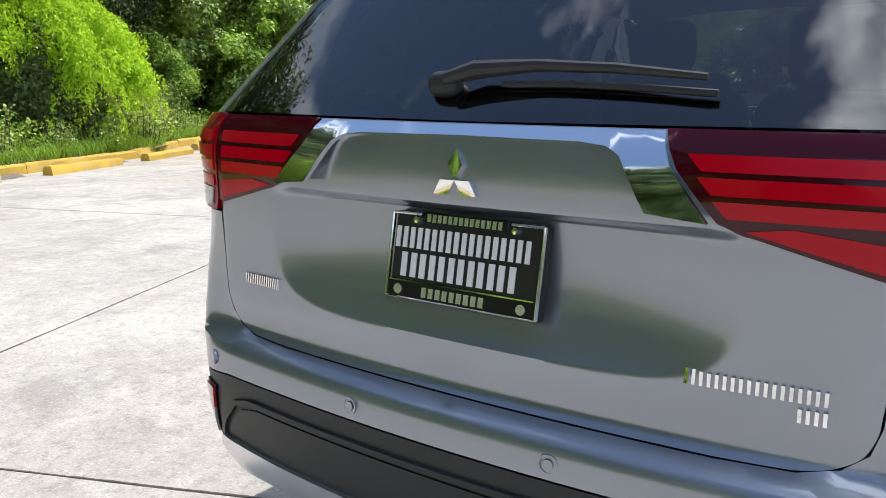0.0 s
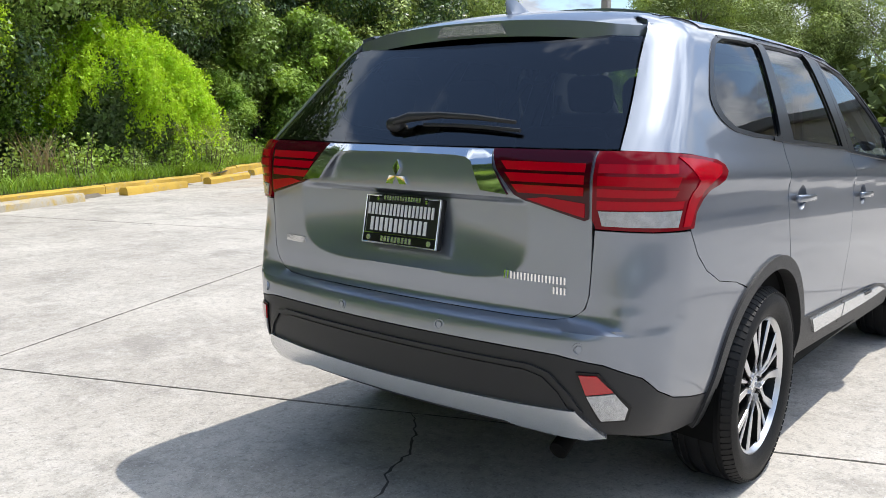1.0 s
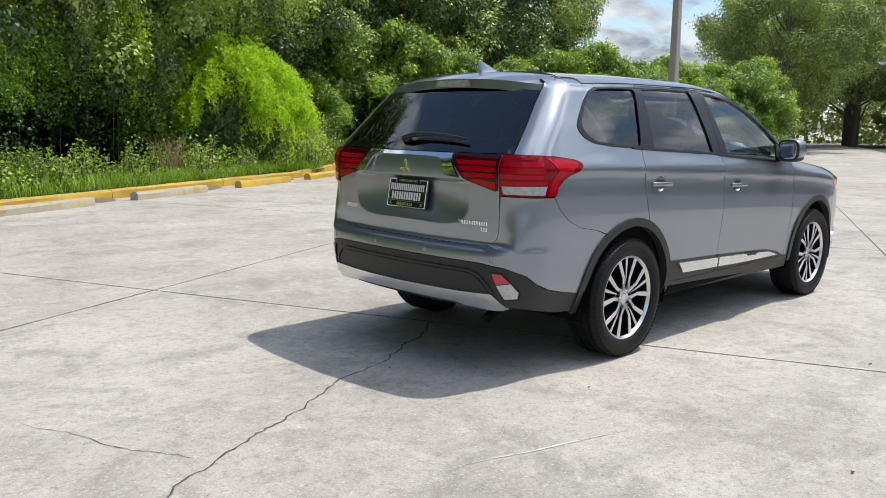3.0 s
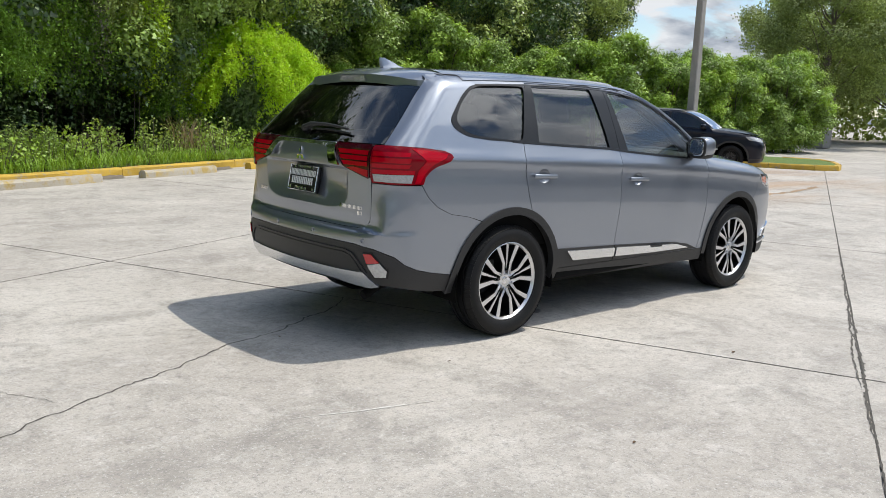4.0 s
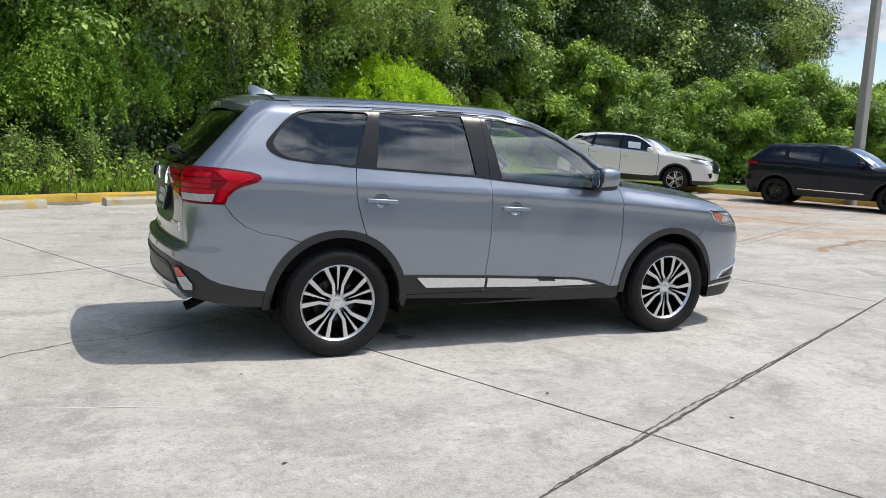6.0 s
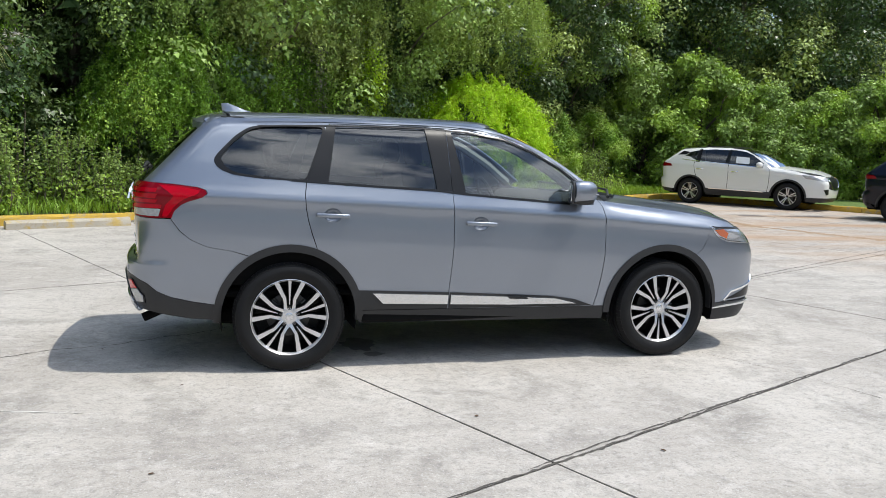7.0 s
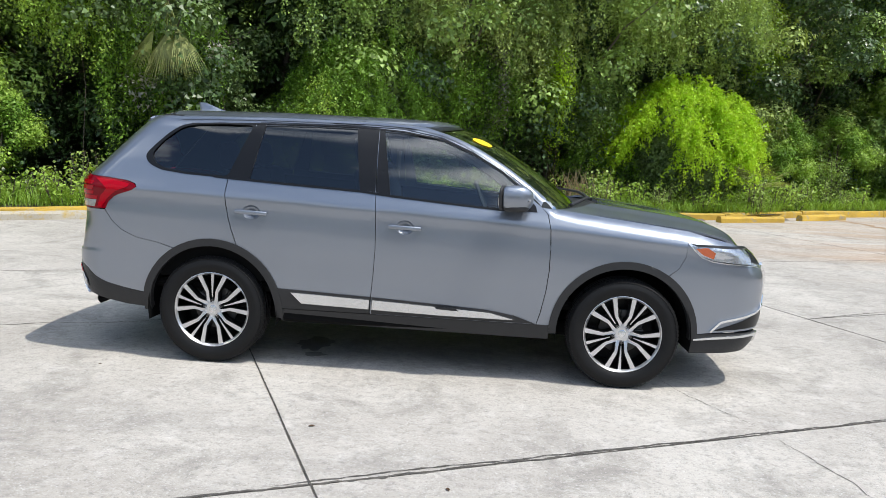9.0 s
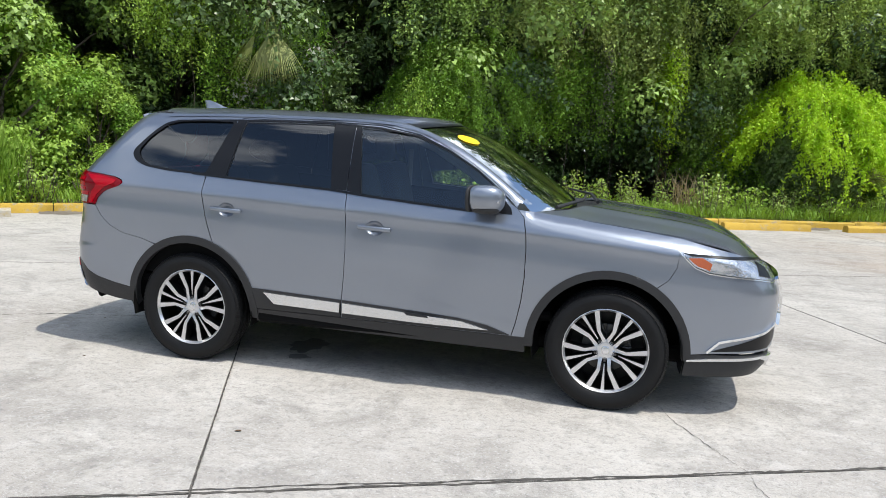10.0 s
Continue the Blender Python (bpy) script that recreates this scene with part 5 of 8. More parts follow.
def concrete(name, base, warm, rust=0.0):
    m = mat(name, base, 0.86)
    t = m.node_tree
    p = t.nodes["Principled BSDF"]
    link = t.links.new
    g = t.nodes.new("ShaderNodeNewGeometry")
    pos = g.outputs["Position"]

    def noise_(scale, detail, rough, lo, hi, stretch=None, dist=0.0):
        n = t.nodes.new("ShaderNodeTexNoise")
        n.inputs["Scale"].default_value, n.inputs["Detail"].default_value, n.inputs["Roughness"].default_value = scale, detail, rough
        n.inputs["Distortion"].default_value = dist
        src = pos
        if stretch:
            mp = t.nodes.new("ShaderNodeMapping")
            mp.inputs["Rotation"].default_value = (0, 0, radians(-stretch[0]))
            mp.inputs["Scale"].default_value = (stretch[1], stretch[2], 1)
            link(pos, mp.inputs["Vector"])
            src = mp.outputs[0]
        link(src, n.inputs["Vector"])
        r = t.nodes.new("ShaderNodeMapRange")
        r.inputs["From Min"].default_value, r.inputs["From Max"].default_value = lo, hi
        link(n.outputs["Fac"], r.inputs["Value"])
        return r.outputs[0]

    def blend(a, fac, col, amount, mode="MIX"):
        k = t.nodes.new("ShaderNodeMath")
        k.operation = "MULTIPLY"
        link(fac, k.inputs[0])
        k.inputs[1].default_value = amount
        x = t.nodes.new("ShaderNodeMix")
        x.data_type, x.blend_type = "RGBA", mode
        link(k.outputs[0], x.inputs["Factor"])
        if isinstance(a, tuple):
            x.inputs["A"].default_value = (*a, 1)
        else:
            link(a, x.inputs["A"])
        x.inputs["B"].default_value = (*col, 1)
        return x.outputs["Result"]

    c = blend(base, noise_(0.45, 4, 0.6, 0.42, 0.62), warm, 1.0)
    c = blend(c, noise_(1.7, 9, 0.70, 0.50, 0.68, None, 0.6), (0.217, 0.200, 0.178), 0.7)
    c = blend(c, noise_(3.6, 9, 0.72, 0.53, 0.66, None, 0.9), (0.246, 0.228, 0.201), 0.42)
    c = blend(c, noise_(0.9, 9, 0.68, 0.52, 0.70, (24, 0.25, 1.6), 0.3), (0.266, 0.245, 0.223), 0.7)
    c = blend(c, noise_(5.5, 8, 0.7, 0.52, 0.75), (0.611, 0.580, 0.541), 0.75)
    c = blend(c, noise_(20, 9, 0.82, 0.50, 0.64), (0.21, 0.20, 0.185), 0.7)
    c = blend(c, noise_(75, 5, 0.8, 0.54, 0.64), (0.15, 0.145, 0.135), 0.6)
    c = blend(c, noise_(60, 5, 0.8, 0.56, 0.64), (0.64, 0.625, 0.60), 0.7)
    if rust:
        far = t.nodes.new("ShaderNodeVectorMath")
        far.operation = "DISTANCE"
        link(pos, far.inputs[0])
        far.inputs[1].default_value = (12.5, 8.5, 0)
        fr = t.nodes.new("ShaderNodeMapRange")
        fr.inputs["From Min"].default_value, fr.inputs["From Max"].default_value = 8.0, 4.0
        link(far.outputs["Value"], fr.inputs["Value"])
        k = t.nodes.new("ShaderNodeMath")
        k.operation = "MULTIPLY"
        link(fr.outputs[0], k.inputs[0])
        link(noise_(0.55, 7, 0.62, 0.40, 0.66, (24, 0.3, 1.5), 0.5), k.inputs[1])
        c = blend(c, k.outputs[0], (0.38, 0.23, 0.12), rust)
    link(c, p.inputs["Base Color"])
    n = t.nodes.new("ShaderNodeTexNoise")
    n.inputs["Scale"].default_value, n.inputs["Detail"].default_value = 70, 8
    link(pos, n.inputs["Vector"])
    b = t.nodes.new("ShaderNodeBump")
    b.inputs["Strength"].default_value, b.inputs["Distance"].default_value = 0.5, 0.006
    link(n.outputs["Fac"], b.inputs["Height"])
    link(b.outputs[0], p.inputs["Normal"])
    return m


CONCRETE = concrete("concrete", (0.418, 0.385, 0.345), (0.52, 0.485, 0.438), 0.8)
JOINT = mat("joint_dirt", (0.075, 0.068, 0.06), 0.95, vary=0.3, scale=9, bump=0.3, bscale=60)
CRACK = mat("crack_dark", (0.09, 0.082, 0.072), 0.95, vary=0.3, scale=12)
SOIL = mat("soil", (0.055, 0.05, 0.03), 0.95, vary=0.3, scale=3, bump=0.6, bscale=25)
def worn_yellow(name, base, under, lo, hi):
    """Road paint rubbed off down to the concrete in patches."""
    m = mat(name, base, 0.8, bump=0.3, bscale=60)
    t = m.node_tree
    p = t.nodes["Principled BSDF"]
    g = t.nodes.new("ShaderNodeNewGeometry")
    cols = base
    for scale, col, a, b in ((1.1, tuple(c * 0.6 for c in base), 0.45, 0.75), (6.0, under, lo, hi), (45.0, tuple(c * 0.5 for c in base), 0.55, 0.75)):
        n = t.nodes.new("ShaderNodeTexNoise")
        n.inputs["Scale"].default_value, n.inputs["Detail"].default_value, n.inputs["Roughness"].default_value = scale, 8, 0.7
        t.links.new(g.outputs["Position"], n.inputs["Vector"])
        r = t.nodes.new("ShaderNodeMapRange")
        r.inputs["From Min"].default_value, r.inputs["From Max"].default_value = a, b
        t.links.new(n.outputs["Fac"], r.inputs["Value"])
        x = t.nodes.new("ShaderNodeMix")
        x.data_type = "RGBA"
        t.links.new(r.outputs[0], x.inputs["Factor"])
        if isinstance(cols, tuple):
            x.inputs["A"].default_value = (*cols, 1)
        else:
            t.links.new(cols, x.inputs["A"])
        x.inputs["B"].default_value = (*col, 1)
        cols = x.outputs["Result"]
    t.links.new(cols, p.inputs["Base Color"])
    return m


YELLOW = worn_yellow("yellow_road_paint", (0.56, 0.36, 0.05), (0.34, 0.29, 0.20), 0.54, 0.66)
STOPGREY = worn_yellow("worn_stop_concrete", (0.50, 0.36, 0.11), (0.42, 0.38, 0.31), 0.36, 0.52)

E1 = Vector((math.cos(radians(24.2)), math.sin(radians(24.2)), 0))
N1 = Vector((-E1.y, E1.x, 0))
KERB0 = Vector((4.25, 11.15, 0)) + N1 * 0.10


def on_kerb(s, d):
    """A place s metres along the kerb and d metres behind its face, on the ground."""
    left, right = max(0.0, -8.0 - s), max(0.0, s - 3.6)
    d += (0.20 * right ** 2 if right < 2 else 0.8 + 0.1 * (right - 2)) - (0.05 * left ** 2 if left < 4 else 0.4 * left - 0.8)
    p = KERB0 + E1 * s + N1 * d
    return Vector((p.x, p.y, zg(p.x, p.y)))


def make_ground():
    bm = bmesh.new()
    # rings of growing squares keep the near part fine
    xs = sorted({round(v, 3) for v in [k * 3.0 for k in range(-14, 21)] + [-400, -200, -100, -60, 70, 90, 130, 200, 400]})
    ys = sorted({round(v, 3) for v in [k * 3.0 for k in range(-12, 17)] + [-400, -200, -100, -60, 60, 90, 130, 200, 400]})
    vv = {}
    for x in xs:
        for y in ys:
            vv[x, y] = bm.verts.new((x, y, min(zg(x, y), 0.2) - 0.016))
    for a, b in zip(xs, xs[1:]):
        for c, d in zip(ys, ys[1:]):
            bm.faces.new((vv[a, c], vv[b, c], vv[b, d], vv[a, d]))
    tagged(part("ground", bm, CONCRETE), "pale worn concrete yard reaching to the horizon", "ground", kind="structure")
    # soil behind the kerb
    bm = bmesh.new()
    rows = []
    for k in range(40):
        s = -34 + k * 1.6
        rows.append([bm.verts.new(on_kerb(s, d) + Vector((0, 0, z))) for d, z in ((0.14, 0.10), (0.6, 0.13), (2.0, 0.12), (6, 0.2), (16, 0.25), (40, 0.3))])
    for a, b in zip(rows, rows[1:]):
        for i in range(5):
            bm.faces.new((a[i], b[i], b[i + 1], a[i + 1]))
    tagged(part("verge", bm, SOIL), "dark soil and leaf litter under the trees", "verge", kind="structure")


make_ground()
ASPHALT = mat("asphalt", (0.105, 0.103, 0.099), 0.9, vary=0.25, scale=0.8, bump=0.4, bscale=90)


def make_drive():
    """The dark drive along the yard's other side."""
    u, v = Vector((math.cos(radians(24.9)), math.sin(radians(24.9)), 0)), Vector((math.sin(radians(24.9)), -math.cos(radians(24.9)), 0))
    o = Vector((3.45, -6.95, 0))
    bm = bmesh.new()
    rows = []
    for a in range(-60, 61, 6):
        rows.append([bm.verts.new((p.x, p.y, min(zg(p.x, p.y), 0.2) + 0.004)) for p in (o + u * a + v * b for b in (0, 3, 6, 10, 16, 26, 40))])
    for a, b in zip(rows, rows[1:]):
        for i in range(6):
            bm.faces.new((a[i], b[i], b[i + 1], a[i + 1]))
    bmesh.ops.recalc_face_normals(bm, faces=bm.faces[:])
    tagged(part("road", bm, ASPHALT), "dark worn asphalt drive beside the concrete yard", "road", kind="structure")


make_drive()


def kerb_piece(length, width, height, chamfer, seed, sag=0.0):
    rnd = random.Random(seed)
    bm = bmesh.new()
    n = max(2, int(length / 0.25))
    prof = [(0, 0), (0.006, height - chamfer), (chamfer, height), (width - chamfer, height), (width, height - chamfer), (width, 0)]
    rows = []
    for i in range(n + 1):
        x = length * i / n
        jit = 0.006
        rows.append([bm.verts.new((x, y + rnd.uniform(-jit, jit), z + (rnd.uniform(-jit, jit) if z > 0.02 else -0.03))) for y, z in prof])
    for a, b in zip(rows, rows[1:]):
        for i in range(5):
            bm.faces.new((a[i], b[i], b[i + 1], a[i + 1]))
    bm.faces.new(rows[0])
    bm.faces.new(list(reversed(rows[-1])))
    bmesh.ops.recalc_face_normals(bm, faces=bm.faces[:])
    return bm


def along(s, d, dz=0.0):
    p, q = on_kerb(s, d), on_kerb(s + 2.0, d)
    return Matrix.Translation(p + Vector((0, 0, dz))) @ Matrix.Rotation(math.atan2(q.y - p.y, q.x - p.x), 4, "Z")


def make_kerbs():
    kerb = thing("kerb", label="yellow painted concrete kerb with worn edges along the trees", category="kerb", kind="structure")
    for k in range(-10, 7):
        p, q = on_kerb(k * 3.0, 0.0), on_kerb(k * 3.0 + 3.0, 0.0)
        ob = part("kerb_stone", kerb_piece((q - p).length - 0.012, 0.16, 0.15, 0.03, k + 50), YELLOW, kerb)
        ob.matrix_basis = Matrix.Translation(p) @ Matrix.Rotation(math.atan2(q.y - p.y, q.x - p.x), 4, "Z")
    for k, (s0, grey) in enumerate(((-16.9, 1), (-14.1, 1), (-11.32, 1), (-8.55, 1), (-5.78, 1), (-3.02, 1), (-0.17, 0), (2.44, 0), (5.08, 0))):
        st = tagged(part("wheel_stop", kerb_piece(1.82, 0.17, 0.13, 0.04, k + 90), STOPGREY if grey else YELLOW), ("weathered grey concrete" if grey else "worn yellow concrete") + " wheel stop lying before the kerb", "wheel stop", "wheel stops along the kerb")
        st.matrix_basis = along(s0, -0.55) @ Matrix.Rotation(radians(random.Random(k).uniform(-0.8, 0.8)), 4, "Z")

    rnd = random.Random(31)
    for s0, w in ((-6.65, 0.85), (-3.9, 0.85), (-1.15, 0.95), (1.68, 0.70), (4.28, 0.75), (-9.45, 0.85), (-12.2, 0.8)):
        bm = bmesh.new()
        lo, hi = [], []
        for k in range(15):
            t = s0 + w * k / 14
            edge = 0.30 * math.sin(math.pi * k / 14) ** 0.6 + rnd.uniform(-0.05, 0.05)
            a, b = on_kerb(t, -0.02 - max(0.03, edge)), on_kerb(t, -0.012)
            lo.append(bm.verts.new((a.x, a.y, a.z + 0.004)))
            hi.append(bm.verts.new((b.x, b.y, b.z + 0.022 + rnd.uniform(0, 0.012))))
        for k in range(14):
            bm.faces.new((lo[k], lo[k + 1], hi[k + 1], hi[k]))
        part("dirt", bm, DIRT, kerb, "grey-brown grit washed against the kerb")


DIRT = mat("grit", (0.17, 0.145, 0.115), 0.95, vary=0.4, scale=14, bump=0.8, bscale=60)
make_kerbs()

# ---- the second kerb, with its grass island, beyond the parked cars ----
GRASS_GROUND = mat("grass_ground", (0.10, 0.16, 0.03), 0.9, vary=0.3, scale=6, bump=0.5, bscale=90)


def strip_kerb(name, pts, label):
    k = thing(name, label=label, category="kerb", kind="structure")
    for i, (a, b) in enumerate(zip(pts, pts[1:])):
        d = Vector((b[0] - a[0], b[1] - a[1], 0))
        ob = part("kerb_stone", kerb_piece(d.length - 0.015, 0.17, 0.15, 0.03, 200 + i), YELLOW, k)
        ob.matrix_basis = Matrix.Translation((a[0], a[1], zg(*a))) @ Matrix.Rotation(math.atan2(d.y, d.x), 4, "Z")


strip_kerb("island_kerb", [(13.2, 16.6), (14.8, 14.6), (16.4, 11.9), (17.6, 9.4), (18.7, 7.2), (19.3, 6.15), (19.9, 5.75), (20.9, 6.1), (22.3, 6.9), (23.1, 7.7), (22.9, 8.9)], "yellow painted kerb round a grass island")
gi = bmesh.new()
fv = [gi.verts.new((x, y, zg(x, y) + 0.125)) for x, y in ((13.3, 16.65), (14.9, 14.7), (16.5, 12.0), (17.7, 9.5), (18.8, 7.3), (19.4, 6.3), (19.9, 5.92), (20.9, 6.25), (22.2, 7.05), (22.95, 7.75), (22.8, 8.9), (21.5, 12), (20, 16), (17, 20), (13.6, 19.0))]
gi.faces.new(fv)
tagged(part("grass_island", gi, GRASS_GROUND), "short green grass on the kerbed island", "grass", kind="structure")

# ---- the other cars ----
WHITEPAINT = mat("pearl_white_paint", (0.78, 0.78, 0.75), 0.3, 0.0, coat=1.0)
BLACKPAINT = mat("black_paint", (0.003, 0.005, 0.014), 0.3, 0.0, coat=0.5, spec=0.15)
BLACKWHEEL = mat("black_wheel", (0.012, 0.012, 0.012), 0.35, 0.2)


def other_car(name, label, paint, m, size, shorter, wheel_face, wheel_radius, sticker, chrome_sill, rake, droop, dlo):
    """A parked car on the same plan as the grey one: size scales its length, width and height, shorter trims its ends."""
    h = Shell(hero.base, hero.prof, hero.crease, lambda z: hero.rear(z) + shorter[0] + rake * max(0.0, z - 1.08), hero.rear_bow, hero.rear_rad, lambda z: hero.front(z) - shorter[1], hero.front_bow, hero.front_rad, lambda x: hero.top(x) - droop * max(0.0, 0.7 - x) ** 2, hero.top_rad)
    car = thing(name, m, label, "car")
    scale = Matrix.Diagonal((*size, 1))

    def bp(nm, bm, mt, lab="", parent=car):
        bmesh.ops.transform(bm, matrix=scale, verts=bm.verts[:])
        return part(nm, bm, mt, parent, lab)

    def two(nm, bm, mt, lab=""):
        o = mirrored(bm)
        bp(nm, bm, mt, lab)
        bp(nm, o, mt, lab)

    side = (
        [S(0.47, 0.36), S(2.20, 0.36)] + arc(*AF, R_ARCH, 180, 0, 16) + [S(3.16, 0.36), F(0.55, 0.36), F(0.50, 0.60), F(0.50, 0.92), S(3.22, 0.958), S(2.8, 1.046), S(2.2, 1.120), S(2.128, 1.188), S(1.86, 1.378), S(1.455, 1.564), S(1.0, 1.616), S(0.4, h.top(0.4) - 0.002), S(-0.30 + shorter[0] * 0.5, h.top(-0.30 + shorter[0] * 0.5) - 0.004)]
        + [B(0.535, 1.52), B(0.58, 1.45), B(0.655, 1.25), B(0.66, 1.0), B(0.66, 0.45), S(-0.55 + shorter[0] * 0.3, 0.40)] + arc(*AR, R_ARCH, 174, 0, 16)
    )
    two("body_side", h.panel(side, [dlo], grid=0.05), paint, "painted body side")
    bp("tailgate", whole(h.panel([B(0.0, 0.45), B(0.655, 0.45), B(0.655, 1.19), B(0, 1.19)][::-1], grid=0.05)), paint)
    bp("rear_window", whole(h.panel([B(0.0, 1.196), B(0.66, 1.20), B(0.57, 1.45), B(0.54, 1.56), B(0.0, 1.58)], off=-0.002, rim=0.0, grid=0.06)), TINT)
    two("side_window", h.panel(dlo, off=-0.006, rim=0.0, grid=0.06, swell=0.006), TINT, "dark side windows")
    two("rear_pillar", h.panel([S(dlo[0][1] + 0.02, dlo[0][2] + 0.03), S(dlo[0][1] - 0.22, dlo[0][2] + 0.02), S(dlo[0][1] - 0.06, 1.50), S(dlo[-1][1] - 0.01, dlo[-1][2] - 0.005)], off=0.003, rim=0.0, grid=0.05), GLOSSBLACK)
    for xa, xb in ((0.12, 0.24), (0.96, 1.06)):
        two("pillar", h.panel([S(xa, 1.20), S(xb, 1.19), S(xb + 0.02, 1.565), S(xa + 0.06, 1.565)], off=0.002, rim=0.0, grid=0.05), GLOSSBLACK)
    for seam in (SEAM_A, SEAM_B, SEAM_C):
        two("door_seam", h.strip(seam, 0.012, off=0.001, rim=0.0), DARK)
    for cx, cz in ((0.262, 1.008), (1.255, 0.963)):
        two("door_handle", rbox((cx, -h.W(cx, cz) - 0.012, cz), (0.20, 0.03, 0.032), 0.01, 2), CHROME if chrome_sill else paint)
    for c in (AR, AF):
        two("arch_moulding", h.panel(arc(*c, 0.472, -2, 182, 24) + arc(*c, 0.424, 182, -2, 24), off=0.010, rim=0.06, grid=0.05), CLAD)
        lin = bmesh.new()
        rows = [[lin.verts.new((c[0] + r * math.cos(radians(a)), y, c[1] + r * math.sin(radians(a)))) for r, y in ((0.43, -0.85), (0.42, -0.5), (0.1, -0.48))] for a in range(-10, 191, 10)]
        for a, b in zip(rows, rows[1:]):
            for i in range(2):
                lin.faces.new((a[i], a[i + 1], b[i + 1], b[i]))
        two("arch_liner", lin, DARK)
    two("sill", h.panel([S(0.455, 0.28), S(2.20, 0.28), S(2.205, 0.45), S(0.452, 0.47)], off=0.006, rim=0.05, grid=0.06), CLAD)
    two("chrome_strip", h.strip([S(0.55, 0.462), S(2.05, 0.442)], 0.02, off=0.014), CHROME)
    two("belt_strip", h.strip([S(-0.3, 1.262), S(0.1, 1.222), S(1.1, 1.158), S(1.95, 1.105)], 0.016, off=0.006), CHROME if chrome_sill else GLOSSBLACK)
    two("tail_lamp", h.panel([B(0.52, 1.12), B(0.656, 1.17), S(-0.60 + shorter[0] * 0.6, 1.12), S(-0.56 + shorter[0] * 0.6, 1.05), B(0.66, 1.03)][::-1], off=0.006, rim=0.01, grid=0.03), REDLENS, "red tail lamp")
    two("headlamp", h.panel([S(3.00, 0.955), S(3.10, 0.86), F(0.60, 0.80), F(0.46, 0.82), F(0.47, 0.88), S(3.2, 0.94)], off=0.006, rim=0.01, grid=0.03), CLEARLENS, "clear headlamp")
    bp("grille", whole(h.panel([F(0, 0.90), F(0.50, 0.92), F(0.50, 0.60), F(0.34, 0.56), F(0.0, 0.54)][::-1], off=-0.004, rim=0.0, grid=0.05)), GLOSSBLACK, "black grille")
    bp("front_bumper", whole(h.panel([F(0, 0.56), F(0.34, 0.58), F(0.50, 0.62), F(0.55, 0.36), F(0, 0.36)][::-1], rim=0.0, grid=0.05)), paint)
    two("chrome_v", h.strip([F(0.46, 0.90), F(0.34, 0.66), F(0.22, 0.60), F(0.0, 0.60)], 0.045, off=0.012, rim=0.012), CHROME, "chrome V of the grille")
    two("fog_recess", h.panel([F(0.60, 0.44), F(0.50, 0.46), F(0.52, 0.60), F(0.68, 0.58)], off=0.005, rim=0.0, grid=0.04), GLOSSBLACK)
    bp("front_valance", whole(h.panel([S(3.12, 0.24), F(0.7, 0.24), F(0, 0.24), F(0, 0.36), F(0.55, 0.36), S(3.14, 0.36)], rim=0.02, grid=0.06)), CLAD)
    bp("rear_valance", whole(h.panel([S(-0.47, 0.30), S(-0.6 + shorter[0] * 0.3, 0.40), B(0.66, 0.45), B(0, 0.45), B(0, 0.32), B(0.6, 0.32)], rim=0.0, grid=0.06)), CLAD)

    def we(x):
        return h.W(x, h.top(x)) - h.top_rad(x)

    front = curve((0.0, 1.47), (0.3, 1.44), (0.5, 1.385), (0.62, 1.31))
    x0 = -0.34 + shorter[0] * 0.6
    ol = [(x0 - 0.14, 0.0), (x0 - 0.12, 0.35), (x0, we(x0))] + [(x, we(x)) for x in (0.2, 0.7, 1.1, 1.29)] + [(front(y), y) for y in (0.5, 0.3, 0.0)]
    bp("roof", whole(sheet(ol, [], lambda x, y, o: Vector((x, -y, h.top(x) + 0.045 * (1 - (y / we(x)) ** 2) - 0.25 * max(0.0, x0 - x) + o)), 0.07, 0.012)), paint if not chrome_sill else GLOSSBLACK)
    px = curve(*sorted([(z, x) for x, z in ((1.30, 1.603), (1.455, 1.567), (1.667, 1.487), (1.86, 1.380), (2.05, 1.250), (2.16, 1.165), (2.20, 1.13))]))
    bp("windscreen", whole(sheet([(0, 1.125), (1.0, 1.125), (1.0, 1.60), (0, 1.612)], [], lambda q, z, o: Vector((px(z) + 0.24 * (1 - q * q), -q * (h.W(px(z), z) - 0.03), z + 0.02 * (1 - q * q))), 0.08, 0.0)), CLEAR)
    nosex = curve((0.0, 3.49 - shorter[1]), (0.3, 3.465 - shorter[1]), (0.5, 3.40 - shorter[1]), (0.72, 3.22 - shorter[1] * 0.5))
    back = curve((0.0, 2.42), (0.3, 2.39), (0.55, 2.31), (0.74, 2.20))
    ol = [(back(y), y) for y in (0.0, 0.3, 0.6)] + [(x, we(x)) for x in (2.21, 2.6, 2.9, 3.1)] + [(nosex(y), y) for y in (0.6, 0.4, 0.2, 0.0)]
    bp("bonnet", whole(sheet(ol[::-1], [], lambda x, y, o: Vector((x, -y, h.top(x) + 0.065 * (1 - min(1.0, y / we(x)) ** 2.4) * (1 - sm((x - 3.1 + shorter[1]) / 0.5)) + o)), 0.06, 0.012)), paint)
    bp("floor_pan", rbox((1.25, 0, 0.33), (3.9, 1.3, 0.12), 0.02, 1), DARK)
    bp("cabin", rbox((0.9, 0, 0.80), (2.6, 1.5, 0.5), 0.05, 1), DARK)
    for x, ys in ((1.15, (-0.36, 0.36)), (0.22, (-0.4, 0.4))):
        for y in ys:
            bp("seat_back", rbox((x - 0.15, y, 1.10), (0.16, 0.46, 0.56), 0.06, 2), SEAT)
            bp("headrest", rbox((x - 0.22, y, 1.44), (0.1, 0.26, 0.18), 0.05, 2), SEAT)
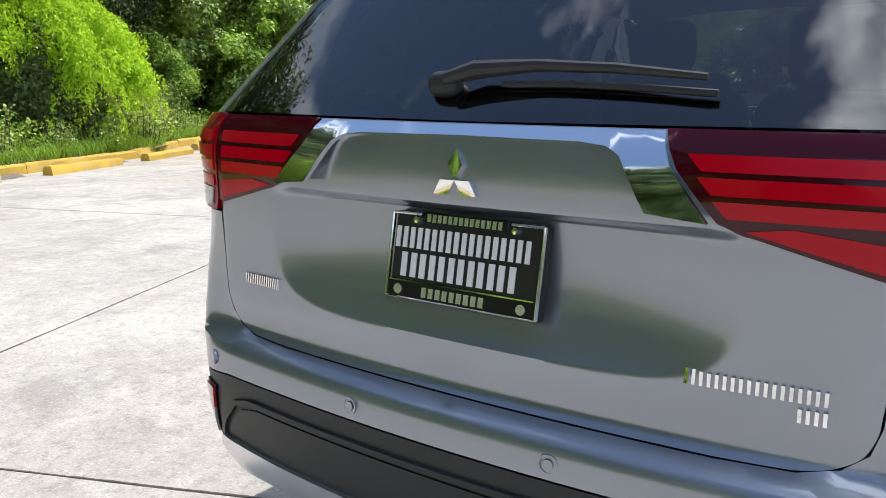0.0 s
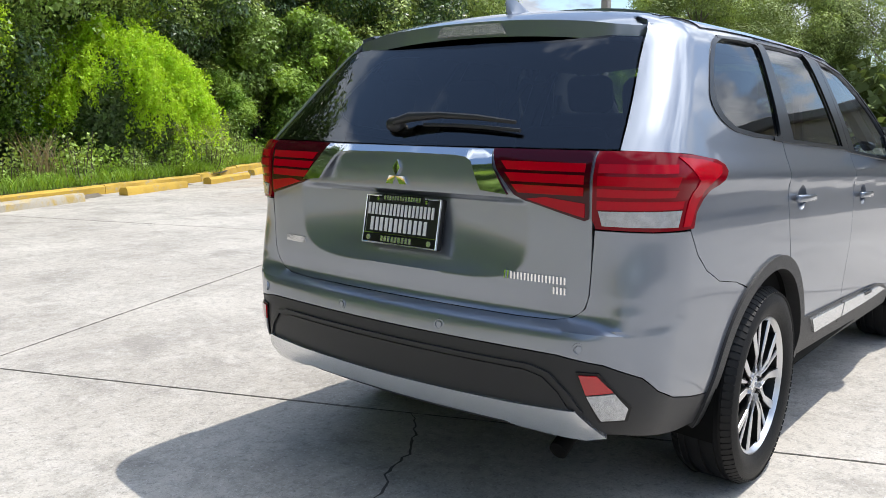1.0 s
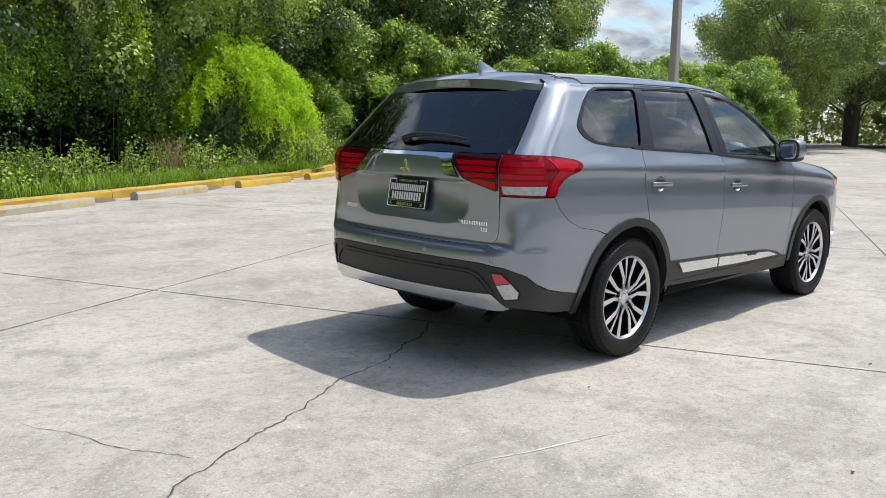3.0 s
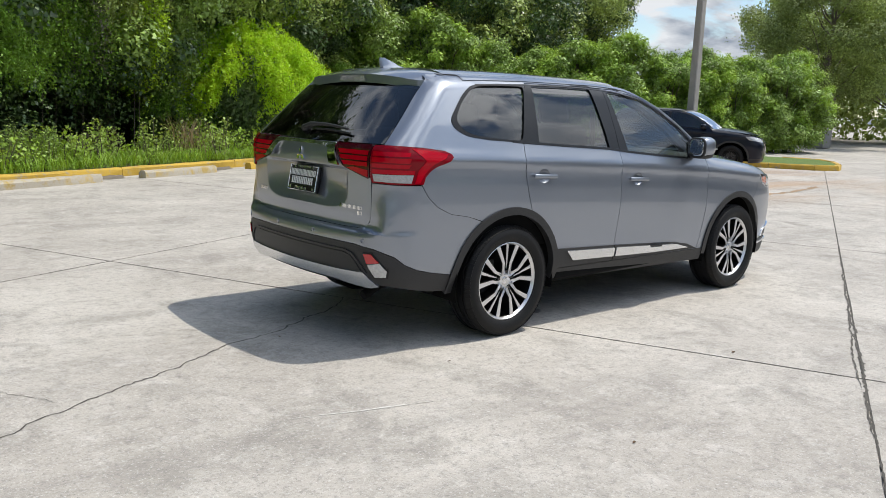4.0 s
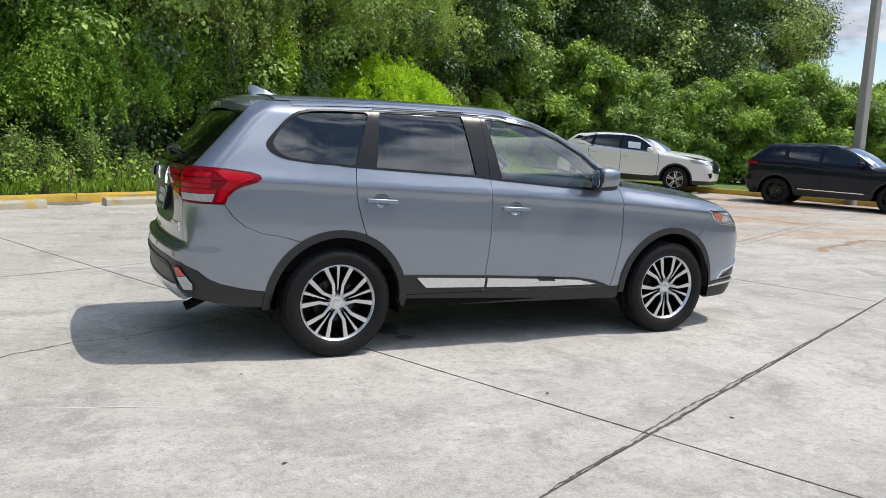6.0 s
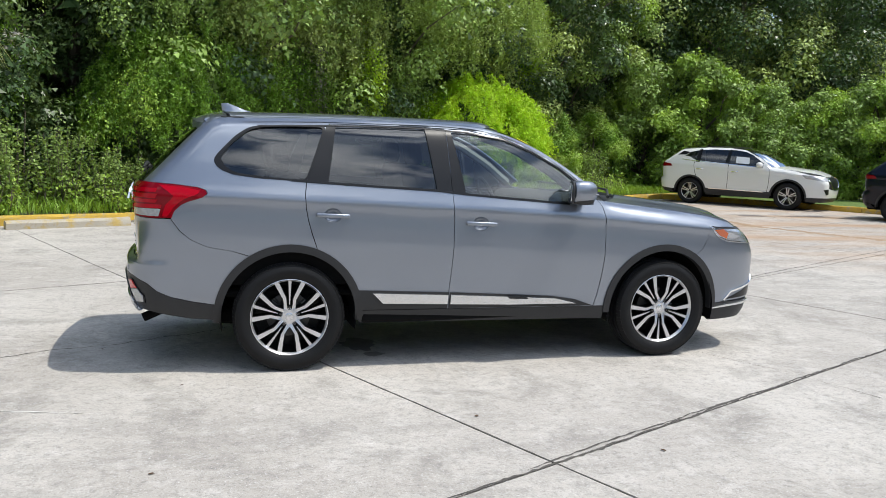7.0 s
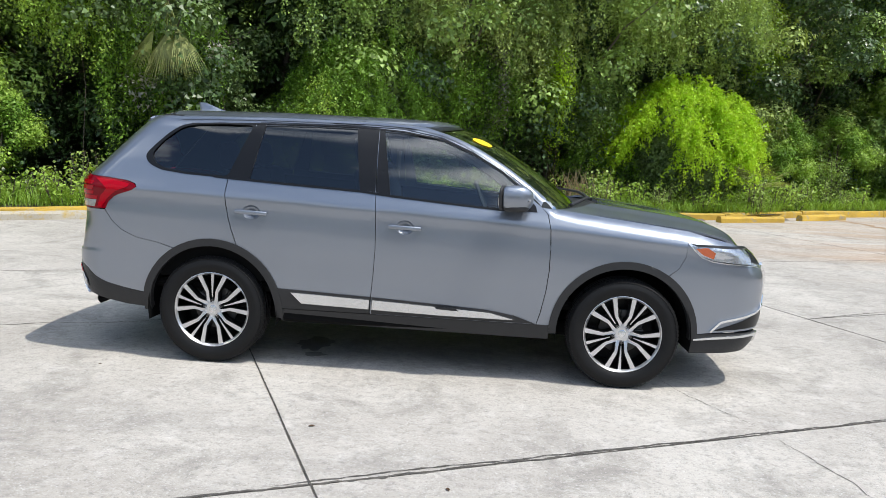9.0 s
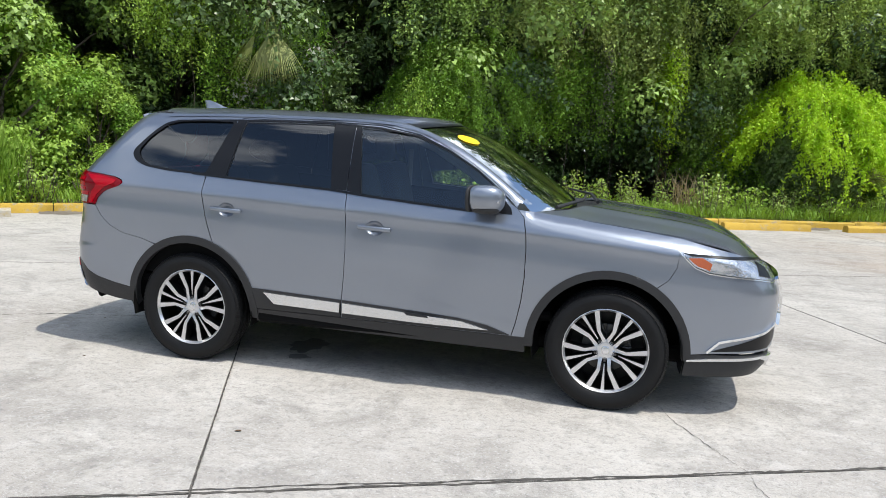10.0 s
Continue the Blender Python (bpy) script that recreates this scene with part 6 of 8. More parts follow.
    two("door_mirror", sphere_part((1.945, -1.0, 1.175), (0.08, 0.11, 0.075), 2.7, 18, 12), paint if not chrome_sill else WHITEPAINT if name == "white_car" else paint)
    if sticker:
        bp("window_sticker", h.panel([S(1.25, 1.20), S(1.62, 1.18), S(1.60, 1.36), S(1.24, 1.38)], off=0.004, rim=0.0, grid=0.06), WHITEPAPER, "white price sheet in the side window")
    first = None
    for x in (0.0, 2.67):
        for sgn in (-1, 1):
            w = thing("wheel")
            w.parent = car
            w.matrix_basis = Matrix.Translation((x * size[0], sgn * 0.77 * size[1], wheel_radius)) @ Matrix.Rotation(0 if sgn < 0 else math.pi, 4, "Z")
            if first is None:
                wheel_parts(w, wheel_radius, wheel_radius * 0.67, 0.112, "five", wheel_face)
                first = w
            else:
                for ob in first.children:
                    c = ob.copy()
                    scene.collection.objects.link(c)
                    c.parent = w
    return car


def put_car(rear, front):
    d = Vector((front[0] - rear[0], front[1] - rear[1], 0))
    off = Vector((d.y, -d.x, 0)).normalized() * -0.85
    x, y = rear[0] + off.x, rear[1] + off.y
    return Matrix.Translation((x, y, zg(x, y) - 0.004)) @ Matrix.Rotation(math.atan2(d.y, d.x), 4, "Z")


other_car("white_car", "pearl white sport utility car with dark windows, parked by the trees", WHITEPAINT, put_car((13.08, 14.98), (14.62, 12.80)), (1.03, 1.03, 1.01), (0.02, 0.02), ALLOY, 0.365, True, True, 0.34, 0.055, [S(-0.22, 1.36), S(-0.05, 1.33), S(0.08, 1.26), S(0.22, 1.235), S(1.1, 1.165), S(1.99, 1.105), S(1.985, 1.225), S(1.667, 1.437), S(1.455, 1.521), S(1.20, 1.556), S(0.6, 1.565), S(0.2, 1.535), S(-0.08, 1.47)])
other_car("black_car", "black compact sport utility car with black wheels, parked beside the island", BLACKPAINT, put_car((14.96, 9.36), (16.25, 6.92)), (1.0, 0.97, 0.955), (0.15, 0.14), BLACKWHEEL, 0.335, False, False, 0.16, 0.03, [S(-0.02, 1.42), S(0.14, 1.285), S(0.4, 1.24), S(1.1, 1.175), S(1.99, 1.105), S(1.985, 1.225), S(1.667, 1.437), S(1.455, 1.521), S(1.20, 1.556), S(0.6, 1.565), S(0.2, 1.545)])


def pickup(m):
    """A crew-cab pickup far across the road."""
    t = thing("pickup", m, "grey crew-cab pickup parked across the road", "pickup")
    part("body", rbox((0.2, 0, 0.78), (5.5, 1.9, 0.52), 0.10, 3), GREYPAINT, t)
    for y in (-0.88, 0.88):
        part("bed_side", rbox((-1.75, y, 1.12), (1.7, 0.12, 0.34), 0.04, 2), GREYPAINT, t)
    part("tailgate", rbox((-2.52, 0, 1.06), (0.10, 1.7, 0.44), 0.03, 2), GREYPAINT, t)
    part("bonnet", rbox((2.2, 0, 1.10), (1.5, 1.8, 0.22), 0.08, 3), GREYPAINT, t)
    cab = bmesh.new()
    lo = [cab.verts.new((x, y, 1.02)) for x, y in ((-0.92, -0.9), (1.65, -0.9), (1.65, 0.9), (-0.92, 0.9))]
    hi = [cab.verts.new((x, y, 1.80)) for x, y in ((-0.72, -0.72), (0.85, -0.72), (0.85, 0.72), (-0.72, 0.72))]
    cab.faces.new(hi)
    for i in range(4):
        cab.faces.new((lo[i], lo[(i + 1) % 4], hi[(i + 1) % 4], hi[i]))
    bmesh.ops.bevel(cab, geom=cab.edges[:], offset=0.06, segments=2, affect="EDGES")
    part("cab", cab, GREYPAINT, t)
    for y in (-1, 1):
        for xa, xb, xc, xd in ((-0.72, -0.02, -0.02, -0.60), (0.10, 1.28, 0.74, 0.10)):
            w = bmesh.new()
            w.faces.new([w.verts.new((x, y * (0.905 - (z - 1.02) * 0.23), z)) for x, z in ((xa, 1.22), (xb, 1.22), (xc, 1.68), (xd, 1.68))])
            bmesh.ops.solidify(w, geom=w.faces[:], thickness=0.02)
            part("side_window", w, GLOSSBLACK, t, "dark side window")
    for x in (-1.55, 1.95):
        for y in (-0.86, 0.86):
            w = part("wheel", lathe([(-0.12, 0.20), (-0.12, 0.36), (-0.08, 0.39), (0.08, 0.39), (0.12, 0.36), (0.12, 0.20), (0.10, 0.0)], 24), RUBBER, t)
            w.matrix_basis = Matrix.Translation((x, y, 0.39))
    return t


GREYPAINT = mat("warm_grey_paint", (0.20, 0.185, 0.175), 0.35, 0.3, coat=0.6, vary=0.03, scale=30)
pickup(Matrix.Translation((51.8, 11.4, 0.184)) @ Matrix.Rotation(radians(-74), 4, "Z"))

# ---- lamp pole, bin and far building ----
POLE = mat("pole_concrete", (0.36, 0.34, 0.31), 0.85, vary=0.15, scale=2, bump=0.2, bscale=90)


def lamp_pole():
    t = thing("lamp_pole", Matrix.Translation((17.7, 9.2, zg(17.7, 9.2))), "tall square grey concrete lamp pole behind the black car", "lamp pole")
    bm = bmesh.new()
    rows = []
    for z, r in ((-0.1, 0.125), (3, 0.112), (6, 0.097), (10.0, 0.08)):
        rows.append([bm.verts.new((r * x, r * y, z)) for x, y in ((-1, -0.8), (-0.8, -1), (0.8, -1), (1, -0.8), (1, 0.8), (0.8, 1), (-0.8, 1), (-1, 0.8))])
    for a, b in zip(rows, rows[1:]):
        for i in range(8):
            bm.faces.new((a[i], a[(i + 1) % 8], b[(i + 1) % 8], b[i]))
    bm.faces.new(rows[-1])
    part("pole", bm, POLE, t)
    for s in (-1, 1):
        part("lamp_arm", tube([(0, 0, 9.8), (s * 0.5, 0, 9.85)], 0.03, 8), SILVER, t)
        part("lamp_head", rbox((s * 0.85, 0, 9.85), (0.7, 0.35, 0.16), 0.04, 2), SILVER, t)


lamp_pole()
BUILDING = mat("white_stucco", (0.72, 0.71, 0.68), 0.8, vary=0.08, scale=0.8)
ROOFGREY = mat("grey_roof", (0.28, 0.27, 0.26), 0.8, vary=0.1, scale=1.5)


def far_building():
    t = thing("far_building", Matrix.Translation((50.0, 24.0, 0.2)) @ Matrix.Rotation(radians(24), 4, "Z"), "low white building seen through the far trees", "building")
    part("wall", rbox((0, 0, 1.7), (14, 8, 3.4), 0.02, 1), BUILDING, t)
    part("roof", rbox((0, 0, 3.55), (14.8, 8.8, 0.3), 0.05, 1), ROOFGREY, t)
    for k in range(4):
        w = part("window", rbox((-7.02, -2.8 + k * 1.8, 1.8), (0.06, 1.0, 1.2), 0.02, 1), CHROME, t, "dark glazed window")
        w.data.materials[0] = GLOSSBLACK
    b = thing("bin", Matrix.Translation((37.0, 14.2, zg(37.0, 14.2))), "grey bin standing in the shade of the far trees", "bin")
    part("body", rbox((0, 0, 0.55), (0.9, 0.8, 1.1), 0.06, 2), ROOFGREY, b)
    part("lid", rbox((0, 0, 1.14), (0.98, 0.88, 0.09), 0.03, 2), SILVER, b)


far_building()


def sales_hall():
    """The long low building across the yard."""
    t = thing("sales_hall", Matrix.Translation((33, -21, 0.1)) @ Matrix.Rotation(radians(24), 4, "Z"), "long low beige building across the yard", "building")
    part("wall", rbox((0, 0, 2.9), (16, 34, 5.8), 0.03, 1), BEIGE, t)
    part("roof_edge", rbox((0, 0, 6.0), (16.8, 34.8, 0.5), 0.05, 1), ROOFGREY, t)
    for k in range(8):
        w = part("window", rbox((-8.02, -14.5 + k * 4.1, 1.7), (0.08, 3.0, 2.6), 0.02, 1), GLOSSBLACK, t, "tall dark shop window")


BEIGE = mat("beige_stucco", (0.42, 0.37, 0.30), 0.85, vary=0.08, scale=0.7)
sales_hall()

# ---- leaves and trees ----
# LEAF_DARK and LEAF_DEEP also stand in for foliage in shade
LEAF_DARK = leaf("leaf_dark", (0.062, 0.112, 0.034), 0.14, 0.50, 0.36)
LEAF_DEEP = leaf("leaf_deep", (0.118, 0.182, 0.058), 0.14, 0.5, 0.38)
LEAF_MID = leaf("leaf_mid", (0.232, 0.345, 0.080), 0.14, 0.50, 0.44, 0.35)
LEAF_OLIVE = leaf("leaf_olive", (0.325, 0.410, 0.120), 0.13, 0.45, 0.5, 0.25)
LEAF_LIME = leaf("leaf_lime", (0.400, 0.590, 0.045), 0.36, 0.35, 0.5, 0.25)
LEAF_VINE = leaf("leaf_vine", (0.175, 0.315, 0.040), 0.20, 0.45, 0.5, 0.3)
LEAF_SHRUB = leaf("leaf_shrub", (0.310, 0.455, 0.080), 0.26, 0.34, 0.5, 0.3)
LEAF_WEED = leaf("leaf_weed", (0.310, 0.420, 0.115), 0.24, 0.30, 0.5, 0.28)
GRASS = leaf("grass_blade", (0.250, 0.400, 0.055), 0.25, 0.30, 0.5, 0.3)
DRY = leaf("dry_grass", (0.345, 0.270, 0.175), 0.18, 0.25, 0.8)
PALM = leaf("palm_leaf", (0.27, 0.30, 0.10), 0.2, 0.2, 0.5)
LEAF_PALE = leaf("leaf_pale_weed", (0.235, 0.335, 0.095), 0.22, 0.34, 0.55, 0.25)
BARK = mat("bark", (0.13, 0.105, 0.08), 0.9, vary=0.25, scale=4, bump=0.6, bscale=30)
PALE = leaf("bleached_leaf", (0.46, 0.45, 0.42), 0.18, 0.2, 0.8)
LEAF_FAR = leaf("leaf_far_oak", (0.190, 0.245, 0.078), 0.18, 0.45, 0.55, 0.2)
MOSS = leaf("hanging_moss", (0.150, 0.145, 0.115), 0.18, 0.2, 0.8)


def quads(name, verts, material, parent=None, label=""):
    """Many loose pieces of c corners each, from an array of n x c x 3."""
    n, c = verts.shape[:2]
    me = bpy.data.meshes.new(name)
    me.vertices.add(n * c)
    me.vertices.foreach_set("co", np.ascontiguousarray(verts, dtype=np.float32).ravel())
    me.loops.add(n * c)
    me.loops.foreach_set("vertex_index", np.arange(n * c, dtype=np.int32))
    me.polygons.add(n)
    me.polygons.foreach_set("loop_start", np.arange(0, n * c, c, dtype=np.int32))
    me.update(calc_edges=True)
    me.materials.append(material)
    ob = new(name, me)
    if parent is not None:
        ob.parent = parent
    if label:
        ob["label"] = label
    return ob


def unit(v):
    return v / (np.linalg.norm(v, axis=1, keepdims=True) + 1e-9)


def leaves(rng, P, out, size, wide=0.28, droop=0.25, wild=0.9, small=False):
    """Leaf quads at places P that point along out with much disorder."""
    n = len(P)
    if small:
        o = unit(out)
        r = rng.normal(0, 1, (n, 3))
        D = unit(r - o * (r * o).sum(1, keepdims=True) * 0.8 + o * 0.25 + np.array([0, 0, -0.35]))
        S_ = unit(np.cross(D, o + np.array([0, 0, 0.3]) + rng.normal(0, 0.38, (n, 3))))
        L_ = (size * rng.uniform(0.65, 1.3, n))[:, None]
        W_ = L_ * wide * rng.uniform(0.75, 1.25, n)[:, None]
        return np.stack([P - S_ * W_ * 0.35, P + D * L_ * 0.3 + S_ * W_ * 1.3, P + D * L_], axis=1)
    D = unit(out + rng.normal(0, wild, (n, 3)) + np.array([0, 0, -droop]))
    up = unit(out * 0.6 + np.array([0, 0, 0.8]) + rng.normal(0, 0.55, (n, 3)))
    S_ = unit(np.cross(D, up))
    L_ = (size * rng.uniform(0.65, 1.3, n))[:, None]
    W_ = L_ * wide * rng.uniform(0.75, 1.25, n)[:, None]
    bend = np.cross(S_, D) * L_ * 0.12
    return np.stack([P, P + D * L_ * 0.45 + S_ * W_ + bend, P + D * L_, P + D * L_ * 0.45 - S_ * W_ + bend], axis=1)


def blob(rng, c, r, n, squash=0.8):
    """Places on the outer part of a clump, and the ways outwards."""
    d = unit(rng.normal(0, 1, (n, 3)) + np.array([0, 0, 0.25]))
    rad = r * (1 - 0.45 * rng.random(n) ** 2.2)
    P = np.asarray(c) + d * rad[:, None] * np.array([1, 1, squash])
    return P, d


def limb(rng, a, b, r0, r1, n=6, sway=0.25):
    a, b = np.asarray(a, float), np.asarray(b, float)
    pts = [a + (b - a) * t + rng.normal(0, sway, 3) * math.sin(math.pi * t) * 0.6 for t in np.linspace(0, 1, n)]
    return tube([tuple(p) for p in pts], [r0 + (r1 - r0) * t for t in np.linspace(0, 1, n)], 7)


def tree(seed, label, material, height=9.0, spread=2.6, low=1.0, clumps=70, per=300, size=0.105, trunk=0.15, wide=0.28, group="trees behind the kerb", light=None, loose=0.06):
    rng = np.random.default_rng(seed)
    t = thing("tree", label=label, category="tree", group=group)
    top = np.array([rng.normal(0, 0.3), rng.normal(0, 0.3), height * 0.85])
    bm = limb(rng, (0, 0, -0.1), top, trunk, 0.03, 9, 0.35)
    cs = []
    for k in range(clumps):
        f = (k + rng.random()) / clumps
        z = low + (height - low) * f
        g = (z - low) / (height - low)
        rad = spread * (0.55 + 0.75 * math.sin(math.pi * min(1, 0.18 + 0.80 * g)) ) * (0.35 + 0.65 * rng.random() ** 0.5) * (1.0 if g < 0.8 else 1 - (g - 0.8) * 2.5)
        a = rng.random() * 2 * math.pi
        cs.append(np.array([math.cos(a) * rad + top[0] * g, math.sin(a) * rad + top[1] * g, z]))
    for c in cs[::5]:
        h0 = max(0.6, c[2] - 1.2 - rng.random())
        add(bm, limb(rng, top * (h0 / height) + np.array([0, 0, h0 * 0.1]), c, 0.05, 0.012, 5, 0.18))
    part("trunk", bm, BARK, t, "grey-brown trunk with bare limbs")
    V, V2 = [], []
    for c in cs:
        r = spread * rng.uniform(0.13, 0.30)
        P, d = blob(rng, c, r, int(per * (r / (spread * 0.22)) ** 2), 0.72)
        P = P + rng.normal(0, r * loose, P.shape)
        d2 = d + rng.normal(0, loose * 1.5, d.shape) + np.array([0, 0, 0.35])
        # lighter leaf on random clumps: sunlit and shaded foliage put into the colour
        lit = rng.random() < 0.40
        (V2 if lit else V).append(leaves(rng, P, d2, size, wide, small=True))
        # stray sprigs that break the outline
        for _ in range(5):
            q = unit(rng.normal(0, 1, (1, 3)) + np.array([0, 0, 0.15]))[0]
            m = 14
            f = np.linspace(0.7, 1.0 + rng.uniform(0.4, 1.3), m)[:, None]
            P = c + q * r * f + np.array([0, 0, -0.12]) * (f - 0.7) ** 2 + rng.normal(0, 0.03, (m, 3))
            (V2 if lit else V).append(leaves(rng, P, np.repeat(q[None], m, 0), size * 0.9, wide, small=True))
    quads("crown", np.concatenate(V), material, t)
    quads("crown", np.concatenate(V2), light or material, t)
    return t


def strands(rng, starts, lengths, lean, size, per=46, spread=0.05, wide=0.24):
    """Hanging shoots with small leaves all the way down."""
    V = []
    for p, ln, ld in zip(starts, lengths, lean):
        n = max(4, int(per * ln))
        f = np.sort(rng.random(n))[:, None]
        sway = rng.normal(0, 0.06, 3) * np.array([1, 1, 0])
        P = p + np.array([0, 0, -1.0]) * ln * f + np.asarray(ld) * np.sin(f * math.pi * 0.5) * 1.0 + sway * np.sin(f * 5)
        P = P + rng.normal(0, spread, (n, 3))
        o = unit(rng.normal(0, 1, (n, 3)) + np.array([0, 0, -0.6]))
        V.append(leaves(rng, P, o, size, wide, 0.4, 0.5))
    return np.concatenate(V)


def vine_dome(seed, name, label, c, radius, height, n, material, size=0.07, category="bush"):
    """A rounded heap of vine whose shoots hang down its sides in shingled tiers."""
    rng = np.random.default_rng(seed)
    t = thing(name, label=label, category=category)
    t.matrix_basis = Matrix.Translation(c)
    bm = limb(rng, (0, 0, -0.1), (0.1, 0.1, height * 0.7), 0.07, 0.03, 5, 0.1)
    for k in range(8):
        a = k * 0.8
        add(bm, limb(rng, (0.05, 0.05, height * 0.35), (radius * 0.6 * math.cos(a), radius * 0.6 * math.sin(a), height * rng.uniform(0.5, 0.8)), 0.03, 0.01, 4, 0.1))
    part("stem", bm, BARK, t)
    # sprays of shoots that arch out and hang, standing off the heap unevenly
    nc = n // 9
    th = np.arccos(1 - rng.random(nc) * 1.05)
    ph = rng.random(nc) * 2 * math.pi
    bumps = 1 + 0.08 * np.sin(ph * 2 + seed) + 0.06 * np.sin(ph * 5 + th * 4) + 0.04 * np.sin(ph * 9 + th * 7)
    d = np.stack([np.sin(th) * np.cos(ph), np.sin(th) * np.sin(ph), np.cos(th)], 1)
    mid = height * 0.55
    C = d * np.array([radius, radius, height - mid]) * (bumps * rng.uniform(0.80, 1.07, nc))[:, None] + np.array([0, 0, mid])
    cl = rng.uniform(0.25, 0.85, nc) * (0.40 + np.sin(th))
    k = np.repeat(np.arange(nc), 9)
    P = C[k] + rng.normal(0, 0.075, (nc * 9, 3))
    ln = np.minimum(cl[k] * rng.uniform(0.6, 1.15, nc * 9), P[:, 2] * 0.75 + 0.05)
    fan = rng.normal(0, 0.16, (nc * 9, 3)) * np.array([1, 1, 0.4])
    lean = (d[k] * np.array([0.62, 0.62, 0.35]) + fan) * ln[:, None]
    V = strands(rng, P, ln, lean, size, 72, 0.022, 0.22)
    # inner leaves down to the ground, in a darker green that imitates shade
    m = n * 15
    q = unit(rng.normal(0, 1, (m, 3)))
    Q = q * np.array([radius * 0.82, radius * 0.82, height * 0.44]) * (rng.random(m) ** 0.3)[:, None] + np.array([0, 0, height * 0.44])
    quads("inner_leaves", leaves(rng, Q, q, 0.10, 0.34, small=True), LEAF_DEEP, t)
    quads("crown", V, material, t)
    return t


def vine_curtain(seed, label, s0, s1, d, ztop, n, material, size=0.075, drop=(0.8, 2.4)):
    rng = np.random.default_rng(seed)
    t = thing("hanging_vine", label=label, category="vine", group="vines hanging from the trees")
    o = on_kerb((s0 + s1) / 2, d)
    t.matrix_basis = Matrix.Translation(o)
    half = (s1 - s0) / 2
    V = []
    knots = [(rng.uniform(-half, half), rng.normal(0, 0.35), ztop * rng.uniform(0.78, 1.0)) for _ in range(max(4, n // 14))]
    part("stem", tube([(0, 0.3, -0.1), (0.1, 0.35, ztop * 0.5), (-0.1, 0.3, ztop * 0.97)], [0.010, 0.009, 0.006], 5), BARK, t)
    st, ln, ld = [], [], []
    for k in range(n):
        a, b, z = knots[rng.integers(len(knots))]
        q = np.array(E1) * (a + rng.normal(0, min(0.28, 0.08 + half * 0.3))) + np.array(N1) * (b + rng.normal(0, 0.2)) + np.array([0, 0, z + rng.normal(0, 0.22)])
        st.append(q)
        ln.append(min(rng.uniform(*drop), q[2] * 0.95))
        ld.append(np.array(N1) * rng.uniform(-0.35, 0.05))
    quads("foliage", strands(rng, st, ln, ld, size, 64, 0.06, 0.30), material, t)
    return t


def weed(seed, label, height, n_stems, material, size=0.07, spread=0.35, name="weed", group="weeds along the kerb"):
    rng = np.random.default_rng(seed)
    t = thing(name, label=label, category="weed", group=group)
    V = []
    bm = bmesh.new()
    for k in range(n_stems):
        a = rng.random() * 2 * math.pi
        tip = np.array([math.cos(a) * spread * rng.random(), math.sin(a) * spread * rng.random(), height * rng.uniform(0.55, 1.0)])
        base = np.array([math.cos(a) * 0.2 * spread, math.sin(a) * 0.2 * spread, -0.03])
        add(bm, tube([tuple(base), tuple((base + tip) / 2 + rng.normal(0, 0.03, 3)), tuple(tip)], [0.008, 0.006, 0.003], 5))
        m = int(44 * height / 0.8)
        f = (rng.random(m) ** 0.8)[:, None]
        P = base + (tip - base) * f + rng.normal(0, 0.045, (m, 3))
        P[:, 2] = np.maximum(P[:, 2], 0.03)
        V.append(leaves(rng, P, unit(rng.normal(0, 1, (m, 3)) * np.array([1, 1, 0.3])), size, 0.36, 0.2, 0.4))
    part("stem", bm, BARK, t)["kind"] = "stuff"
    quads("foliage", np.concatenate(V), material, t)
    return t


def blades(rng, P, h, material, name, lean=0.35, width=0.012, parent=None, label=""):
    n = len(P)
    a = rng.random(n) * 2 * math.pi
    d = np.stack([np.cos(a), np.sin(a), np.zeros(n)], 1)
    s = np.stack([-np.sin(a), np.cos(a), np.zeros(n)], 1) * width
    hh = (h * rng.uniform(0.4, 1.15, n))[:, None]
    mid = P + np.array([0, 0, 1.0]) * hh * 0.6 + d * hh * lean * 0.35
    tip = P + np.array([0, 0, 1.0]) * hh * 0.95 + d * hh * lean
    return quads(name, np.stack([P - s, mid - s * 0.8, tip, mid + s * 0.8], 1), material, parent, label)


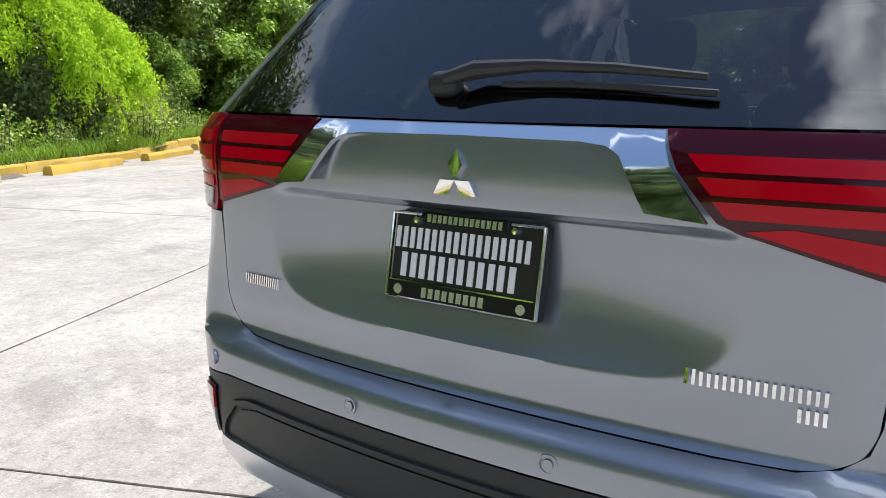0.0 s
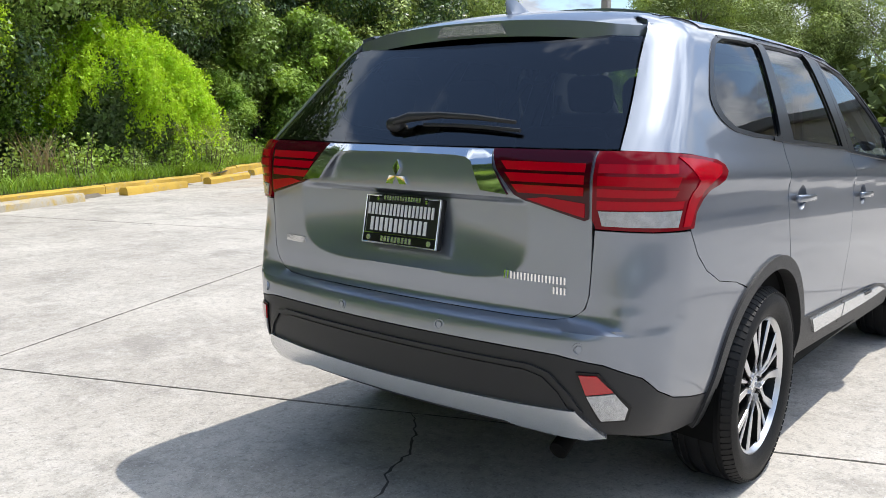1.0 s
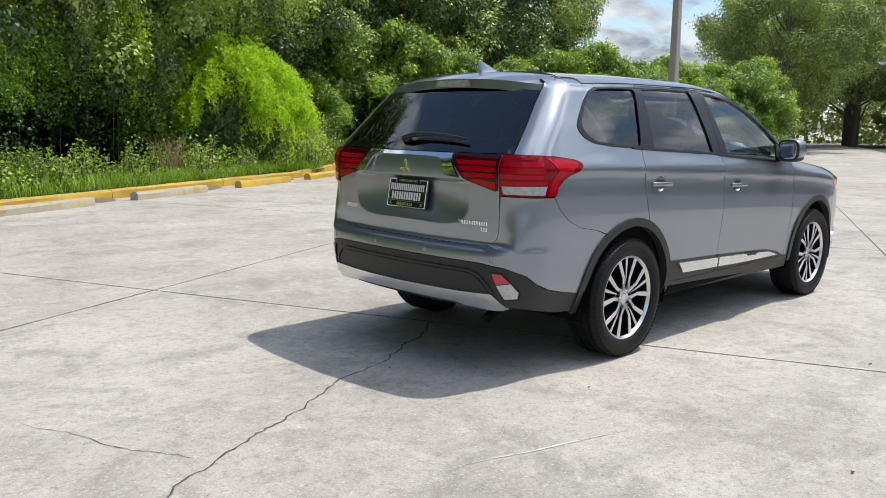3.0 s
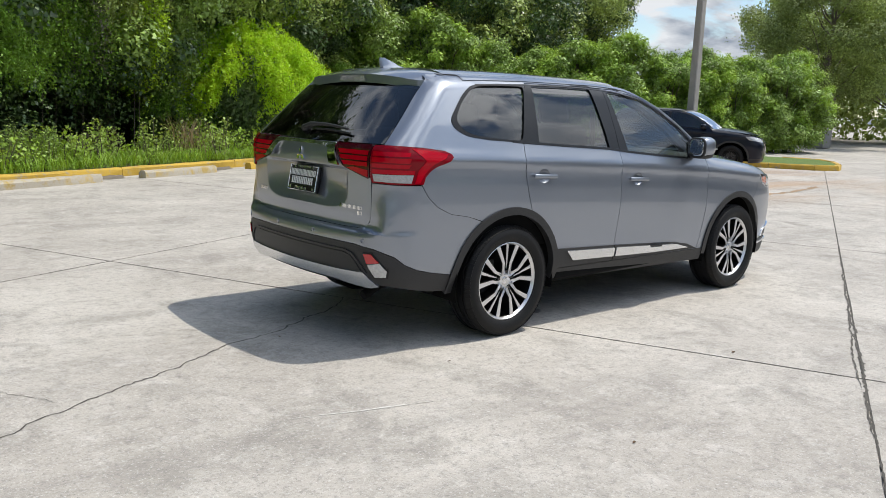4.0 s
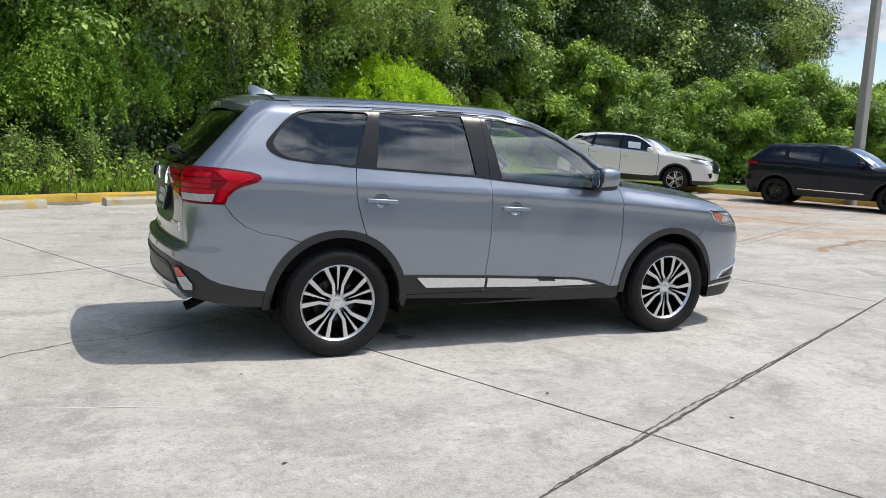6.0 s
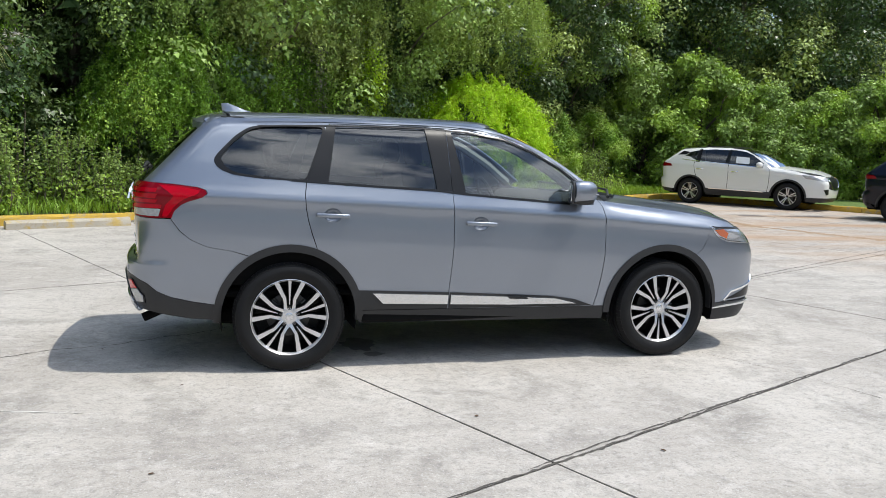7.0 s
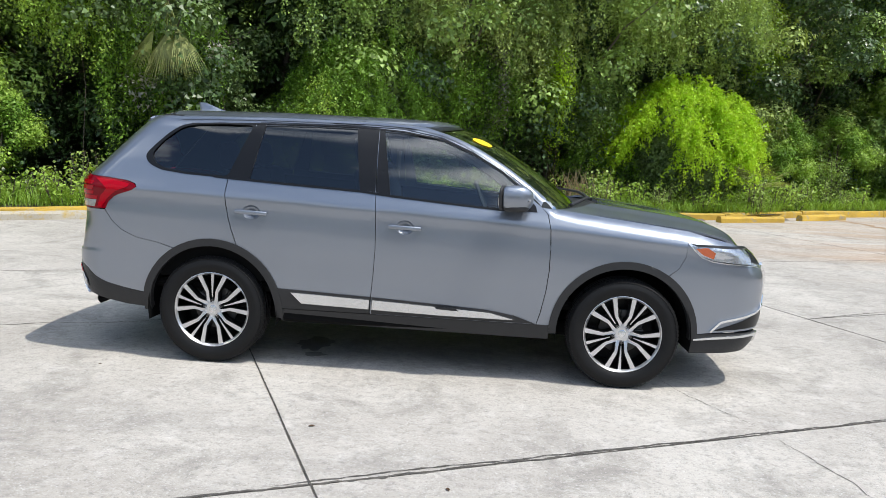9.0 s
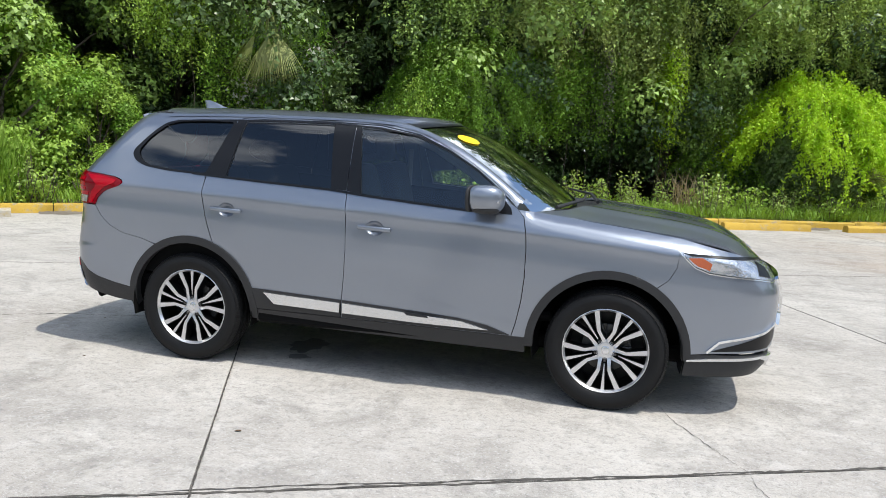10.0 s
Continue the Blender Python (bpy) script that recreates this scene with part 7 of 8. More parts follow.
def plant_all():
    # five kinds of tree, planted again and again with another turn and size
    kinds = [
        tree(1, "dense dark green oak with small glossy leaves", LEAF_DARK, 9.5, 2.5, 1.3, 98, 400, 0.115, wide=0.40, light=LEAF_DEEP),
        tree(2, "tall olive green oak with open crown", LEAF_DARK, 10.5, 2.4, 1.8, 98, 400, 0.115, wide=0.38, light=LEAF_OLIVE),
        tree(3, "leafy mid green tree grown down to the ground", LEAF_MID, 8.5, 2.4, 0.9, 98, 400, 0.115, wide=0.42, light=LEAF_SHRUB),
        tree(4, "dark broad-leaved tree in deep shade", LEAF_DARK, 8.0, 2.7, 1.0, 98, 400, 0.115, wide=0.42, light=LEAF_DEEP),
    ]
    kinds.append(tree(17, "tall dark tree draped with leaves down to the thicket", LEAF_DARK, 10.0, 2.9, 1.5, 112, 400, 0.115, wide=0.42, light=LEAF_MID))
    rnd = random.Random(11)
    spots = []
    for i in range(17):
        spots.append((-22 + i * 2.75 + rnd.uniform(-0.6, 0.6), 4.4 + rnd.uniform(-0.5, 0.9)))
    order = [3, 0, 2, 2, 0, 3, 0, 4, 4, 1, 1, 1, 2, 1, 2, 1, 0]
    used = set()
    for (s, d), k in zip(spots, order):
        if k == 4:
            d = 4.2
        m = Matrix.Translation(on_kerb(s, d)) @ Matrix.Rotation(rnd.uniform(0, 6.28), 4, "Z") @ Matrix.Scale(rnd.uniform(0.9, 1.12), 4)
        if k not in used:
            used.add(k)
            kinds[k].matrix_basis = m
        else:
            c = copy_thing(kinds[k], m)
            c.matrix_basis = m
    back = tree(9, "tall dark tree in the second row", LEAF_DARK, 9.6, 2.8, 1.2, 80, 190, 0.19, wide=0.42, light=LEAF_DEEP)
    for i in range(12):
        s, d = -24 + i * 4.3 + rnd.uniform(-0.8, 0.8), 8.6 + rnd.uniform(-0.8, 0.8)
        m = Matrix.Translation(on_kerb(s, d)) @ Matrix.Rotation(rnd.uniform(0, 6.28), 4, "Z") @ Matrix.Scale(rnd.uniform(1.4, 1.65), 4)
        (back if i == 0 else copy_thing(back, m)).matrix_basis = m
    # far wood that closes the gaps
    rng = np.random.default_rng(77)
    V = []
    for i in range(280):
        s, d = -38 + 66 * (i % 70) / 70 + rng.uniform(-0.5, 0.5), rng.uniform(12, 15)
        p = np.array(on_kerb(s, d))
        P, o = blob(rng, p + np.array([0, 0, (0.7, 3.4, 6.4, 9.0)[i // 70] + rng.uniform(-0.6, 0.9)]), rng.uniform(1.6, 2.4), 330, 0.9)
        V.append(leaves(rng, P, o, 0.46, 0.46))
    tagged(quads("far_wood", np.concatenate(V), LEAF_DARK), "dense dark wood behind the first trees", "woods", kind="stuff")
    # shrubs before the trees
    sh0 = tree(41, "light green leafy shrub beside the kerb", LEAF_SHRUB, 3.6, 1.3, 0.2, 70, 330, 0.085, 0.05, 0.42, "shrubs along the kerb", LEAF_VINE, 0.22)
    for i, (s, d, k) in enumerate(((-15.6, 2.2, 1.0), (-17.9, 2.6, 1.05), (-13.4, 2.6, 0.95), (-12.0, 2.2, 0.62), (6.2, 2.2, 0.55), (7.6, 2.3, 0.7), (9.4, 2.4, 0.7), (-20.0, 2.4, 1.1))):
        m = Matrix.Translation(on_kerb(s, d)) @ Matrix.Rotation(s * 1.7, 4, "Z") @ Matrix.Scale(k, 4)
        ob = sh0 if i == 0 else copy_thing(sh0, m)
        ob.matrix_basis = m
    # low thicket between the trunks, its dark leaf colour deepening the shade there
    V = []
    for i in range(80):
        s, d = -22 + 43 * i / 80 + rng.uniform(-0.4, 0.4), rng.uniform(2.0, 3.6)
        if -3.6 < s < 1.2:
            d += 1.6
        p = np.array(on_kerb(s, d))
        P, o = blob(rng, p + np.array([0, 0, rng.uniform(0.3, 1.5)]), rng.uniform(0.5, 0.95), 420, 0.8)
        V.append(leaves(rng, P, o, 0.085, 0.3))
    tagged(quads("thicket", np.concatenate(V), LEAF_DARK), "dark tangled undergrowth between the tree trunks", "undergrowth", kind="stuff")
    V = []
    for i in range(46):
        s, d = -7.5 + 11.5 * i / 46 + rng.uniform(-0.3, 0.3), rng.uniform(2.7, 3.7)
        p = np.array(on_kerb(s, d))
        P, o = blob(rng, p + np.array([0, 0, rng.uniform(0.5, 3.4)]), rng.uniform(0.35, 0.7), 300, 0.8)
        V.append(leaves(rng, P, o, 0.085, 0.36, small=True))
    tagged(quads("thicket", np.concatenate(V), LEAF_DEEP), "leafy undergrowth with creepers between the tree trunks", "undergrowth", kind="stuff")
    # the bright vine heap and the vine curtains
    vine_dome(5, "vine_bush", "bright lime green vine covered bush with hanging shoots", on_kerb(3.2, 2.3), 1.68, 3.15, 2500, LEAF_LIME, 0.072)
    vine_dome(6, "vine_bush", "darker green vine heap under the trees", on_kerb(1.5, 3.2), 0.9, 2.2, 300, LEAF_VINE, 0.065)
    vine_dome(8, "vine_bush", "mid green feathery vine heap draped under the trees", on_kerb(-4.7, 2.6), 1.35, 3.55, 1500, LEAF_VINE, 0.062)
    vine_curtain(28, "yellow-green vine tuft among dark branches", -6.1, -5.7, 1.7, 2.5, 36, LEAF_SHRUB, 0.06, (0.3, 0.8))
    vine_curtain(22, "long lime green vine hanging from a tree", -0.5, -0.2, 2.3, 4.4, 70, LEAF_LIME, 0.055, (0.9, 2.2))
    vine_curtain(23, "light green vine draped on the tree crowns", 0.8, 5.4, 2.2, 5.6, 640, LEAF_WEED, 0.06, (0.5, 1.5))
    vine_curtain(29, "light green vine draped on the tree crowns", -1.0, 0.8, 2.4, 6.0, 160, LEAF_WEED, 0.06, (0.4, 1.4))
    vine_curtain(30, "dull olive creeper high in the trees", -6.4, -4.0, 2.4, 5.2, 120, LEAF_MID, 0.07, (0.4, 1.3))
    vine_curtain(31, "sunlit olive creeper high in the trees", -3.4, 0.7, 2.7, 5.0, 420, LEAF_OLIVE, 0.075, (0.5, 1.7))
    vine_curtain(34, "mid green creeper draped over dark branches", -3.6, -1.4, 2.5, 3.6, 170, LEAF_VINE, 0.06, (0.6, 1.6))
    vine_curtain(35, "mid green creeper draped over dark branches", 0.3, 2.2, 2.7, 3.3, 130, LEAF_MID, 0.065, (0.5, 1.5))
    vine_curtain(36, "sunlit yellow-green creeper on a shrub", -11.2, -9.6, 2.0, 4.3, 120, LEAF_SHRUB, 0.06, (0.4, 1.1))
    vine_curtain(24, "dull green vine low in the trees", -9.8, -8.0, 2.4, 3.9, 160, LEAF_VINE, 0.06)
    vine_curtain(25, "pale green vine hanging from a tall tree", 6.4, 7.2, 3.0, 6.4, 110, LEAF_LIME, 0.06)
    vine_curtain(26, "grey hanging moss on a tree limb", -1.95, -1.75, 2.9, 4.4, 26, MOSS, 0.05, (1.2, 2.2))
    vine_curtain(27, "grey hanging moss on a tree limb", -1.2, -1.0, 3.2, 4.9, 16, MOSS, 0.05, (0.8, 1.6))
    # bleached dead creepers caught in the branches
    for sd, s0, z, r in ((61, -9.1, 2.15, 0.33), (62, -7.8, 2.95, 0.2)):
        t = thing("dead_creeper", label="bleached grey dead creeper caught in the branches", category="vine")
        t.matrix_basis = Matrix.Translation(on_kerb(s0, 1.9))
        r2 = np.random.default_rng(sd)
        part("stem", tube([(0, 0.2, -0.05), (0.1, 0.15, z * 0.6), (0, 0, z)], [0.012, 0.010, 0.006], 5), BARK, t)
        P, o = blob(r2, (0, 0, z), r, int(r * 600), 0.8)
        P = P + r2.normal(0, 0.08, P.shape)
        quads("foliage", leaves(r2, P, o, 0.085, 0.26), PALE, t)
    # the weeds, shrubs and grass of the verge
    w1 = weed(31, "tall pale green weed with broad leaves", 1.85, 24, LEAF_PALE, 0.066, 0.75)
    w1.matrix_basis = Matrix.Translation(on_kerb(-8.3, 0.75))
    for s, d, k in ((-7.4, 0.95, 0.92), (-6.7, 0.8, 0.72), (-6.0, 0.9, 0.62), (-5.25, 0.9, 0.76), (-4.6, 0.75, 0.52), (-3.9, 0.8, 0.5), (-9.2, 0.9, 0.6), (-15.6, 1.2, 1.05), (-17.2, 1.0, 0.95), (8.2, 1.3, 0.9)):
        copy_thing(w1, Matrix.Translation(on_kerb(s, d)) @ Matrix.Rotation(s * 2.1, 4, "Z")).scale = (k, k, k)
    w2 = weed(32, "low leafy green weed beside the kerb", 0.55, 12, LEAF_SHRUB, 0.055, 0.4)
    w2.matrix_basis = Matrix.Translation(on_kerb(-4.5, 0.6))
    w3 = weed(33, "low pale weed with narrow leaves", 0.75, 10, LEAF_WEED, 0.05, 0.35)
    w3.matrix_basis = Matrix.Translation(on_kerb(-3.3, 0.6))
    for i in range(130):
        s, d = -20 + 29.5 * i / 130 + rnd.uniform(-0.3, 0.3), rnd.uniform(0.38, 1.7)
        k = rnd.uniform(0.7, 1.5)
        copy_thing((w2, w3, w2)[i % 3], Matrix.Translation(on_kerb(s, d)) @ Matrix.Rotation(rnd.uniform(0, 6.28), 4, "Z")).scale = (k, k, k)
    n = 26000
    s, d = rng.uniform(-24, 12, n), 0.2 + rng.random(n) ** 1.4 * 1.8
    P = np.array([on_kerb(a, b) for a, b in zip(s, d)]) + np.array([0, 0, 0.10])
    tagged(blades(rng, P, 0.30, GRASS, "verge_grass", 0.6, 0.010), "uncut green grass along the kerb", "grass", kind="stuff")
    for s, d, h, nn, m_, lab in ((-12.9, 0.7, 1.35, 420, GRASS, "tall clump of bright green grass"), (-0.25, 0.95, 0.95, 110, DRY, "dry brown grass clump standing by the bush"), (-3.9, 0.8, 0.6, 120, GRASS, "clump of long green grass"), (-15.0, 0.7, 0.7, 150, GRASS, "clump of long green grass"), (4.6, 0.8, 0.55, 120, GRASS, "clump of long green grass")):
        P = np.stack([rng.normal(0, 0.17, nn), rng.normal(0, 0.17, nn), np.zeros(nn)], 1)
        ob = tagged(blades(rng, P, h, m_, "grass_clump", 0.45, 0.011), lab, "grass")
        ob.location = on_kerb(s, d) + Vector((0, 0, 0.1))


def fan_palm(s, d, z0, n, size, label, hang=False, material=None):
    """Fans of narrow pleats on thin stalks."""
    rng = np.random.default_rng(int(500 + s * 10))
    t = thing("fan_palm", label=label, category="palm")
    t.matrix_basis = Matrix.Translation(on_kerb(s, d))
    lean = N1 * (2.4 if hang else 0.0)
    part("stem", tube([(lean.x, lean.y, -0.1), (lean.x, lean.y, z0 * 0.8), (0.0, 0.0, z0 + 0.1)], [0.07, 0.06, 0.04], 8), BARK, t)
    for k in range(n):
        a = 2 * math.pi * k / n + rng.uniform(-0.3, 0.3)
        el = rng.uniform(-1.5, -1.0) if hang else rng.uniform(0.15, 1.0)
        dirn = Vector((math.cos(a) * math.cos(el), math.sin(a) * math.cos(el), math.sin(el)))
        c = Vector((0, 0, z0)) + dirn * size * 0.6
        part("stalk", tube([(0, 0, z0), tuple((Vector((0, 0, z0)) + c) / 2 + Vector((0, 0, 0.05))), tuple(c)], [0.012, 0.010, 0.008], 5), PALM, t)
        side = dirn.cross(Vector((0, 0, 1))).normalized()
        V = []
        for j in range(17):
            b = (j - 8) / 8 * (0.5 if hang else 1.25)
            w = (dirn * math.cos(b) + side * math.sin(b)).normalized()
            tip = c + w * size * rng.uniform(0.75, 1.0) + Vector((0, 0, -0.12 * size))
            ww = w.cross(dirn.cross(side)).normalized() * (0.013 if hang else 0.016)
            mid = c + w * size * 0.5
            V.append([c, mid + ww, tip, mid - ww])
        quads("fan", np.array([[list(q) for q in v] for v in V]), material or PALM, t)


plant_all()
fan_palm(4.75, 0.95, 0.55, 7, 0.75, "pale green fan palm beside the vine bush")
fan_palm(-8.75, 1.3, 3.75, 9, 0.95, "palm with drooping dull green fans", True)


def right_side():
    # broad shrubs and trees beyond the second kerb
    sh = tree(51, "broad mid green shrub with large leaves", LEAF_MID, 4.2, 1.75, 0.2, 96, 400, 0.120, 0.06, 0.38, "shrubs beyond the parked cars", LEAF_SHRUB, 0.20)
    sh2 = tree(52, "tall fresh green shrub with upright shoots", LEAF_MID, 4.6, 1.6, 0.3, 96, 400, 0.120, 0.06, 0.38, "shrubs beyond the parked cars", LEAF_SHRUB, 0.20)
    big2 = tree(54, "spreading olive oak with a wide crown on a forked trunk", LEAF_FAR, 8.6, 3.6, 2.9, 110, 520, 0.125, 0.26, 0.36, "tall trees beyond the shrubs", LEAF_OLIVE)
    big = tree(53, "spreading dark green oak with a wide crown", LEAF_DARK, 9.0, 3.6, 2.0, 110, 520, 0.125, 0.22, 0.38, "tall trees beyond the shrubs", LEAF_OLIVE)
    rnd = random.Random(5)
    row = [(14.2, 19.6), (15.8, 18.6), (17.3, 17.6), (18.8, 16.6), (20.3, 15.6), (21.8, 14.8), (23.3, 14.2), (24.9, 13.6), (26.4, 13.2), (27.9, 12.9), (29.4, 12.7), (30.8, 12.9)]
    for i, (x, y) in enumerate(row):
        k = rnd.uniform(0.74, 0.88) if x > 17 else rnd.uniform(0.86, 1.0)
        m = Matrix.Translation((x, y, zg(x, y))) @ Matrix.Rotation(rnd.uniform(0, 6.28), 4, "Z")
        src = (sh, sh2)[i % 2]
        ob = src if i < 2 else copy_thing(src, m)
        ob.matrix_basis = m
        ob.scale = (k, k, k)
    spots = [(20.0, 22.5, 1.12), (23.5, 22.8, 1.12), (27.0, 24.2, 1.05), (17.5, 23.5, 1.15), (39.5, 15.5, 1.0), (46.0, 18.5, 1.15), (52.0, 16.0, 1.2), (30.5, 25.5, 0.72), (54.0, 17.0, 1.3), (58, 10, 1.2), (13.5, 24.5, 1.15)]
    for i, (x, y, k) in enumerate(spots):
        m = Matrix.Translation((x, y, 0.1)) @ Matrix.Rotation(rnd.uniform(0, 6.28), 4, "Z") @ Matrix.Scale(k, 4)
        src = big if x < 33 else big2
        ob = src if i in (0, 4) else copy_thing(src, m)
        ob.matrix_basis = m
    rng = np.random.default_rng(99)
    V = []
    for i in range(46):
        x = 62 + rng.uniform(-4, 8)
        y = rng.uniform(-2, 40)
        P, o = blob(rng, (x, y, rng.uniform(0.6, 5.0)), rng.uniform(2.0, 3.2), 260, 0.8)
        V.append(leaves(rng, P, o, 0.45, 0.34))
    for i in range(40):
        a = rng.uniform(16, 42)
        P, o = blob(rng, (a, 29 + rng.uniform(-1, 4) - (a - 16) * 0.15, rng.uniform(0.5, 3.6)), rng.uniform(1.6, 2.5), 240, 0.8)
        V.append(leaves(rng, P, o, 0.36, 0.34))
    # unseen ring of trees, added to darken the horizon the car reflects
    for i in range(230):
        a = radians(-200 + 215 * i / 230)
        R_ = rng.uniform(52, 62)
        P, o = blob(rng, (R_ * math.cos(a), R_ * math.sin(a), rng.uniform(0.8, 6.0 if i < 70 else 3.2)), rng.uniform(2.4, 3.8 if i < 70 else 2.8), 150, 0.85)
        V.append(leaves(rng, P, o, 0.75, 0.42))
    tagged(quads("far_trees", np.concatenate(V), LEAF_FAR), "distant tree line across the road, with unseen trees added round the yard", "woods", kind="stuff")


right_side()

# ---- concrete slabs with their joints and cracks ----
def cross(p, a, q, b):
    """Where the line through p at a degrees meets the line through q at b degrees."""
    u, v = Vector((math.cos(radians(a)), math.sin(radians(a)))), Vector((math.cos(radians(b)), math.sin(radians(b))))
    w = Vector(q) - Vector(p)
    k = (w.x * v.y - w.y * v.x) / (u.x * v.y - u.y * v.x)
    return Vector(p) + u * k


LONG = [((3.45, -6.9), 24.9), ((1.08, -2.63), 25.0), ((-1.26, 2.69), 24.0), ((1.77, 10.12), 24.2)]
SHORT = [((1.08 - 4.72 * k, -2.63 - 2.2 * k), 113.6) for k in (3, 2, 1, 0)] + [((5.75, -0.36), 112.9)] + [((5.75 + 4.72 * k, -0.36 + 2.2 * k), 113.0) for k in (1, 2, 3)]


def slab_piece(corners, gap, seed, parent):
    rnd = random.Random(seed)
    c = [Vector(p) for p in corners]
    mid = sum(c, Vector((0, 0))) / 4
    pts = []
    for a, b in zip(c, c[1:] + c[:1]):
        d = (b - a).normalized()
        nrm = Vector((-d.y, d.x))
        if nrm.dot(mid - a) < 0:
            nrm = -nrm
        n = max(2, int((b - a).length / 0.35))
        for k in range(n):
            t = k / n
            inset = gap * (1.0 if k else 1.4) + (rnd.random() ** 3) * 0.006
            pts.append(a + (b - a) * t + nrm * inset + (d * gap if k == 0 else Vector((0, 0))))
    bm = bmesh.new()
    top = [bm.verts.new((p.x, p.y, zg(p.x, p.y))) for p in pts]
    low = [bm.verts.new((p.x, p.y, zg(p.x, p.y) - 0.05)) for p in pts]
    f = bm.faces.new(top)
    n = len(pts)
    for i in range(n):
        bm.faces.new((top[i], low[i], low[(i + 1) % n], top[(i + 1) % n]))
    bmesh.ops.recalc_face_normals(bm, faces=bm.faces[:])
    bmesh.ops.triangulate(bm, faces=[f])
    part("slab", bm, CONCRETE, parent, sharp=30)


pavement = thing("pavement", label="weathered pale concrete slabs with dark joints and cracks", category="pavement", kind="structure")


def make_slabs():
    for i in range(len(LONG) - 1):
        for j in range(len(SHORT) - 1):
            q = [cross(*LONG[i], *SHORT[j]), cross(*LONG[i], *SHORT[j + 1]), cross(*LONG[i + 1], *SHORT[j + 1]), cross(*LONG[i + 1], *SHORT[j])]
            if i == 1 and j >= 4:
                e = cross((4.84, 1.82), 26.5, *SHORT[j])
                g = cross((4.84, 1.82), 26.5, *SHORT[j + 1])
                slab_piece([q[0], q[1], g, e], 0.004, i * 20 + j, pavement)
                slab_piece([e, g, q[2], q[3]], 0.004, i * 20 + j + 500, pavement)
            else:
                slab_piece(q, 0.005, i * 20 + j, pavement)


def ribbon(name, pts, width, jag, seed, material, lift=0.002, thin_ends=True):
    """A ragged dark line lying on the slabs."""
    rnd = random.Random(seed)
    fine = []
    for a, b in zip(pts, pts[1:]):
        a, b = Vector(a), Vector(b)
        n = max(1, int((b - a).length / 0.03))
        fine += [a + (b - a) * k / n for k in range(n)]
    fine.append(Vector(pts[-1]))
    walk_ = 0.0
    bm = bmesh.new()
    rows = []
    for i, p in enumerate(fine):
        d = (fine[min(i + 1, len(fine) - 1)] - fine[max(i - 1, 0)]).normalized()
        nrm = Vector((-d.y, d.x))
        walk_ = walk_ * 0.86 + rnd.uniform(-1, 1) * jag
        w = width * rnd.uniform(0.35, 1.5) / 2
        if thin_ends:
            w *= min(1.0, 0.25 + min(i, len(fine) - 1 - i) / 12)
        a, b = p + nrm * (walk_ + w), p + nrm * (walk_ - w)
        rows.append((bm.verts.new((a.x, a.y, zg(a.x, a.y) + lift)), bm.verts.new((b.x, b.y, zg(b.x, b.y) + lift))))
    for a, b in zip(rows, rows[1:]):
        bm.faces.new((a[0], a[1], b[1], b[0]))
    bmesh.ops.recalc_face_normals(bm, faces=bm.faces[:])
    part(name, bm, material, pavement)


def make_joints():
    for i, ln in enumerate(LONG[:-1]):
        a, b = cross(*ln, *SHORT[0]), cross(*ln, *SHORT[-1])
        ribbon("joint", [a, b], 0.010, 0.0006, 300 + i, JOINT, 0.0015, False)
    for i, ln in enumerate(SHORT):
        a, b = cross(*ln, *LONG[0]), cross(*ln, *LONG[-1])
        ribbon("joint", [a, b], 0.008, 0.0006, 330 + i, JOINT, 0.0022, False)
    ribbon("joint", [cross((4.84, 1.82), 26.5, *SHORT[4]), cross((4.84, 1.82), 26.5, *SHORT[-1])], 0.009, 0.001, 350, JOINT, 0.0015)
    # the broken long joint beside the car
    j = lambda x, o=0.0: (x, -2.63 + (x - 1.08) * math.tan(radians(25.0)) + o)
    ribbon("crack", [j(0.2), j(1.0), j(2.2), j(3.3, 0.02), j(4.3), j(6.0)], 0.015, 0.007, 401, CRACK, 0.003)
    ribbon("crack", [j(0.9, 0.02), j(1.6, 0.045), j(2.4, 0.03), j(3.0, 0.01)], 0.010, 0.006, 402, CRACK, 0.0035)
    ribbon("crack", [(-0.30, 0.52), (-0.61, 0.30), (-0.82, 0.20), (-1.10, 0.02), (-1.55, -0.14), (-1.80, -0.24), (-2.11, -0.40), (-2.56, -0.62), (-3.06, -0.89), (-3.3, -0.98), (-3.9, -1.5)], 0.009, 0.016, 403, CRACK, 0.003)
    ribbon("crack", [(-2.56, -0.62), (-2.62, -0.45), (-2.75, -0.29), (-2.82, 0.0), (-2.95, 0.31)], 0.004, 0.010, 404, CRACK, 0.003)
    ribbon("crack", [(2.98, -0.62), (3.10, -0.95), (3.25, -1.25), (3.42, -1.56)], 0.004, 0.008, 405, CRACK, 0.003)
    ribbon("crack", [(3.42, -1.58), (3.50, -1.95), (3.58, -2.2), (3.64, -2.55)], 0.005, 0.008, 406, CRACK, 0.003)


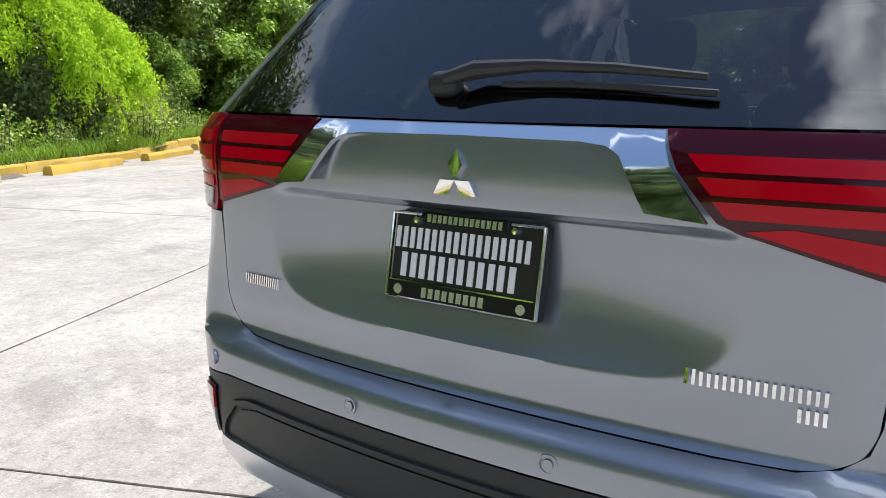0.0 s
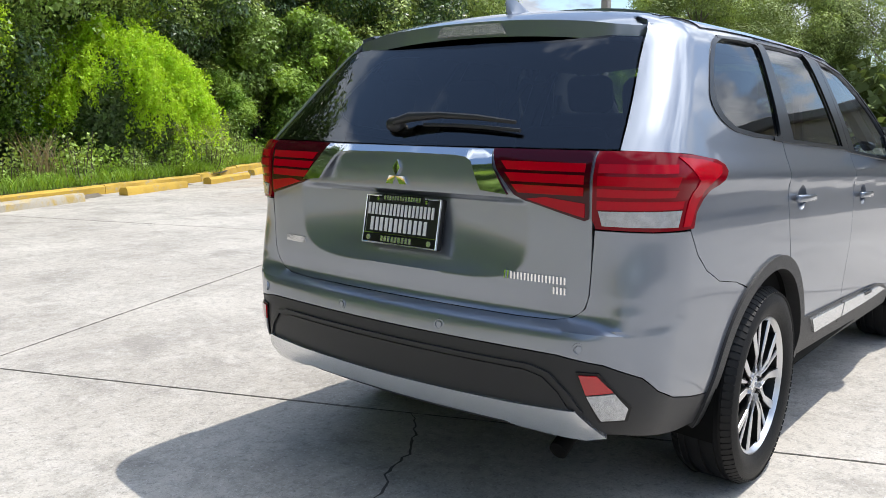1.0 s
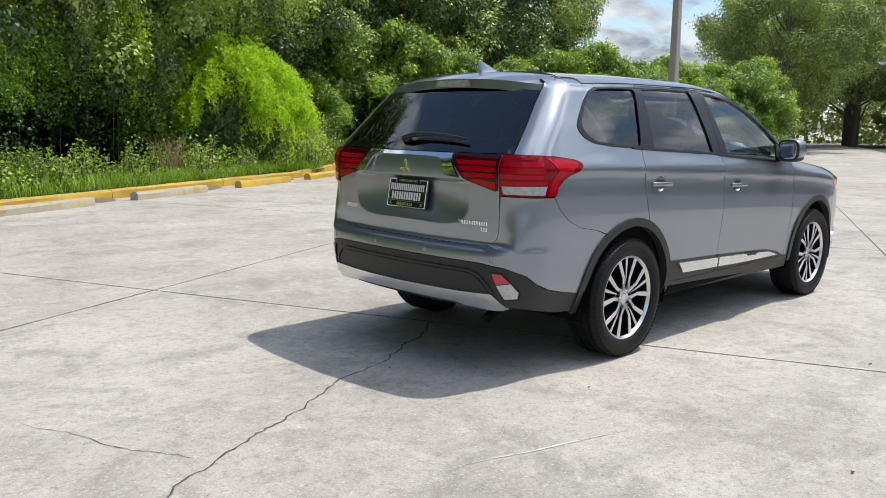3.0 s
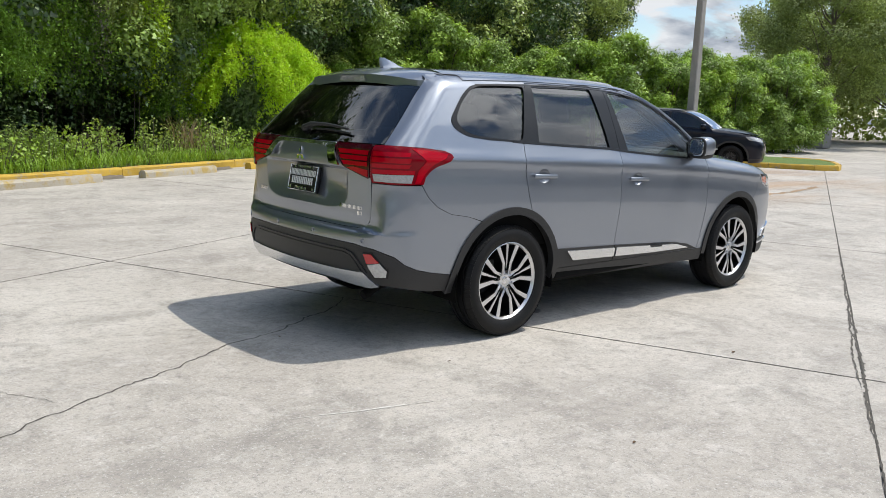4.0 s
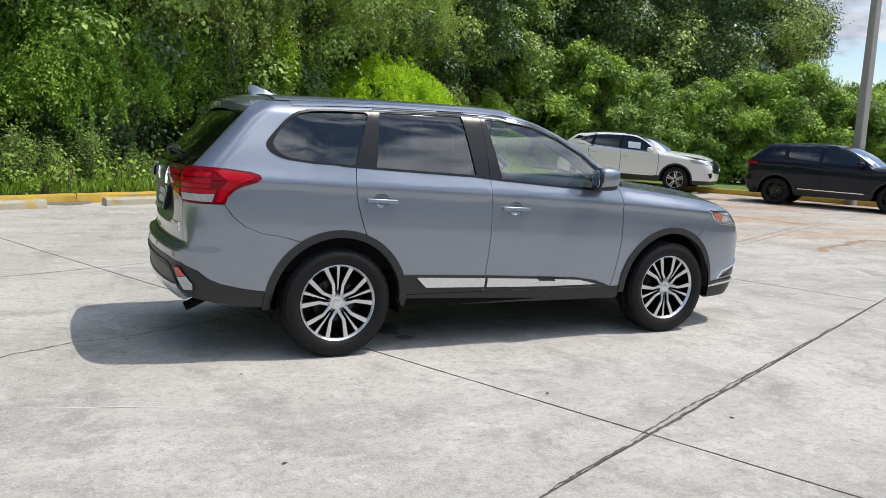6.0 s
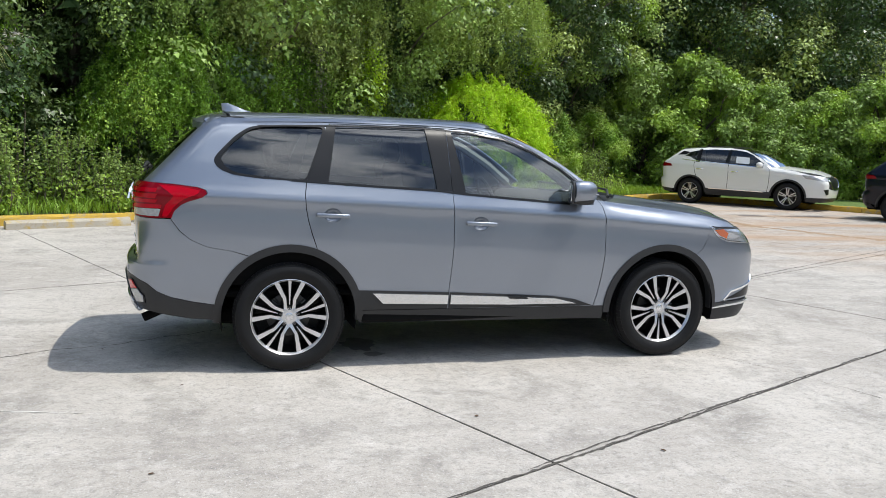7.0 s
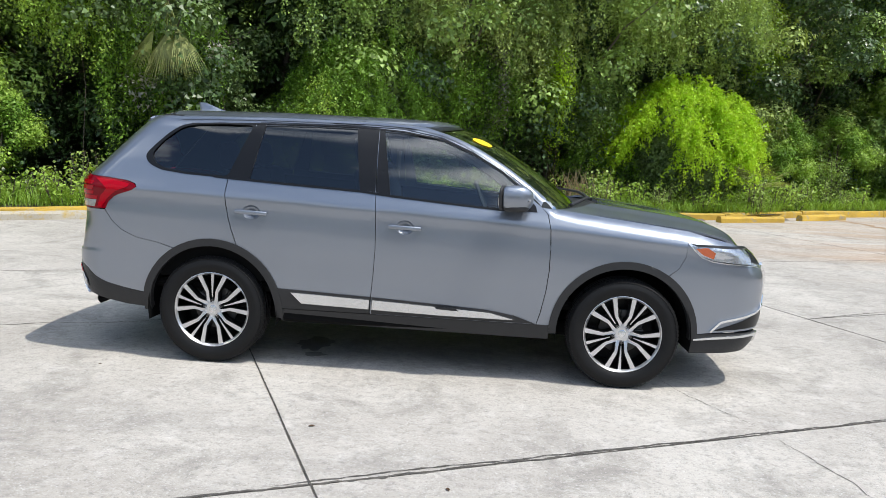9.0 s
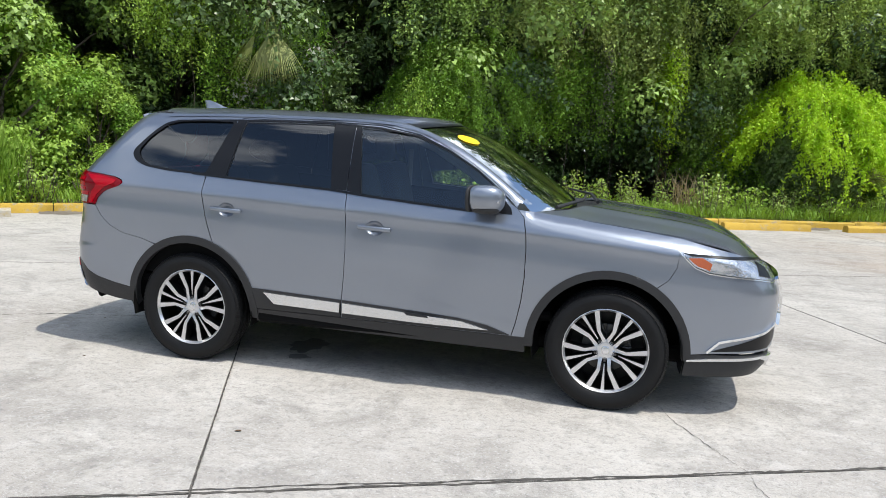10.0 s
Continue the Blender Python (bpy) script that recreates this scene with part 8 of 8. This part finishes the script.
make_slabs()
make_joints()
ribbon("crack", [(4.78, 1.76), (5.4, 2.16), (6.69, 2.86), (8.42, 3.78), (11.0, 5.1)], 0.014, 0.006, 407, CRACK, 0.003)
RUSTY = mat("rusty_water_stain", (0.34, 0.235, 0.145), 0.9, vary=0.25, scale=5)
ribbon("rust_stain", [(9.9, 14.2), (10.2, 13.2), (10.45, 11.8), (10.42, 9.9), (10.45, 8.3), (10.95, 6.9), (11.6, 5.4)], 0.24, 0.03, 430, RUSTY, 0.003)
ribbon("rust_stain", [(8.3, 2.4), (9.3, 2.9), (10.4, 3.3), (12.0, 3.2), (14.0, 3.6)], 0.12, 0.04, 431, RUSTY, 0.0035)
OIL = mat("oil_stain", (0.20, 0.185, 0.165), 0.75, vary=0.3, scale=14)
for cx, cy, rx, ry, sd in ((0.56, -0.22, 0.13, 0.20, 1), (0.62, -0.52, 0.08, 0.06, 2)):
    rnd0 = random.Random(sd)
    ob_ = bmesh.new()
    ob_.faces.new([ob_.verts.new((cx + rx * k_ * math.cos(a_), cy + ry * k_ * math.sin(a_), 0.003)) for a_, k_ in [(2 * math.pi * i_ / 22, rnd0.uniform(0.75, 1.15)) for i_ in range(22)]])
    part("stain", ob_, OIL, pavement)


# a pale scrape, and a few dead leaves blown onto the slabs
SCRAPE = mat("pale_scrape", (0.62, 0.60, 0.56), 0.9, vary=0.2, scale=20)
ribbon("scrape", [(-1.83, -1.3), (-1.45, -1.42), (-1.02, -1.54)], 0.010, 0.002, 420, SCRAPE, 0.0028)
DEADLEAF = mat("dead_leaf_brown", (0.10, 0.055, 0.028), 0.8, vary=0.2, scale=40)
for i_, (x_, y_) in enumerate([(-0.65, -1.07), (-1.2, -0.12), (-0.74, -2.4), (1.68, -2.58), (0.92, -1.92)]):
    bm_ = bmesh.new()
    ring_ = [bm_.verts.new((0.030 * math.cos(a_), 0.014 * math.sin(a_), 0.004 + 0.008 * abs(math.sin(a_)))) for a_ in [2 * math.pi * k_ / 10 for k_ in range(10)]]
    mid_ = bm_.verts.new((0, 0, 0.003))
    for k_ in range(10):
        bm_.faces.new((ring_[k_], ring_[(k_ + 1) % 10], mid_))
    lf_ = tagged(part("dead_leaf", bm_, DEADLEAF), "curled brown dead leaf lying on the concrete", "leaf", "dead leaves on the concrete")
    lf_.matrix_basis = Matrix.Translation((x_, y_, zg(x_, y_) + 0.001)) @ Matrix.Rotation(i_ * 1.7, 4, "Z") @ Matrix.Scale(0.36 + 0.06 * i_, 4)
